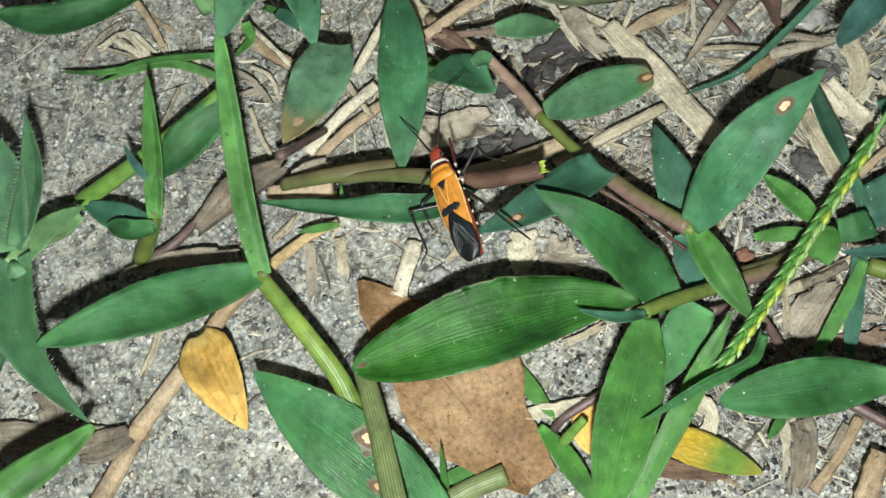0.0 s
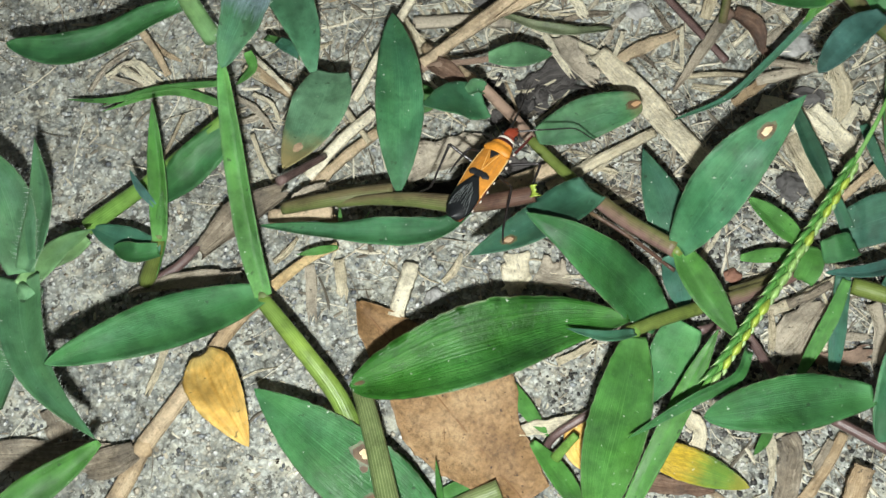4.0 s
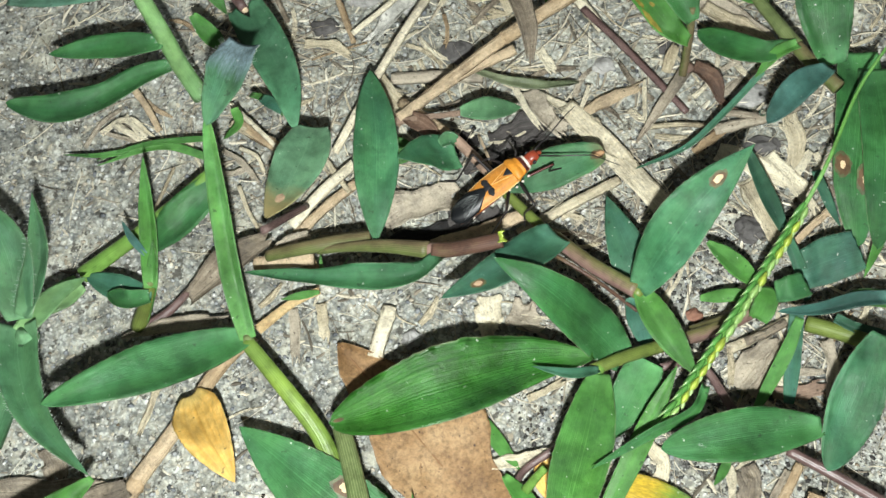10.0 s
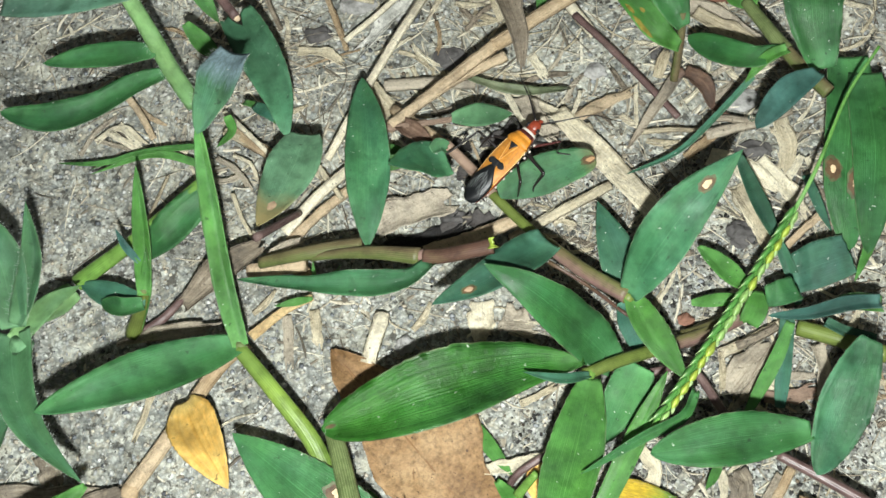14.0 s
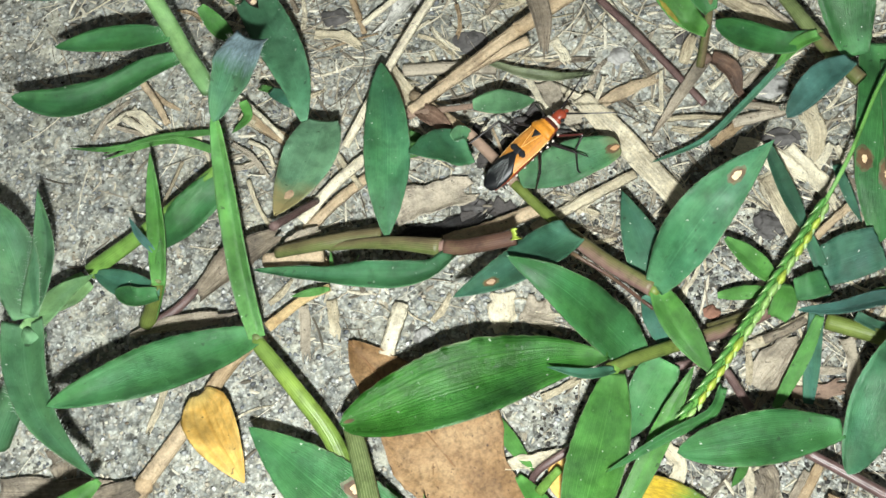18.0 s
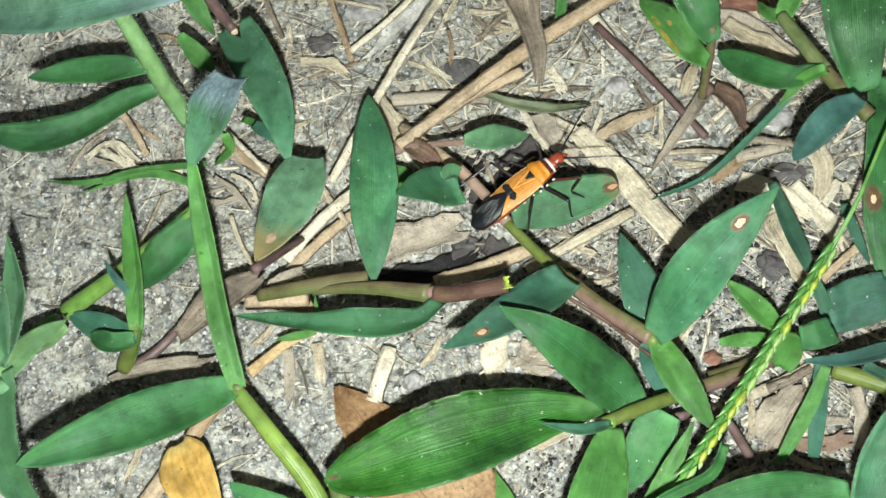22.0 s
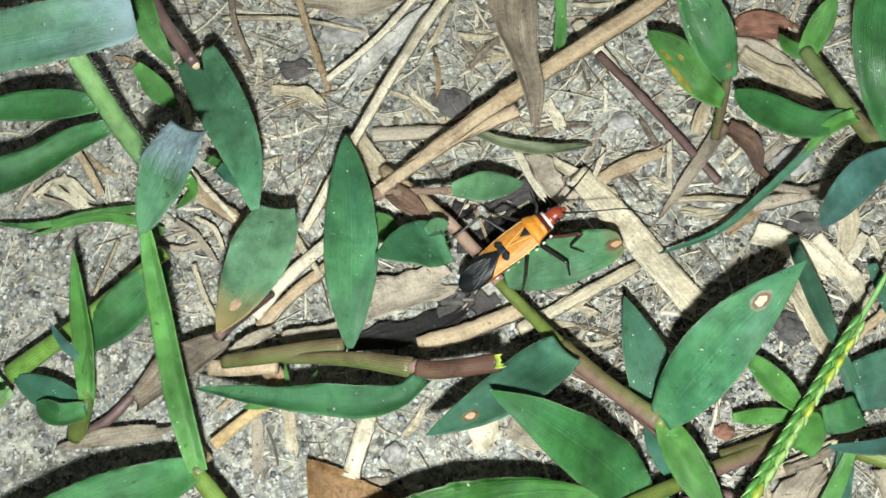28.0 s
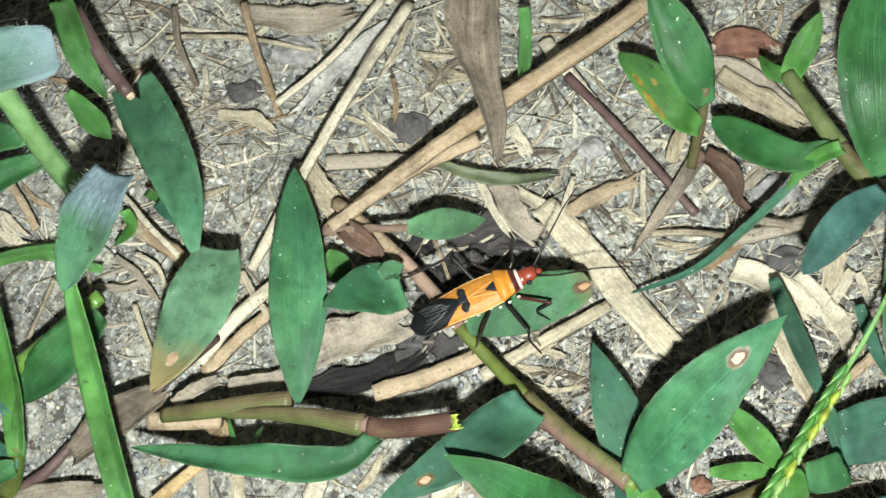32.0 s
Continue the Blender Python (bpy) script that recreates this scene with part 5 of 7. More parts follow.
straw("straw", STEM_D, 1.6, [(9.1, 35.5, 5.0), (16.1, 32.8, 5.0), (24.5, 33.6, 3.0)], "olive withering blade of grass", tip=0.1, base=0.5)
straw("straw", STRAW, 1.3, [(7.0, 55.5, 5.0), (1.7, 45.2, 8.0), (-4.1, 34.1, 9.0), (-11.1, 22.7, 6.0)], "long pale bent straw", flat=False, taper=0.8)
straw("straw", STRAW, 0.9, [(3.6, 56.8, 4.0), (-2.3, 49.3, 4.5), (-9.4, 44.1, 3.0)], "thin tan straw beside a longer one", flat=False)
straw("straw", ASH, 2.6, [(4.5, 54.3, 1.5), (-2.6, 48.2, 2.0), (-8.3, 41.2, 1.5)], "frayed bleached white strip of dry grass", jag=0.3, rag=0.3)
straw("straw", STRAW, 2.8, [(-6.0, 36.2, 4.0), (-3.1, 31.9, 4.0), (-0.3, 28.0, 3.0)], "frayed strip of pale straw")
straw("dry_stalk", STEM_V, 1.0, [(25.5, 46.0, 3.5), (32.7, 37.7, 2.5), (39.8, 28.7, 1.5)], "thin purple-brown dry stalk", flat=False, jag=0.08)
straw("straw", STRAW, 1.6, [(23.0, 51.2, 2.0), (25.7, 46.6, 3.0), (28.4, 43.0, 2.0)], "pale dry straw lying on concrete", flat=False)
straw("straw", HUSK, 2.4, [(35.6, 44.5, 1.5), (44.9, 46.6, 2.0), (54.0, 38.0, 2.0)], "curled grey-brown withered grass husk")
straw("straw", STRAW, 2.8, [(43.3, 45.4, 3.0), (47.9, 41.6, 3.0), (53.4, 37.6, 3.0)], "flat bleached strip of dry grass")
straw("straw", RUST, 1.0, [(44.2, 30.6, 2.0), (45.6, 28.6, 2.5), (47.0, 27.4, 2.0)], "red-brown scrap of dry stalk", cup=0.6)
straw("straw", HUSK, 1.5, [(43.4, 25.3, 2.0), (49.4, 26.2, 3.0), (55.6, 28.2, 3.0)], "dark grey-brown straw on concrete", flat=False)
straw("straw", STRAW, 0.7, [(34.2, 26.4, 2.0), (38.6, 26.3, 2.5), (43.3, 25.5, 3.0)], "pale dry straw lying on concrete", flat=False)
straw("straw", STRAW, 3.1, [(43.6, 22.2, 1.5), (47.7, 19.8, 2.0), (52.7, 15.5, 1.5)], "flat bleached strip of dry grass")
straw("straw", STRAW, 4.0, [(47.3, 17.9, 1.0), (49.2, 12.8, 1.5), (51.2, 8.7, 1.0)], "broad flat chip of pale straw")
straw("straw", STRAW, 2.3, [(50.5, 21.1, 2.0), (54.0, 16.0, 2.0), (56.1, 11.1, 2.0)], "flat bleached strip of dry grass")
straw("straw", STRAW, 1.4, [(14.8, 10.4, 2.0), (20.3, 13.2, 3.0), (29.3, 18.0, 2.5)], "pale dry straw lying on concrete", flat=False)
straw("dry_stalk", DRY, 1.8, [(2.7, 8.4, 4.0), (8.8, 10.1, 4.0), (15.9, 12.7, 4.0)], "tan dry grass stalk on concrete", flat=False)
straw("straw", HUSK, 4.8, [(-4.6, 13.6, 1.5), (-0.3, 15.3, 2.5), (7.6, 16.8, 1.5)], "crumpled grey-brown dead grass leaf", cup=0.5, tip=0.5)
straw("rotten_wood", WOOD_SHADE, 3.0, [(-6.4, 9.2, 0.8), (3.1, 11.1, 1.4), (9.6, 15.2, 0.8)], "strip of black rotten wood", cup=0.4, tip=0.6, rag=0.3, jag=0.35)
straw("straw", HUSK, 1.8, [(-13.8, 9.6, 4.0), (-8.3, 10.5, 4.0), (-4.2, 11.5, 4.0)], "curled grey-brown withered grass husk")
straw("straw", STRAW, 1.5, [(-17.6, 12.8, 3.0), (-13.3, 17.4, 4.0), (-8.4, 21.3, 5.0)], "pale straw stalk on concrete", flat=False)
straw("dry_stalk", DRY, 1.4, [(-16.9, 11.3, 3.0), (-12.8, 15.5, 3.0), (-8.0, 19.4, 3.0)], "tan dry grass stalk on concrete", flat=False)
straw("straw", STRAW, 0.8, [(-13.0, 23.2, 3.0), (-11.0, 19.9, 4.0), (-9.1, 17.3, 4.0)], "pale dry straw lying on concrete", flat=False)
straw("straw", STRAW, 0.7, [(-27.7, 33.2, 3.0), (-23.2, 28.1, 5.0), (-19.3, 24.2, 4.0)], "pale dry straw lying on concrete", flat=False)
straw("dry_stalk", DRY, 1.7, [(-26.7, 30.1, 3.0), (-22.7, 26.9, 4.0), (-19.3, 24.6, 4.0)], "tan dry grass stalk on concrete", flat=False)
straw("straw", HUSK, 0.8, [(-23.0, 58.3, 2.0), (-21.8, 52.5, 3.0), (-19.6, 47.4, 2.0)], "thin brown dry straw lying on concrete", flat=False)
straw("dry_stalk", DRY, 1.0, [(-14.0, 58.0, 2.5), (-12.3, 52.0, 3.0), (-9.2, 42.8, 2.5)], "tan dry grass stalk on concrete", flat=False, taper=0.7)
straw("straw", STRAW, 1.6, [(-17.0, 43.6, 1.5), (-12.6, 42.8, 2.0), (-9.7, 40.8, 1.5)], "flat bleached strip of dry grass")
straw("straw", STRAW, 0.6, [(-24.0, 54.4, 1.5), (-14.2, 53.6, 2.0), (-5.2, 51.6, 1.5)], "thin tan straw on soil", flat=False)
straw("dry_stalk", DRY, 1.0, [(-44.1, 38.1, 4.0), (-40.7, 33.7, 3.0), (-38.5, 29.7, 2.0)], "tan dry grass stalk on concrete", flat=False)
straw("straw", STRAW, 1.2, [(-47.5, 29.6, 2.0), (-44.0, 31.8, 2.0), (-39.2, 28.6, 2.0)], "pale dry straw lying on concrete")
straw("straw", STRAW, 1.0, [(-45.4, 31.1, 2.0), (-39.9, 27.8, 2.0), (-33.1, 27.2, 2.0)], "pale dry straw lying on concrete", flat=False)
straw("straw", HUSK, 2.4, [(-41.2, -3.0, 3.0), (-34.9, -2.1, 4.0), (-25.5, -1.1, 5.0)], "brown withered grass blade", tip=0.3, base=0.2)
straw("straw", STRAW, 1.0, [(-35.7, -9.6, 2.0), (-36.7, -13.3, 2.0), (-38.2, -16.9, 1.5)], "pale dry straw lying on concrete")
straw("straw", HUSK, 4.2, [(-57.8, -24.2, 2.0), (-51.2, -24.5, 2.0), (-39.9, -25.1, 2.0)], "grey-brown dead grass leaf", tip=0.5)
straw("straw", HUSK, 3.3, [(-51.1, -17.9, 1.0), (-49.4, -20.2, 1.2), (-49.2, -23.0, 1.0)], "curled grey-brown withered grass husk")
straw("straw", STRAW, 1.9, [(-3.4, 0.3, 2.0), (-4.4, -3.3, 2.5), (-5.5, -6.9, 2.0)], "short blunt piece of pale straw", flat=False, taper=1.0)
straw("straw", STRAW, 3.6, [(10.4, 1.8, 1.0), (10.3, -1.4, 1.2), (10.0, -4.3, 1.0)], "square chip of pale straw")
straw("straw", HUSK, 4.3, [(13.2, -0.5, 0.8), (15.7, -1.8, 1.0), (18.2, -1.4, 0.8)], "flat brown flake of bark")
straw("straw", HUSK, 1.5, [(-17.2, 1.0, 1.0), (-16.9, -3.7, 1.2), (-16.5, -7.5, 1.0)], "curled grey-brown withered grass husk")
straw("straw", STRAW, 1.6, [(-13.5, 1.6, 1.0), (-13.0, -0.8, 1.2), (-12.6, -4.5, 1.0)], "pale dry straw lying on concrete")
straw("straw", STRAW, 1.8, [(10.3, -22.4, 2.5), (14.4, -21.9, 3.0), (18.5, -21.1, 3.0)], "pale strip of dry straw")
straw("straw", STRAW, 1.0, [(15.3, -13.4, 1.5), (18.2, -12.2, 2.0), (21.0, -10.8, 2.0)], "pale dry straw lying on concrete")
straw("straw", STRAW, 2.0, [(30.9, -20.1, 1.5), (32.7, -23.0, 2.0), (31.2, -26.3, 1.5)], "flat bleached strip of dry grass")
straw("straw", RUST, 2.3, [(25.1, -28.6, 1.0), (29.0, -29.3, 1.2), (34.4, -29.3, 1.0)], "red-brown scrap of dry leaf")
straw("straw", STRAW, 0.8, [(40.9, -23.0, 1.0), (41.2, -27.1, 1.2), (40.6, -31.1, 1.0)], "pale dry straw lying on concrete")
straw("straw", HUSK, 3.0, [(42.9, -23.7, 1.0), (43.5, -27.1, 1.3), (41.8, -32.4, 1.0)], "curled grey-brown withered grass leaf", tip=0.2, cup=0.5)
straw("dry_stalk", DRY, 1.3, [(44.2, -31.8, 1.0), (47.8, -27.2, 1.2), (50.3, -23.1, 1.0)], "tan dry grass stalk on concrete", flat=False)
straw("dry_stalk", DRY, 2.6, [(49.1, -34.2, 4.0), (50.2, -30.5, 5.0), (51.2, -28.0, 6.0)], "thick tan stalk, broken off", flat=False)
straw("straw", HUSK, 3.2, [(43.1, -12.6, 1.5), (46.0, -9.1, 2.0), (49.7, -6.3, 2.0)], "grey-brown dead grass leaf", cup=0.5)
straw("straw", STRAW, 1.3, [(42.4, -7.6, 2.0), (46.9, -5.7, 2.5), (52.6, -3.0, 3.0)], "pale dry straw lying on concrete", flat=False)
straw("straw", STRAW, 2.9, [(47.0, 17.0, 1.5), (49.3, 11.9, 2.0), (51.7, 5.8, 1.5)], "flat bleached strip of dry grass")
straw("straw", RUST, 2.1, [(47.6, -13.8, 2.0), (50.9, -14.0, 2.5), (55.1, -12.9, 2.0)], "red-brown scrap of dry leaf")
straw("straw", STRAW, 2.5, [(53.9, 28.2, 1.5), (54.7, 22.9, 2.0), (53.6, 17.5, 1.5)], "flat bleached strip of dry grass")
straw("straw", DRY, 1.9, [(24.6, 29.2, 2.0), (29.0, 31.3, 2.5), (34.6, 33.7, 2.0)], "brown split piece of dry stalk", cup=-0.3)
straw("straw", STRAW, 0.6, [(34.0, 34.2, 2.0), (33.7, 30.2, 2.2), (33.6, 27.0, 2.0)], "thin upright-lying pale straw")
straw("straw", STRAW, 1.5, [(26.2, 28.4, 2.0), (27.7, 23.9, 2.5), (30.4, 19.6, 2.0)], "pale splinter beside a broad straw", tip=0.2)
straw("straw", HUSK, 1.7, [(-3.6, 36.9, 1.0), (3.1, 36.9, 1.5), (10.3, 36.2, 1.5)], "thin dark brown stalk", flat=False)
straw("straw", STRAW, 1.6, [(18.7, 40.7, 1.0), (20.0, 38.2, 1.2), (21.0, 36.3, 1.0)], "pale dry straw lying on concrete")
straw("straw", STRAW, 0.9, [(14.6, 34.0, 3.0), (16.9, 28.7, 4.0), (19.1, 25.4, 3.0)], "pale dry straw lying on concrete")
straw("straw", STRAW, 0.8, [(21.0, 12.4, 2.0), (22.4, 13.8, 2.0), (23.8, 14.8, 2.0)], "pale dry straw lying on concrete")
straw("straw", STRAW, 0.8, [(20.7, 14.2, 2.0), (22.0, 13.1, 2.0), (24.4, 12.3, 2.0)], "pale dry straw lying on concrete")
straw("loose_grass", GREEN_B, 1.5, [(20.8, 50.8, 12.0), (21.0, 47.2, 10.0), (20.2, 43.2, 8.0)], "green blade of loose grass", tip=0.5)
straw("straw", HUSK, 2.0, [(45.2, -14.0, 1.5), (47.7, -10.4, 2.2), (49.9, -6.5, 2.0)], "grey-brown shred of dead grass", cup=0.5, tip=0.4)
straw("straw", STRAW, 0.9, [(42.4, -7.5, 3.0), (42.4, -10.5, 3.0), (42.0, -13.6, 2.5)], "pale dry straw lying on concrete")
straw("straw", HUSK, 1.0, [(44.4, -7.1, 4.0), (47.0, -6.3, 4.5), (50.0, -4.6, 4.0)], "dark grey-brown straw on soil", flat=False)
straw("straw", HUSK, 1.9, [(54.9, -7.0, 3.0), (55.4, -11.2, 4.0), (54.6, -15.1, 2.0)], "curled brown withered blade", cup=0.6, tip=0.4)
straw("straw", STRAW, 1.0, [(41.3, -23.2, 2.0), (41.4, -25.3, 2.0), (41.0, -27.6, 2.0)], "pale dry straw lying on concrete")
straw("straw", HUSK, 1.9, [(43.4, -23.2, 1.5), (44.1, -25.4, 2.0), (43.5, -27.7, 1.5)], "grey-brown shred of dead grass", cup=0.4)
straw("straw", STRAW, 2.6, [(47.9, -13.4, 1.2), (48.6, -11.2, 1.6), (49.5, -8.8, 1.2)], "flat bleached strip of dry grass")
straw("straw", HUSK, 1.0, [(48.6, -23.9, 1.5), (47.3, -25.9, 2.0), (46.1, -27.9, 1.5)], "grey-brown shred of dead grass")
straw("straw", HUSK, 1.0, [(44.6, 27.6, 3.0), (48.0, 26.8, 3.5), (51.6, 26.3, 3.0)], "dark grey-brown straw on soil", flat=False)
straw("straw", DRY, 1.5, [(40.3, 22.1, 1.5), (42.6, 23.8, 2.0), (45.4, 25.8, 2.0)], "tan shred of dry grass")
straw("straw", STRAW, 2.1, [(53.4, 26.5, 1.2), (54.7, 23.4, 1.6), (53.7, 20.9, 1.2)], "flat bleached strip of dry grass", tip=0.4)
straw("straw", STRAW, 1.2, [(56.5, 21.3, 2.0), (54.6, 18.4, 2.2), (52.8, 16.3, 1.8)], "pale dry straw lying on concrete")
straw("straw", STRAW, 1.8, [(49.1, 20.5, 1.6), (50.9, 17.8, 2.0), (53.3, 15.9, 1.6)], "flat bleached strip of dry grass", tip=0.5)
straw("straw", STRAW, 1.0, [(57.1, 21.0, 2.0), (57.6, 19.5, 2.0), (58.0, 17.9, 2.0)], "pale dry straw lying on concrete")
straw("straw", DRY, 1.0, [(57.7, 11.3, 4.0), (55.1, 9.2, 4.0), (52.7, 7.2, 3.0)], "tan dry grass stalk, broken off", flat=False)
straw("straw", STRAW, 0.9, [(-44.0, 32.6, 2.0), (-41.7, 29.6, 2.5), (-39.5, 27.7, 2.0)], "pale dry straw lying on concrete")
straw("straw", HUSK, 0.7, [(-47.6, 30.0, 2.0), (-44.4, 28.9, 2.0), (-40.6, 27.6, 2.0)], "thin bent straw on soil")
straw("straw", STRAW, 1.2, [(-27.2, 29.3, 4.0), (-23.8, 27.3, 4.0), (-19.7, 25.6, 4.0)], "flat bleached strip of dry grass")
straw("straw", HUSK, 0.9, [(-28.6, 25.9, 2.0), (-25.3, 23.2, 3.0), (-22.5, 19.4, 3.0)], "thin bent straw on soil")
straw("straw", STRAW, 0.6, [(-26.1, 26.2, 2.0), (-23.3, 24.4, 2.5), (-22.2, 21.9, 2.0)], "thin bent straw on soil", flat=False)
straw("straw", HUSK, 1.0, [(-29.3, 22.1, 2.0), (-26.1, 21.9, 2.5), (-24.0, 23.5, 2.0)], "grey-brown shred of dead grass")
straw("straw", STRAW, 0.6, [(-25.9, 20.0, 2.0), (-24.4, 16.1, 2.0), (-22.5, 12.7, 2.0)], "thin bent straw on soil", flat=False)
straw("straw", STRAW, 0.5, [(-38.7, 16.3, 1.5), (-37.1, 20.2, 1.8), (-36.0, 23.7, 1.5)], "thin bent straw on soil", flat=False)
straw("straw", HUSK, 1.6, [(-19.2, 7.2, 7.0), (-16.4, 8.8, 7.5), (-14.1, 10.2, 6.0)], "grey-brown shred of dead grass", cup=0.5)
straw("straw", HUSK, 3.6, [(-14.0, 57.0, 1.2), (-5.6, 55.4, 1.6), (0.5, 57.0, 1.2)], "broad matted strip of grey dead grass", tip=0.4)
straw("straw", DRY, 0.7, [(4.5, 47.5, 1.5), (5.0, 44.2, 1.6), (4.5, 41.5, 1.4)], "thin bent straw on soil")
straw("straw", STRAW, 0.9, [(6.8, 54.9, 2.0), (5.3, 51.2, 2.2), (3.5, 48.1, 1.8)], "pale dry straw lying on concrete")
straw("straw", STRAW, 1.3, [(14.5, 47.0, 1.5), (13.4, 50.2, 1.8), (12.7, 52.8, 1.5)], "flat bleached strip of dry grass")
straw("straw", STRAW, 0.7, [(25.9, 33.7, 2.0), (25.3, 31.9, 2.2), (24.3, 29.3, 2.0)], "thin bent straw on soil")
straw("straw", HUSK, 3.0, [(17.0, 33.4, 2.0), (18.9, 29.0, 3.0), (22.8, 25.3, 2.0)], "worn grey strip of dead grass", tip=0.6)
# black scrap laid in as the shadow beside the bug
straw("rotten_wood", WOOD_SHADE, 4.2, [(11.0, 26.0, 0.5), (16.0, 27.3, 1.0), (22.5, 26.6, 0.5)], "crumbling black scrap in place of the shadow by the bug", cup=0.4, tip=0.5, rag=0.35, jag=0.4)
# black crumbs darken the ground round the bug, for its shadow and wet soil
for x, y, turn, size in ((7.9, 26.1, 20, 2.6), (11.9, 23.1, -35, 3.0), (14.3, 24.5, 70, 2.4), (9.3, 22.0, 5, 2.2), (11.0, 19.0, -60, 2.4), (6.4, 12.7, 15, 2.8), (10.5, 14.1, -10, 2.6), (17.4, 26.2, 40, 2.0)):
    dx, dy = 2.2 * math.cos(radians(turn)), 2.2 * math.sin(radians(turn))
    straw("rotten_wood", WOOD_SHADE, size, [(x - dx, y - dy, 0.5), (x, y, 1.0), (x + dx, y + dy, 0.5)], "black crumb in place of shadow and damp soil on concrete", cup=0.4, tip=0.5, rag=0.35, jag=0.45)
stone((46.9, 50.1, 0.4), 3.8, 2.0, 2.2, BRICK_RED, "rough brick-red stone on soil")
stone((47.2, 10.7, 0.4), 1.9, 1.6, 1.6, STONE_DARK, "small dark brown stone on soil")
stone((-0.6, -3.9, 0.4), 1.5, 1.2, 1.2, STONE_GREY, "small pale grey pebble")
stone((-0.8, 49.9, 0.4), 1.9, 1.5, 0.8, STONE_GREY, "grey stone set into concrete")
stone((37.6, 40.2, 0.4), 1.1, 1.0, 0.8, STONE_DARK, "small dark stone on concrete")
stone((6.6, 41.9, 0.4), 1.3, 1.0, 0.7, STONE_DARK, "small dark stone on concrete")
stone((-14.0, 46.9, 0.4), 2.2, 1.3, 0.9, STONE_DARK, "dark rounded stone on concrete")
stone((47.2, 9.4, 0.4), 1.4, 1.1, 0.7, STONE_DARK, "dark brown stone on concrete")
stone((-7.7, 52.3, 0.4), 3.0, 2.0, 0.9, STONE_GREY, "grey stone set into concrete")
stone((28.3, 37.8, 0.4), 1.6, 1.3, 0.7, STONE_GREY, "grey rounded stone on concrete")
stone((6.5, 14.8, 0.4), 1.9, 1.3, 1.2, STONE_DARK, "dark rounded stone on concrete")
stone((50.2, 22.7, 0.4), 2.8, 2.1, 0.9, STONE_DARK, "flat dark stone set into concrete")
stone((49.3, 31.6, 0.4), 2.5, 1.8, 0.8, STONE_GREY, "pale grey stone set into concrete")
stone((6.6, 41.5, 0.4), 2.5, 1.9, 0.4, STONE_DARK, "dark slate stone sunk into concrete")
stone((38.5, -2.0, 0.4), 1.1, 0.9, 0.7, BRICK_RED, "small red-brown pebble on soil")


def scatter_grit(name, label, count, lo, hi, mat, seed, dense, box=(-72, 92, -62, 78)):
    """Loose grains on the ground, one object of stuff. dense(x, y): how likely a grain lies there."""
    rnd = random.Random(seed)
    ico = [(0, 0, 1), (0.94, 0, 0.2), (0.29, 0.89, 0.15), (-0.76, 0.55, 0.25), (-0.76, -0.55, 0.2), (0.29, -0.89, 0.25), (0, 0, -0.7)]
    tri = [(0, 1, 2), (0, 2, 3), (0, 3, 4), (0, 4, 5), (0, 5, 1), (6, 2, 1), (6, 3, 2), (6, 4, 3), (6, 5, 4), (6, 1, 5)]
    verts, faces = [], []
    while len(faces) < count * 10:
        x, y = rnd.uniform(box[0], box[1]), rnd.uniform(box[2], box[3])
        if rnd.random() > dense(x, y):
            continue
        s = lo + (hi - lo) * rnd.random() ** 2.5
        a, z = rnd.random() * 6.28, ground_height(x, y)
        ca, sa = math.cos(a), math.sin(a)
        fx, fy, fz = s * rnd.uniform(0.8, 1.3), s * rnd.uniform(0.6, 1.0), s * rnd.uniform(0.45, 0.8)
        k = len(verts)
        for p in ico:
            q = [c * rnd.uniform(0.75, 1.2) for c in p]
            u, v = q[0] * fx, q[1] * fy
            verts.append(((x + u * ca - v * sa) * MM, (y + u * sa + v * ca) * MM, (z + q[2] * fz + 0.25 * fz) * MM))
        faces.extend((k + i, k + j, k + l) for i, j, l in tri)
    me = bpy.data.meshes.new(name)
    me.from_pydata(verts, [], faces)
    me.polygons.foreach_set("use_smooth", [True] * len(faces))
    me.materials.append(mat)
    return tagged(new(name, me), label, "grit", kind="stuff")


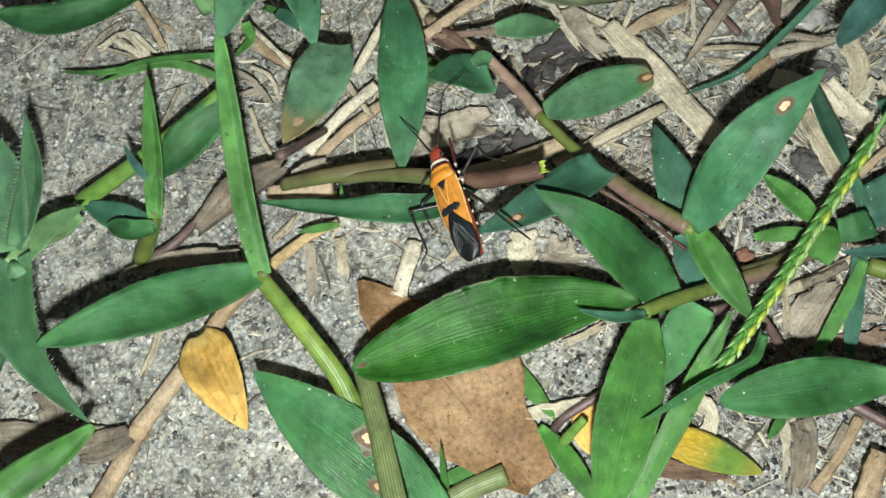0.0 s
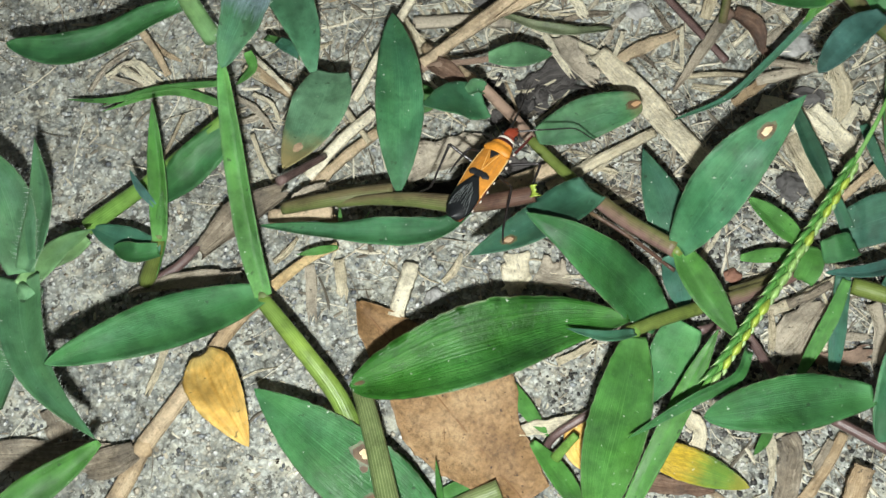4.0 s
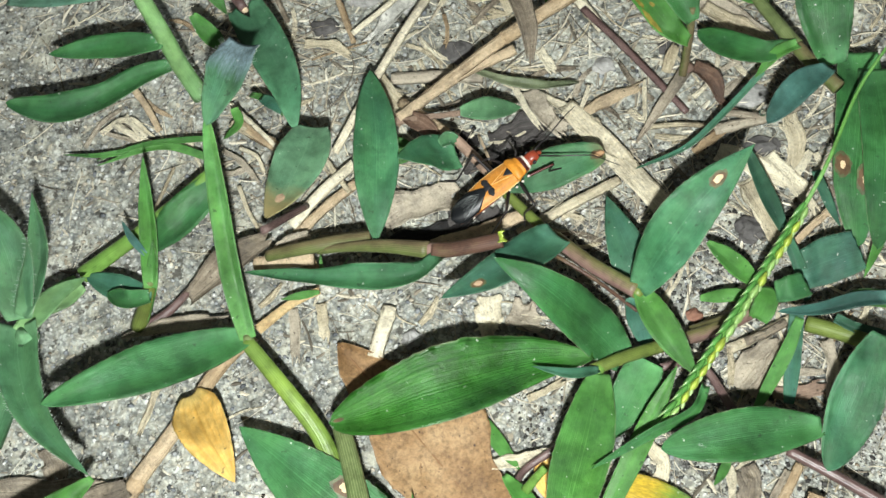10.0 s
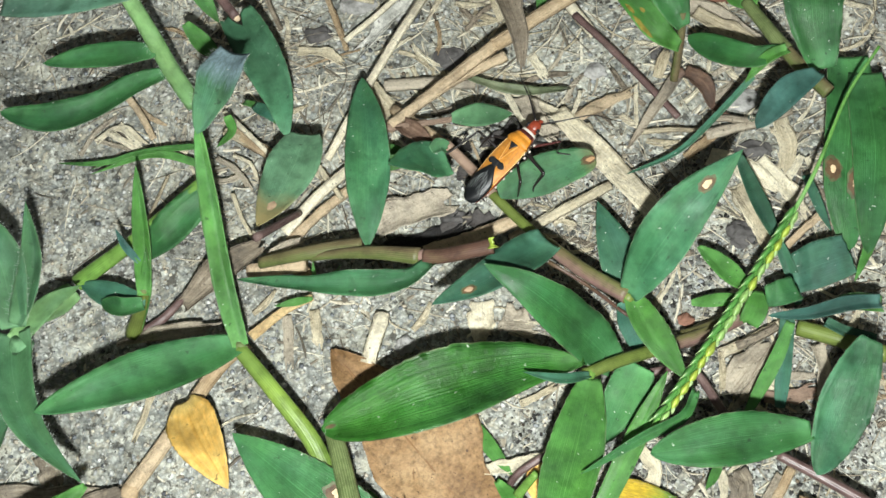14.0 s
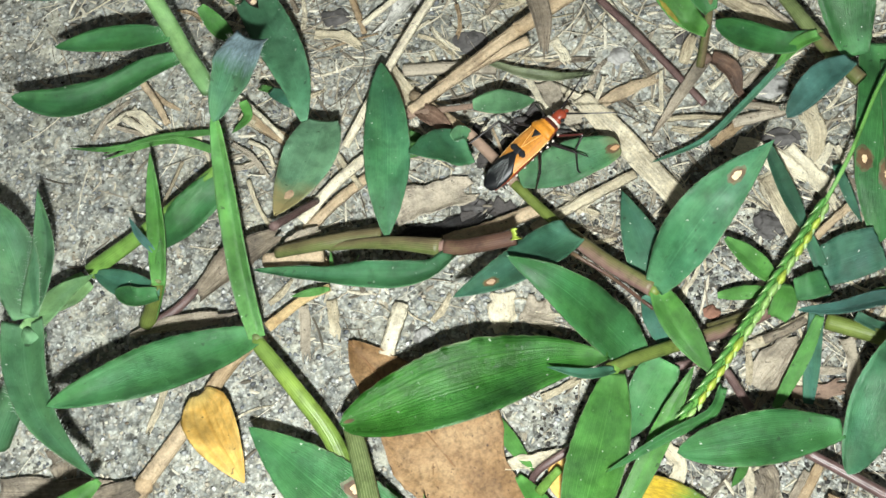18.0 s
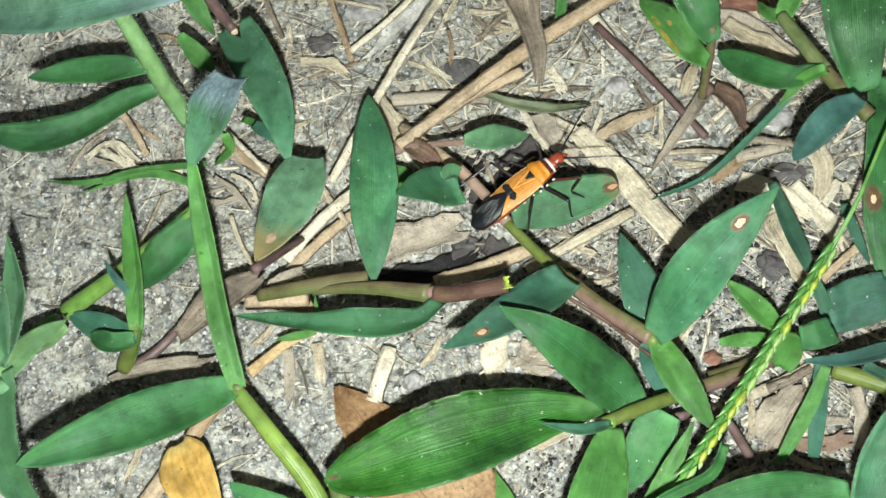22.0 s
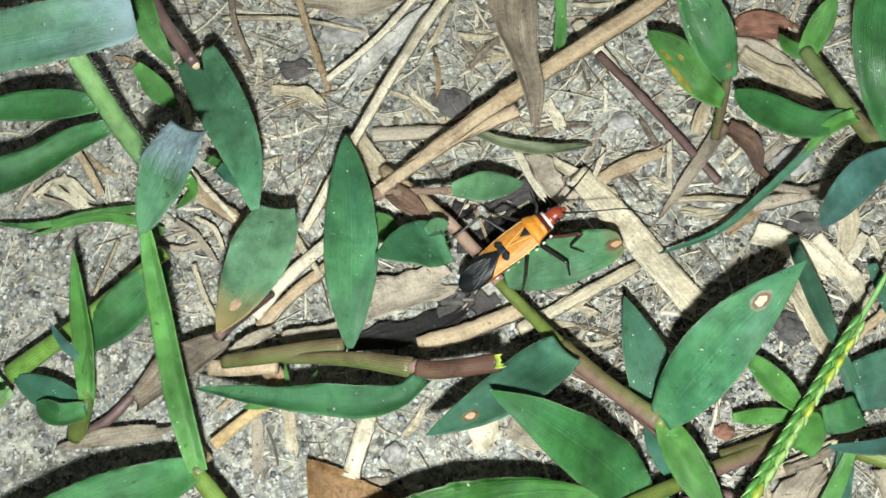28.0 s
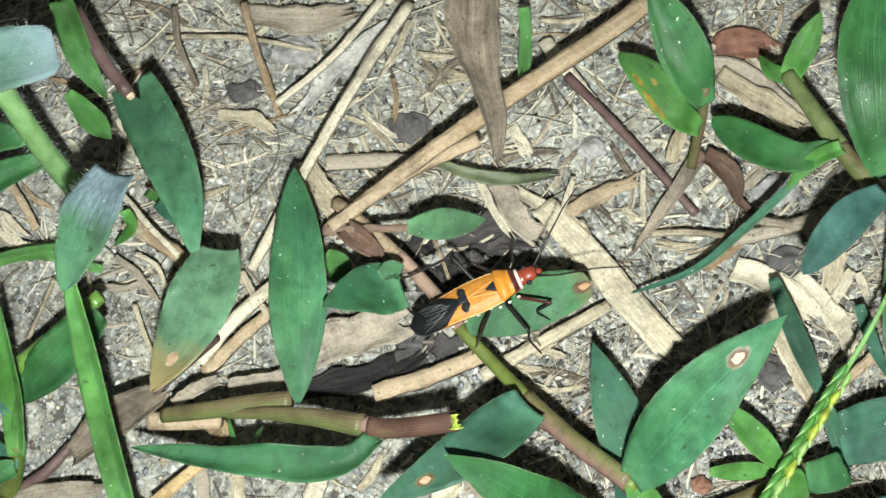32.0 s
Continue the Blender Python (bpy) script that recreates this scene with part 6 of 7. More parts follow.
def scatter_bits(name, label, count, l0, l1, w0, w1, mat, seed, dense, box=(-72, 92, -62, 78), rise=1.2):
    """Broken bits of straw, thin strips with thickness and splintered ends, one object of stuff."""
    rnd = random.Random(seed)
    verts, faces, made = [], [], 0
    while made < count:
        x, y = rnd.uniform(box[0], box[1]), rnd.uniform(box[2], box[3])
        if rnd.random() > dense(x, y):
            continue
        made += 1
        length = l0 + (l1 - l0) * rnd.random() ** 2
        w = w0 + (w1 - w0) * rnd.random() ** 2
        lie = 3.0 * noise.noise(Vector((x * 0.05, y * 0.05, 4.0)))
        a, bend, tilt = lie + rnd.gauss(0, 0.9), rnd.gauss(0, 0.22), rnd.uniform(-0.1, 0.1)
        up, k = rnd.random() ** 2 * rise, len(verts)
        ends = (rnd.uniform(0.1, 1.0), rnd.uniform(0.1, 0.7))
        for i in range(5):
            s = (i / 4 - 0.5) * length
            aa = a + bend * (i / 4 - 0.5)
            cx, cy = x + s * math.cos(aa), y + s * math.sin(aa)
            z = ground_height(cx, cy) + 0.12 + up + tilt * s
            ww = 0.5 * w * (ends[0] if i == 0 else ends[1] if i == 4 else 1.0) * rnd.uniform(0.75, 1.15)
            nx, ny = -math.sin(aa) * ww, math.cos(aa) * ww
            verts.extend([((cx + nx) * MM, (cy + ny) * MM, z * MM), (cx * MM, cy * MM, (z + 0.25 * w + 0.04) * MM), ((cx - nx) * MM, (cy - ny) * MM, z * MM)])
        for i in range(4):
            b = k + 3 * i
            faces.extend([(b, b + 3, b + 4, b + 1), (b + 1, b + 4, b + 5, b + 2), (b + 2, b + 5, b + 3, b)])
        faces.extend([(k, k + 1, k + 2), (k + 12, k + 14, k + 13)])
    me = bpy.data.meshes.new(name)
    me.from_pydata(verts, [], faces)
    me.materials.append(mat)
    return tagged(new(name, me), label, "plant litter", kind="stuff")


def scattered_straws(count, seed):
    """Loose straws of middle size among the litter, each a thing of its own on one of a few shapes."""
    rnd = random.Random(seed)
    shapes = []
    for j in range(18):
        length, w = rnd.uniform(3.0, 10.0), rnd.uniform(0.35, 1.1)
        bow = rnd.uniform(-0.12, 0.12) * length
        pts = [(-length / 2, 0, 0), (-length / 6, bow, 0.25), (length / 6, bow * 0.9, 0.25), (length / 2, 0, 0)]
        mat = (STRAW, STRAW, HUSK, STRAW, STRAW, DRY)[j % 6 if j != 5 else 0]
        if j % 3:
            bm = blade_mesh(surface(pts, w, base=rnd.uniform(0.4, 0.9), tip=rnd.uniform(0.1, 0.6), cup=0.4, jag=0.25, twist=rnd.uniform(-40, 40), seed=j + 900), 12, 4, 0.16, 0.2, j)
        else:
            bm = tube_mesh(pts, w * 0.4, w * 0.28, sides=7, n=12, flat=0.7, jag=0.3)
        me = bpy.data.meshes.new("straw")
        bm.to_mesh(me)
        bm.free()
        me.polygons.foreach_set("use_smooth", [True] * len(me.polygons))
        me.materials.append(mat)
        shapes.append((me, {STRAW: "thin pale broken straw on the ground", DRY: "thin tan broken straw on the ground", HUSK: "grey-brown shred of dead grass on the ground"}[mat]))
    made = 0
    while made < count:
        x, y = rnd.uniform(-58, 70), rnd.uniform(-40, 62)
        if rnd.random() > littered(x, y):
            continue
        made += 1
        me, label = rnd.choice(shapes)
        lie = 3.0 * noise.noise(Vector((x * 0.05, y * 0.05, 4.0)))
        ob = tagged(new("straw", me), label, "dry grass", "dry stalks on the ground")
        ob.matrix_world = pose(x * MM, y * MM, (ground_height(x, y) + rnd.uniform(0.3, 0.9)) * MM, rnd.uniform(-8, 8), rnd.uniform(-4, 4), math.degrees(lie) + rnd.gauss(0, 50))


def littered(x, y):
    """Litter gathers among the plants, towards the far and right-hand side; the near left stays swept."""
    k = 0.5 + 0.5 * math.tanh((x * 0.7 + y * 0.8 - 8) / 22)
    return min(1.0, max(0.03, k * (0.75 + 0.9 * noise.noise(Vector((x * 0.06, y * 0.06, 9))))))


def swept(x, y):
    return 1.0 - 0.6 * littered(x, y)


scatter_grit("sand", "coarse grey and white sand grains on concrete", 20000, 0.12, 0.55, GRIT, 21, swept)
scatter_grit("soil_crumbs", "dark brown soil crumbs", 5000, 0.1, 0.4, CRUMB, 22, littered)
scatter_bits("straw_bits", "short broken bits of pale straw", 3200, 1.0, 6.5, 0.12, 0.6, FIBRE, 23, littered)
scatter_bits("straw_fibres", "fine pale dry grass fibres", 3200, 2.0, 11.0, 0.06, 0.24, FIBRE, 24, littered, rise=1.6)
scatter_bits("chaff", "tiny flakes of chaff on concrete", 2200, 0.4, 1.6, 0.15, 0.6, FIBRE, 25, swept, rise=0.2)
scatter_grit("gravelly_soil", "dark and pale gravelly soil between the grass stems", 6000, 0.14, 0.5, SOIL_GRIT, 27, lambda x, y: 0.5 + 0.6 * noise.noise(Vector((x * 0.09, y * 0.09, 2.0))), box=(14, 62, -32, 24))
scattered_straws(240, 26)


# ---- the bug ----
ORANGE = plain_material("bug_orange", (0.5, 0.2, 0.024), 0.45, 0.28, 0.22, 1800.0, 0.35)
ORANGE_WING = plain_material("bug_wing_orange", (0.45, 0.185, 0.028), 0.45, 0.28, 0.25, 1500.0, 0.4)
ORANGE_DARK = plain_material("bug_vein_ochre", (0.32, 0.14, 0.035), 0.5, 0.4)
BLACK = plain_material("bug_black", (0.012, 0.013, 0.015), 0.5, 0.35, 0.3, 1500.0, 0.3)
MEMBRANE = plain_material("bug_wing_membrane", (0.008, 0.009, 0.01), 0.36, 0.2, 0.4, 900.0, 0.5)
ORANGE_PALE = plain_material("bug_seam_pale_orange", (0.62, 0.34, 0.1), 0.5, 0.4)
RED = plain_material("bug_red", (0.24, 0.04, 0.018), 0.36, 0.55, 0.25, 1000.0, 0.2)
VEIN = plain_material("bug_vein_grey", (0.15, 0.165, 0.16), 0.35, 0.6)
CREAM = plain_material("bug_cream", (0.6, 0.4, 0.16), 0.5, 0.4)
WHITE = plain_material("bug_white", (0.58, 0.53, 0.46), 0.5, 0.4, 0.1)
MAROON = plain_material("bug_leg_maroon", (0.06, 0.013, 0.011), 0.4, 0.35)
LEG = plain_material("bug_leg_black", (0.015, 0.012, 0.012), 0.3, 0.55)


def shell(profile, n=28, m=18, x0=0.0, x1=1.0, a0=0.0, a1=2 * math.pi, lift=0.0):
    """A skin about the body's axis. profile(x) gives half width, upper and lower height and centre height, in mm."""
    bm = bmesh.new()
    closed = a1 - a0 > 6.2
    rows = []
    for i in range(n + 1):
        x = x0 + (x1 - x0) * i / n
        w, hu, hl, cz = profile(x)
        row = []
        for j in range(m if closed else m + 1):
            a = a0 + (a1 - a0) * j / m
            s = math.sin(a)
            z = cz + (hu if s > 0 else hl) * s
            row.append(bm.verts.new(Vector((x, (w + lift) * math.cos(a), z + lift * s)) * MM))
        rows.append(row)
    k = len(rows[0])
    for i in range(n):
        for j in range(k if closed else k - 1):
            q = (j + 1) % k
            bm.faces.new((rows[i][j], rows[i + 1][j], rows[i + 1][q], rows[i][q]))
    if closed:
        bm.faces.new(rows[0])
        bm.faces.new(rows[-1][::-1])
    bmesh.ops.recalc_face_normals(bm, faces=bm.faces)
    return bm


def body_profile(x):
    """The abdomen, from the tail at -7.6 to the neck at 3.4."""
    u = (x + 7.6) / 11.0
    w = 1.56 * max(0.0, math.sin(math.pi * min(1, 0.08 + u * 0.82))) ** 0.5
    return w, 0.55, 1.25 * max(0.05, math.sin(math.pi * min(1, 0.1 + 0.8 * u))) ** 0.5, -0.55 - 0.06 * max(0.0, -x - 2.0) ** 1.5


def wing_patch(outline, z0, n=16, m=10, thick=0.1, rise=None):
    """A curved plate over the back: outline(u) gives x and the y range, in mm."""
    bm = bmesh.new()
    sheets = []
    for s in (1, -1):
        rows = []
        for i in range(n + 1):
            x, ya, yb = outline(i / n)
            row = []
            for j in range(m + 1):
                y = ya + (yb - ya) * j / m
                z = z0 + back_height(x, y) + 0.5 * s * thick + (rise(x) if rise else 0.0)
                row.append(bm.verts.new(Vector((x, y, z)) * MM))
            rows.append(row)
        sheets.append(rows)
    a, b = sheets
    for i in range(n):
        for j in range(m):
            bm.faces.new((a[i][j], a[i + 1][j], a[i + 1][j + 1], a[i][j + 1]))
            bm.faces.new((b[i][j], b[i][j + 1], b[i + 1][j + 1], b[i + 1][j]))
        bm.faces.new((a[i][0], b[i][0], b[i + 1][0], a[i + 1][0]))
        bm.faces.new((a[i][m], a[i + 1][m], b[i + 1][m], b[i][m]))
    for j in range(m):
        bm.faces.new((a[0][j], a[0][j + 1], b[0][j + 1], b[0][j]))
        bm.faces.new((a[n][j], b[n][j], b[n][j + 1], a[n][j + 1]))
    bmesh.ops.recalc_face_normals(bm, faces=bm.faces)
    return bm


def back_height(x, y):
    w = max(back_half(x), 0.4)
    v = min(1.0, abs(y) / w)
    drop_back = 0.07 * max(0.0, -x - 2.0) ** 1.5 + 0.1 * max(0.0, x - 3.4)
    return 0.75 * (1 - 0.75 * v ** 2.4) - drop_back + 0.06 * (1 - v)


def back_half(x):
    """Half width at x of the folded wings and, before them, of the shield with its shoulders."""
    if x > 4.2:
        return 1.12 - 0.2 * (x - 4.2)
    if x > 2.2:
        return 1.86 - 0.74 * ((x - 2.2) / 2.0) ** 1.2
    if x > -4.6:
        return 1.68 + 0.2 * math.sin(math.pi * min(1.0, 0.1 + 1.05 * (2.2 - x) / 6.8))
    u = min(1.0, (-4.6 - x) / 3.6)
    return 1.68 * (1 - u ** 3.0) ** 0.5


def build_bug():
    bug = thing("cotton_bug", "orange and black winged bug with a red head on grass", "insect")
    part("abdomen", shell(body_profile, x0=-7.4, x1=3.2), RED, bug, "dark red abdomen with white side spots")
    for s in (1, -1):
        part("wing", wing_patch(lambda u: (2.3 - 7.4 * u, s * 0.02, s * back_half(2.3 - 7.4 * u)), 0.0, 24, 12), ORANGE_WING, bug, "leathery orange forewing")
        p = [(2.1 - 0.9 * j, s * (back_half(2.1 - 0.9 * j) - 0.03), 0.02 + back_height(2.1 - 0.9 * j, back_half(2.1 - 0.9 * j))) for j in range(8)]
        part("wing_edge", tube_mesh(p, 0.1, 0.07, sides=6, n=20), CREAM, bug, "pale rim of the forewing")
        part("wing_bar", lump_mesh((-1.7, s * 0.66, 0.1 + back_height(-1.7, 0.8)), 0.46, 0.68, 0.13, 5 + s, 0.16, 14 * s, 3), BLACK, bug, "black bar across the forewing")
        for k in range(6):
            x = 2.0 - 1.5 * k
            w, hu, hl, cz = body_profile(x)
            part("side_spot", lump_mesh((x, s * (w + 0.02), cz - 0.5), 0.24, 0.1, 0.18, k, 0.1, 0, 1), WHITE, bug, "white spot on the flank")
    part("wing_bar", wing_patch(lambda u: (-1.3 - 1.75 * u, -0.3 - 0.15 * u, 0.3 + 0.15 * u), 0.13, 8, 6), BLACK, bug, "black patch where the wings cross")
    tail = lambda u: (-2.3 - 5.9 * u, -back_half(-2.3 - 5.9 * u) * min(1, 0.2 + 2.2 * u), back_half(-2.3 - 5.9 * u) * min(1, 0.2 + 2.2 * u))
    membrane = part("wing_membrane", wing_patch(tail, 0.16, 26, 14), MEMBRANE, bug, "black wing membrane with fine veins")
    for k in range(9):
        y = -1.2 + 0.3 * k
        x = -3.3 - 0.8 * abs(y)
        p = [(x - 0.68 * j, y * (0.6 + 0.12 * j) + 0.06 * math.sin(1.7 * j + 2.1 * k), 0.22 + back_height(x - 0.68 * j, y * (0.6 + 0.12 * j))) for j in range(5)]
        part("wing_vein", tube_mesh(p, 0.03, 0.018, sides=5, n=12), VEIN, membrane, "raised grey vein")
    part("scutellum", wing_patch(lambda u: (1.98 - 1.2 * u, -0.64 * (1 - u), 0.64 * (1 - u)), 0.1, 8, 6, 0.12), BLACK, bug, "black triangular plate between the wings")

    def thorax(x):
        u = max(0.0, (x - 2.1) / 2.3)
        return 1.6 - 0.52 * u ** 1.3, 0.5 - 0.2 * u, 1.3, 0.0
    part("thorax", shell(thorax, 10, 24, 2.0, 4.3), RED, bug, "dark red thorax under the shield")
    half = lambda x: back_half(x) * (1 - 0.14 * max(0.0, (2.35 - x) / 0.4) ** 2)
    swell = lambda x: 0.26 * math.sin(math.pi * min(1.0, max(0.0, (x - 1.95) / 1.35))) ** 0.8 if x < 3.3 else 0.1 * math.sin(math.pi * min(1.0, (x - 3.3) / 0.9))
    part("pronotum", wing_patch(lambda u: (4.2 - 2.25 * u, -half(4.2 - 2.25 * u), half(4.2 - 2.25 * u)), 0.1, 22, 18, 0.16, swell), ORANGE, bug, "orange shield with rounded shoulders")
    part("pronotum_band", wing_patch(lambda u: (4.3 - 0.6 * u, -half(4.3 - 0.6 * u) - 0.02, half(4.3 - 0.6 * u) + 0.02), 0.13, 6, 14, 0.16, swell), MAROON, bug, "dark red-brown front edge of the shield")
    for s in (1, -1):
        for k in range(2):
            p = [(1.4 - 1.1 * j, s * (0.75 + 0.45 * k + 0.06 * j), 0.05 + back_height(1.4 - 1.1 * j, s * (0.75 + 0.45 * k + 0.06 * j))) for j in range(4)]
            part("wing_vein", tube_mesh(p, 0.04, 0.03, sides=5, n=8), ORANGE_DARK, bug, "raised orange vein")
        p = [(1.9 - 0.62 * j, s * (0.72 - 0.14 * j), 0.07 + back_height(1.9 - 0.62 * j, s * (0.72 - 0.14 * j))) for j in range(6)]
        part("wing_vein", tube_mesh(p, 0.06, 0.05, sides=5, n=10), ORANGE_PALE, bug, "pale seam of the wing")
    part("collar", shell(lambda x: (1.17 - 0.1 * (x - 4.2), 0.98, 1.1, -0.02), 4, 24, 4.26, 4.58), WHITE, bug, "white collar behind the head")
    part("neck", shell(lambda x: (0.86, 0.62, 0.8, 0.0), 3, 18, 4.5, 5.1), RED, bug, "dark red neck")
    for k in range(3):
        for s in (1, -1):
            part("side_spot", lump_mesh((3.7 - 1.1 * k, s * (1.55 + 0.12 * k), -0.8), 0.22, 0.16, 0.2, k, 0.1, 0, 2), WHITE, bug, "white spot beside a leg")
    head = part("head", lump_mesh((5.55, 0, 0.0), 1.05, 0.86, 0.74, 2, 0.06, 0, 3), RED, bug, "glossy dark red head")
    part("snout", lump_mesh((6.45, 0, -0.3), 0.62, 0.44, 0.42, 3, 0.06, 0, 2), RED, head)
    for s in (1, -1):
        part("eye", lump_mesh((5.35, s * 0.88, 0.12), 0.32, 0.27, 0.3, 4, 0.0, 0, 2), BLACK, head, "black bead eye")
        part("antenna_base", lump_mesh((6.15, s * 0.5, 0.1), 0.28, 0.2, 0.2, 6, 0.05, 20 * s, 2), RED, head)
    return bug


def limb(bug, name, root, pts, r, mat, label, foot=True):
    """A jointed limb from its root, pts in the bug's space relative to root."""
    up = part(name, tube_mesh([(0, 0, 0), tuple(c * 0.5 for c in pts[0]), pts[0]], r, r * 0.7, sides=7, n=8), mat, bug, label)
    up.location = Vector(root) * MM
    knee = Vector(pts[0])
    low = [Vector(q) - knee for q in pts]
    run = [low[0], low[0].lerp(low[1], 0.5), low[1].lerp(low[0], 0.12)]
    if len(low) > 2:
        run += [low[1].lerp(low[2], 0.12), low[1].lerp(low[2], 0.55), low[2]]
    shin = part("shin", tube_mesh(run, r * 0.72, r * 0.4, sides=6, n=18), LEG, up)
    shin.location = knee * MM
    return up, shin


bug = build_bug()
LEGS = {
    "front_right": ((3.5, -1.4, -1.0), [(2.86, -2.64, 0.33), (1.48, -2.98, -1.73), (2.66, -4.43, -2.07)], MAROON),
    "middle_right": ((2.2, -1.6, -1.1), [(1.42, -3.55, 1.18), (1.77, -4.73, -1.77), (3.01, -6.15, -2.45)], LEG),
    "hind_right": ((0.2, -1.6, -1.0), [(-1.64, -3.51, 1.64), (-5.45, -5.03, -2.17), (-7.19, -5.25, -3.32)], LEG),
    "front_left": ((3.5, 1.4, -1.0), [(1.0, 0.9, 0.5), (1.5, 3.2, -1.1), (1.7, 4.4, -2.0)], LEG),
    "middle_left": ((2.6, 1.7, -1.2), [(-1.9, 1.5, 2.5), (-3.1, 2.9, 0.3), (-3.6, 3.5, -1.0)], LEG),
    "hind_left": ((0.2, 1.6, -0.9), [(-1.64, 3.51, 1.64), (-6.73, 5.03, -0.91), (-7.74, 6.87, -1.58)], LEG),
}
legs = {k: limb(bug, "leg", root, pts, 0.2 if mat is MAROON else 0.25, mat, "thin black jointed leg" if mat is LEG else "thin leg with a red upper joint") for k, (root, pts, mat) in LEGS.items()}
feelers = {
    "left": limb(bug, "antenna", (6.35, 0.52, 0.15), [(3.1, 1.9, -0.2), (5.6, 4.0, -1.1), (7.4, 5.4, -2.1)], 0.15, LEG, "thin black antenna"),
    "right": limb(bug, "antenna", (6.35, -0.52, 0.15), [(2.1, -1.7, 0.1), (5.9, -3.9, -0.8), (8.6, -5.8, -4.6)], 0.15, LEG, "thin black antenna"),
}

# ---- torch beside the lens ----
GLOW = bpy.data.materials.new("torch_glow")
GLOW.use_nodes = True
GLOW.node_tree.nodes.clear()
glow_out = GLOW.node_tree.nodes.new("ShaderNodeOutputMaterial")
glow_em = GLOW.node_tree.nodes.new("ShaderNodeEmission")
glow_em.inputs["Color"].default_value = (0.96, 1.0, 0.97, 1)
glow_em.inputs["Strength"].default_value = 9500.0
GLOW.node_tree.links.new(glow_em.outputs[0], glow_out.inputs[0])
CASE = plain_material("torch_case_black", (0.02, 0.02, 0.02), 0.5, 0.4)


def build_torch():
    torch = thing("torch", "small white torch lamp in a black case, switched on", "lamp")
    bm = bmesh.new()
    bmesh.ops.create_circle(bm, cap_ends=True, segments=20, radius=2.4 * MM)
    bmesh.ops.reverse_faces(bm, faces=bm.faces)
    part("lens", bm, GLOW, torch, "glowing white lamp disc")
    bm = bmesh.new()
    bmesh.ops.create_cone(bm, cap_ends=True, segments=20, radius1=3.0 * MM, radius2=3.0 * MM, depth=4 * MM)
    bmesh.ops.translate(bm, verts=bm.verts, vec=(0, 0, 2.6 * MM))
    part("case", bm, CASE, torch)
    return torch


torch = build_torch()

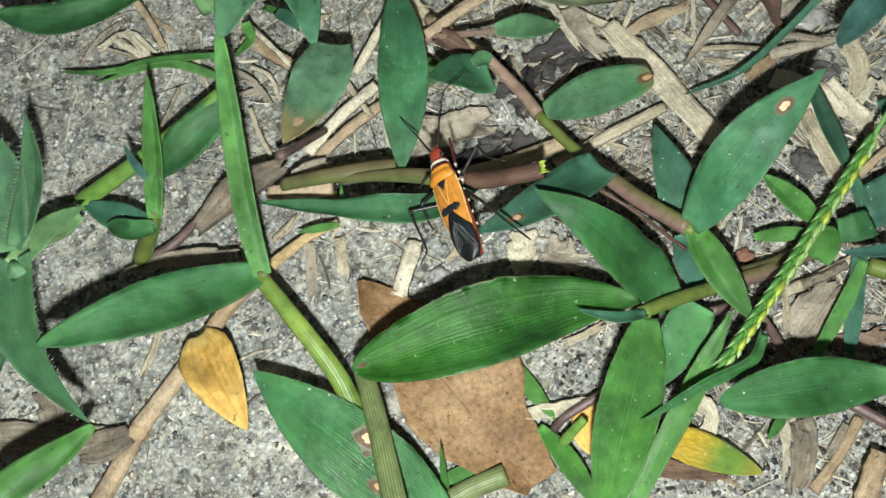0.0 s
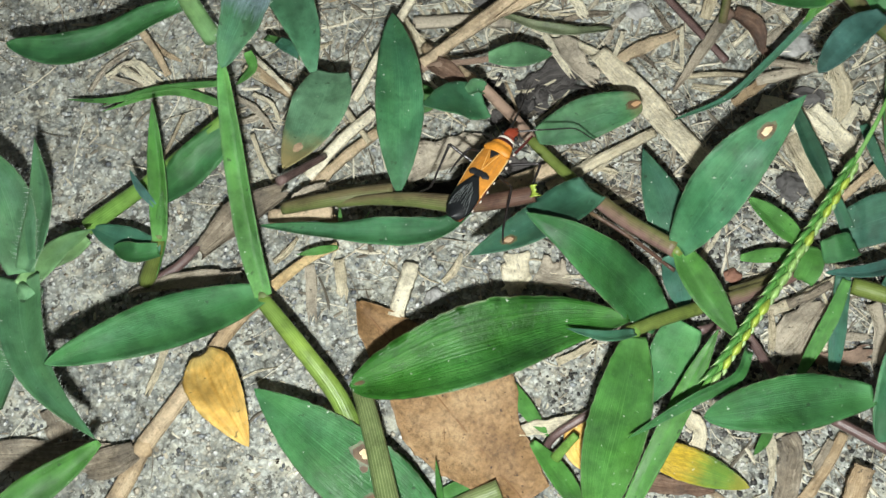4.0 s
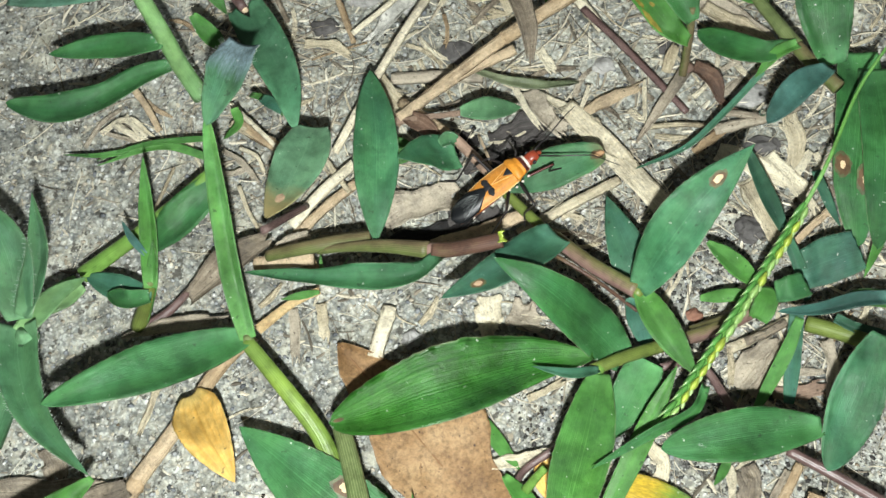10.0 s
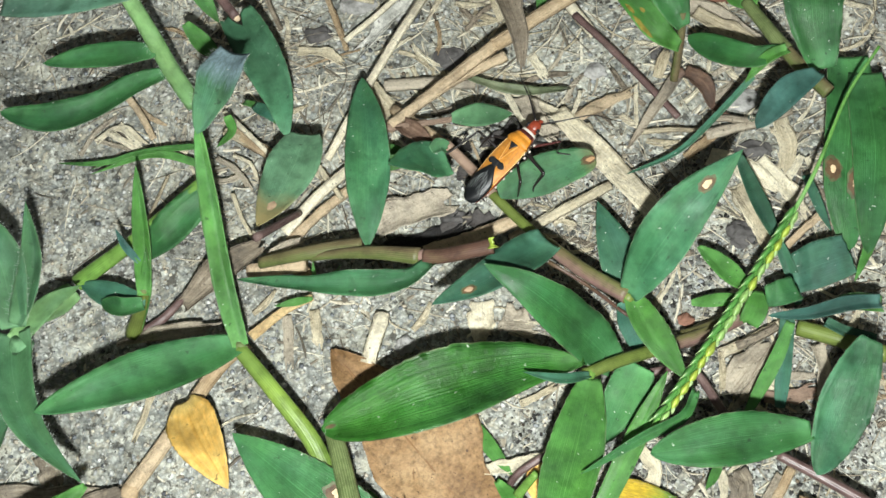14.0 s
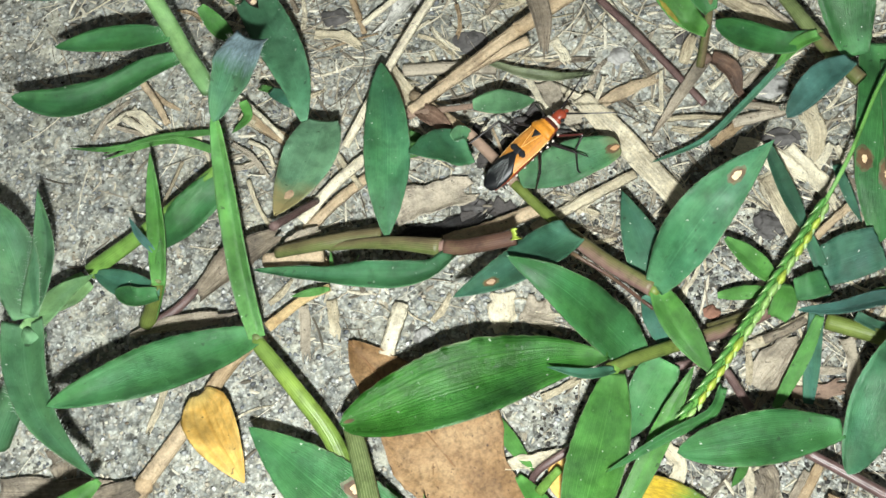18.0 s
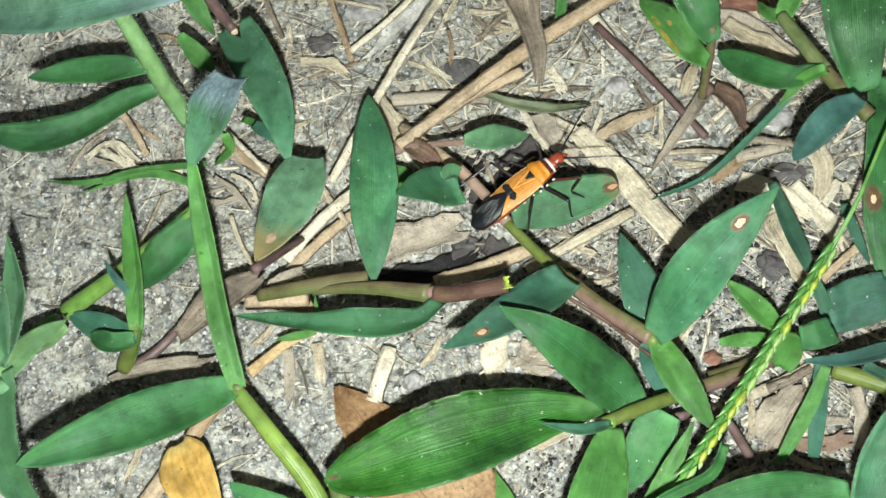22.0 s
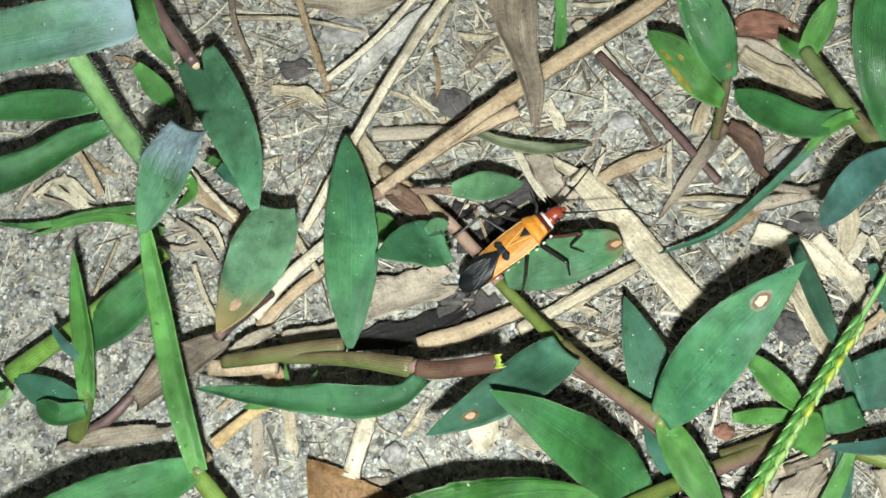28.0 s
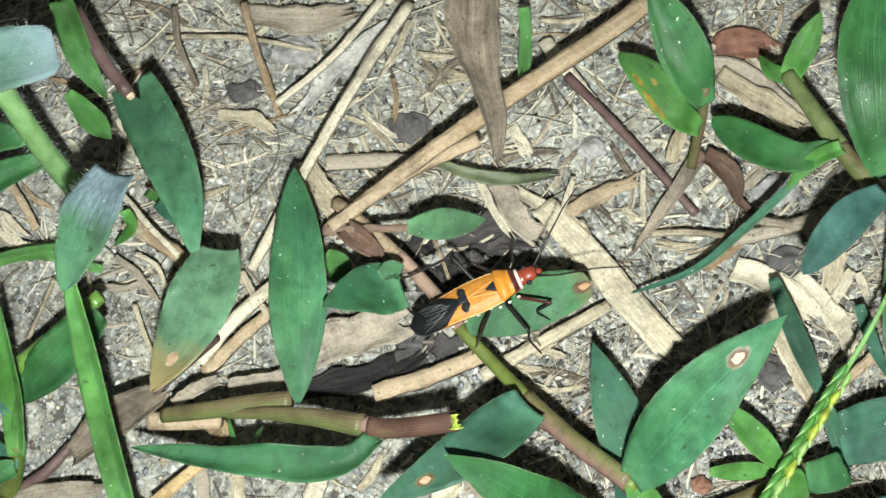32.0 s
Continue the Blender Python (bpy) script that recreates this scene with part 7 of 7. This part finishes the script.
# ---- what moves ----
# seconds, place in mm, roll, pitch, heading in degrees
BUG_ROWS = [
    (0.0, 2.5, -0.9, 21.0, -36, -5, 107),
    (0.5, 2.8, -0.5, 20.9, -30, -8, 99),
    (1.0, 3.3, 1.0, 20.8, -24, -11, 79),
    (1.5, 4.2, 2.3, 20.7, -19, -14, 70),
    (2.0, 5.1, 3.7, 20.6, -14, -17, 65),
    (2.5, 5.6, 4.1, 20.4, -12, -17, 62),
    (3.0, 5.7, 4.7, 20.2, -11, -16, 60),
    (3.5, 6.5, 5.6, 19.9, -9, -14, 57),
    (5.5, 9.8, 8.7, 18.3, -3, -3, 61),
    (6.0, 10.5, 10.0, 17.8, -3, -2, 57),
    (6.5, 11.4, 10.9, 17.0, -3, -1, 54),
    (7.0, 11.6, 11.6, 16.3, -3, 0, 53),
    (7.5, 11.8, 11.9, 15.7, -2, 1, 53),
    (8.0, 12.1, 12.4, 15.0, -2, 2, 40),
    (8.5, 12.2, 12.5, 14.7, -2, 3, 43),
    (9.0, 12.3, 12.5, 14.3, -2, 4, 43),
    (9.5, 12.4, 12.5, 13.9, -3, 4, 39),
    (10.0, 12.7, 13.4, 13.6, -4, 5, 36),
    (10.5, 13.0, 14.0, 13.5, -4, 5, 33),
    (11.0, 13.6, 15.0, 13.4, -5, 6, 32),
    (11.5, 14.0, 15.7, 13.4, -6, 6, 30),
    (12.0, 14.2, 16.2, 13.3, -6, 6, 37),
    (12.5, 14.5, 16.9, 13.3, -7, 7, 39),
    (13.0, 14.8, 17.3, 13.3, -8, 7, 40),
    (13.5, 15.0, 17.9, 13.3, -8, 7, 43),
    (15.5, 15.0, 18.4, 13.3, -10, 7, 45),
    (16.0, 15.0, 18.4, 13.3, -10, 7, 44),
    (16.5, 15.0, 18.4, 13.3, -10, 7, 44),
    (17.0, 15.0, 18.4, 13.3, -10, 7, 43),
    (17.5, 15.1, 18.2, 13.3, -11, 7, 42),
    (18.0, 15.0, 18.2, 13.3, -11, 7, 41),
    (18.5, 15.0, 18.1, 13.3, -11, 7, 39),
    (19.0, 15.0, 18.0, 13.3, -12, 7, 39),
    (19.5, 14.9, 18.0, 13.3, -12, 7, 39),
    (20.0, 15.0, 17.9, 13.3, -12, 7, 35),
    (20.5, 15.0, 17.8, 13.3, -12, 7, 34),
    (21.0, 15.0, 17.9, 13.3, -12, 7, 34),
    (21.5, 14.9, 17.8, 13.3, -12, 7, 36),
    (22.0, 14.9, 17.8, 13.3, -12, 7, 35),
    (22.5, 14.9, 17.7, 13.3, -11, 7, 34),
    (23.0, 14.9, 17.7, 13.3, -11, 7, 34),
    (23.5, 14.9, 17.7, 13.3, -11, 7, 34),
    (24.0, 14.9, 17.6, 13.3, -11, 7, 34),
    (24.5, 14.9, 17.6, 13.3, -11, 7, 34),
    (25.0, 14.9, 17.6, 13.3, -11, 7, 34),
    (25.5, 14.9, 17.6, 13.3, -11, 7, 33),
    (27.5, 14.9, 17.8, 13.3, -10, 7, 35),
    (28.0, 14.9, 17.8, 13.3, -10, 7, 35),
    (28.5, 14.9, 17.7, 13.3, -10, 7, 35),
    (29.0, 14.9, 17.8, 13.3, -10, 7, 35),
    (29.5, 14.9, 17.7, 13.3, -10, 7, 35),
    (30.0, 15.2, 17.8, 13.3, -9, 7, 31),
    (30.5, 15.4, 17.5, 13.3, -9, 7, 27),
    (31.0, 15.4, 17.1, 13.3, -9, 7, 24),
    (31.5, 15.6, 16.9, 13.3, -8, 7, 21),
    (32.0, 15.3, 16.9, 13.3, -8, 7, 21),
]


def motions():
    """The bug climbs from the stolon onto the leaf and feels about; the torch goes with the lens."""
    walk(bug, [(t, pose(x / 1000, y / 1000, z / 1000, 0, 0, yaw) @ pose(0, 0, 0, 0, -pitch, 0) @ pose(0, 0, 0, roll, 0, 0)) for t, x, y, z, roll, pitch, yaw in BUG_ROWS])
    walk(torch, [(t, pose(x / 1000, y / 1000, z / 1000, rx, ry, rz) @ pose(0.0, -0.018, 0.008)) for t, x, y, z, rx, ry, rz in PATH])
    for name, rows in LEG_ROWS.items():
        root = Vector(LEGS[name][0]) * MM
        knee = legs[name][1].location.copy()
        walk(legs[name][0], [(t, pose(root.x, root.y, root.z, *turn)) for t, *turn in ((r[0], *r[1:4]) for r in rows)])
        walk(legs[name][1], [(t, pose(knee.x, knee.y, knee.z, *turn)) for t, *turn in ((r[0], *r[4:7]) for r in rows)])
    for name, rows in FEELER_ROWS.items():
        root = feelers[name][0].location.copy()
        walk(feelers[name][0], [(t, pose(root.x, root.y, root.z, 0, lift, turn)) for t, lift, turn in rows])


# seconds, turns of the leg about its root, turns of the shin about the knee
LEG_ROWS = {
    "hind_left": [(0, 29, -13, -51, 9, -3, 49), (3, 33, -18, -68, -9, -4, 49), (4.5, 17, -33, -32, -20, 38, 38), (6, 1, -49, 4, -31, 79, 27), (7, 27, -64, 11, 27, 55, 2), (7.8, 29, -45, 1, 0, 13, 26), (8.5, 31, -27, -9, -27, -29, 51), (12, -7, 11, -23, 20, -7, 32), (18, -4, 11, -10, 11, 4, 17), (24, -2, 0, -3, 13, 16, 21), (32, -2, 0, -3, 13, 16, 21)],
    "hind_right": [(0, 13, 20, -34, 43, 36, 83), (0.5, 10, 13, -27, 47, 31, 77), (1.5, 5, 2, -10, 57, 19, 67), (2.5, 6, 1, -9, 74, 14, 71), (6, -27, 16, -28, 81, 4, 75), (7, -3, 10, -30, 96, 20, 80), (8.5, -3, 4, -24, 74, -9, 70), (12, -6, 3, -5, 50, -53, 44), (18, -3, 0, -9, 52, -40, 40), (24, -12, 4, -3, 55, -53, 37), (32, -12, 4, -3, 55, -53, 37)],
    "middle_right": [(0, -2, 39, 1, 17, 77, 20), (3, 0, 34, 2, 21, 75, 14), (6, 7, -10, -8, 33, 37, 21), (7, 9, -4, -20, 25, 33, -10), (8.5, 5, 4, -21, 19, 19, -31), (12, 6, 20, -44, 2, 33, -24), (18, 8, 12, -4, 1, 10, -14), (24, 11, 6, -6, 10, 7, -12), (32, 11, 6, -6, 10, 7, -12)],
    "front_right": [(0, 23, -9, 38, 5, 11, -54), (3, 26, -11, 36, 8, 7, -50), (7, 1, -32, 22, 6, -14, -12), (8.5, 14, -21, 30, 15, -6, -7), (12, 16, -16, 11, 14, -6, -7), (18, -13, 1, -12, -5, 23, 1), (24, 6, -8, 6, 20, 24, -1), (32, 6, -8, 6, 20, 24, -1)],
    "front_left": [(0, 0, 0, 0, 0, 0, 0), (2, 0, 0, 12, 0, 0, 0), (4, 0, 0, -8, 0, 0, 0), (6, 0, 0, 5, 0, 0, 0), (10, 0, 0, 0, 0, 0, 0), (32, 0, 0, 0, 0, 0, 0)],
    "middle_left": [(0, 0, 0, 0, 0, 0, 0), (2, 0, 0, -10, 0, 0, 0), (4, 0, 0, 10, 0, 0, 0), (6, 0, 0, 0, 0, 0, 0), (32, 0, 0, 0, 0, 0, 0)],
}
FEELER_ROWS = {
    "left": [(0, 0, -10), (1, 0, 10), (2, 0, -25), (3, 0, -20), (6, -5, -32), (8, 0, -36), (9, 0, -26), (10, 0, -20), (11, -5, 5), (13, 0, 26), (16, 0, 18), (18, 0, -15), (19, 0, -20), (20, 0, 0), (21, 0, 14), (23, 0, -24), (24, 0, 0), (25, 0, 10), (28, 0, -17), (29, 0, -10), (31, -20, 10), (32, -30, 0)],
    "right": [(0, 0, 10), (2, 0, -30), (3, 0, -40), (4.5, 0, -10), (6, -5, -10), (7, 0, 4), (9, 0, -6), (11, -5, -5), (13, 0, -10), (16, 0, 15), (17, 0, 8), (18, 0, -12), (19, 0, -3), (21, 0, 0), (23, 0, -8), (24, 0, 0), (28, 0, 0), (31, -10, 8), (32, -30, 10)],
}
motions()
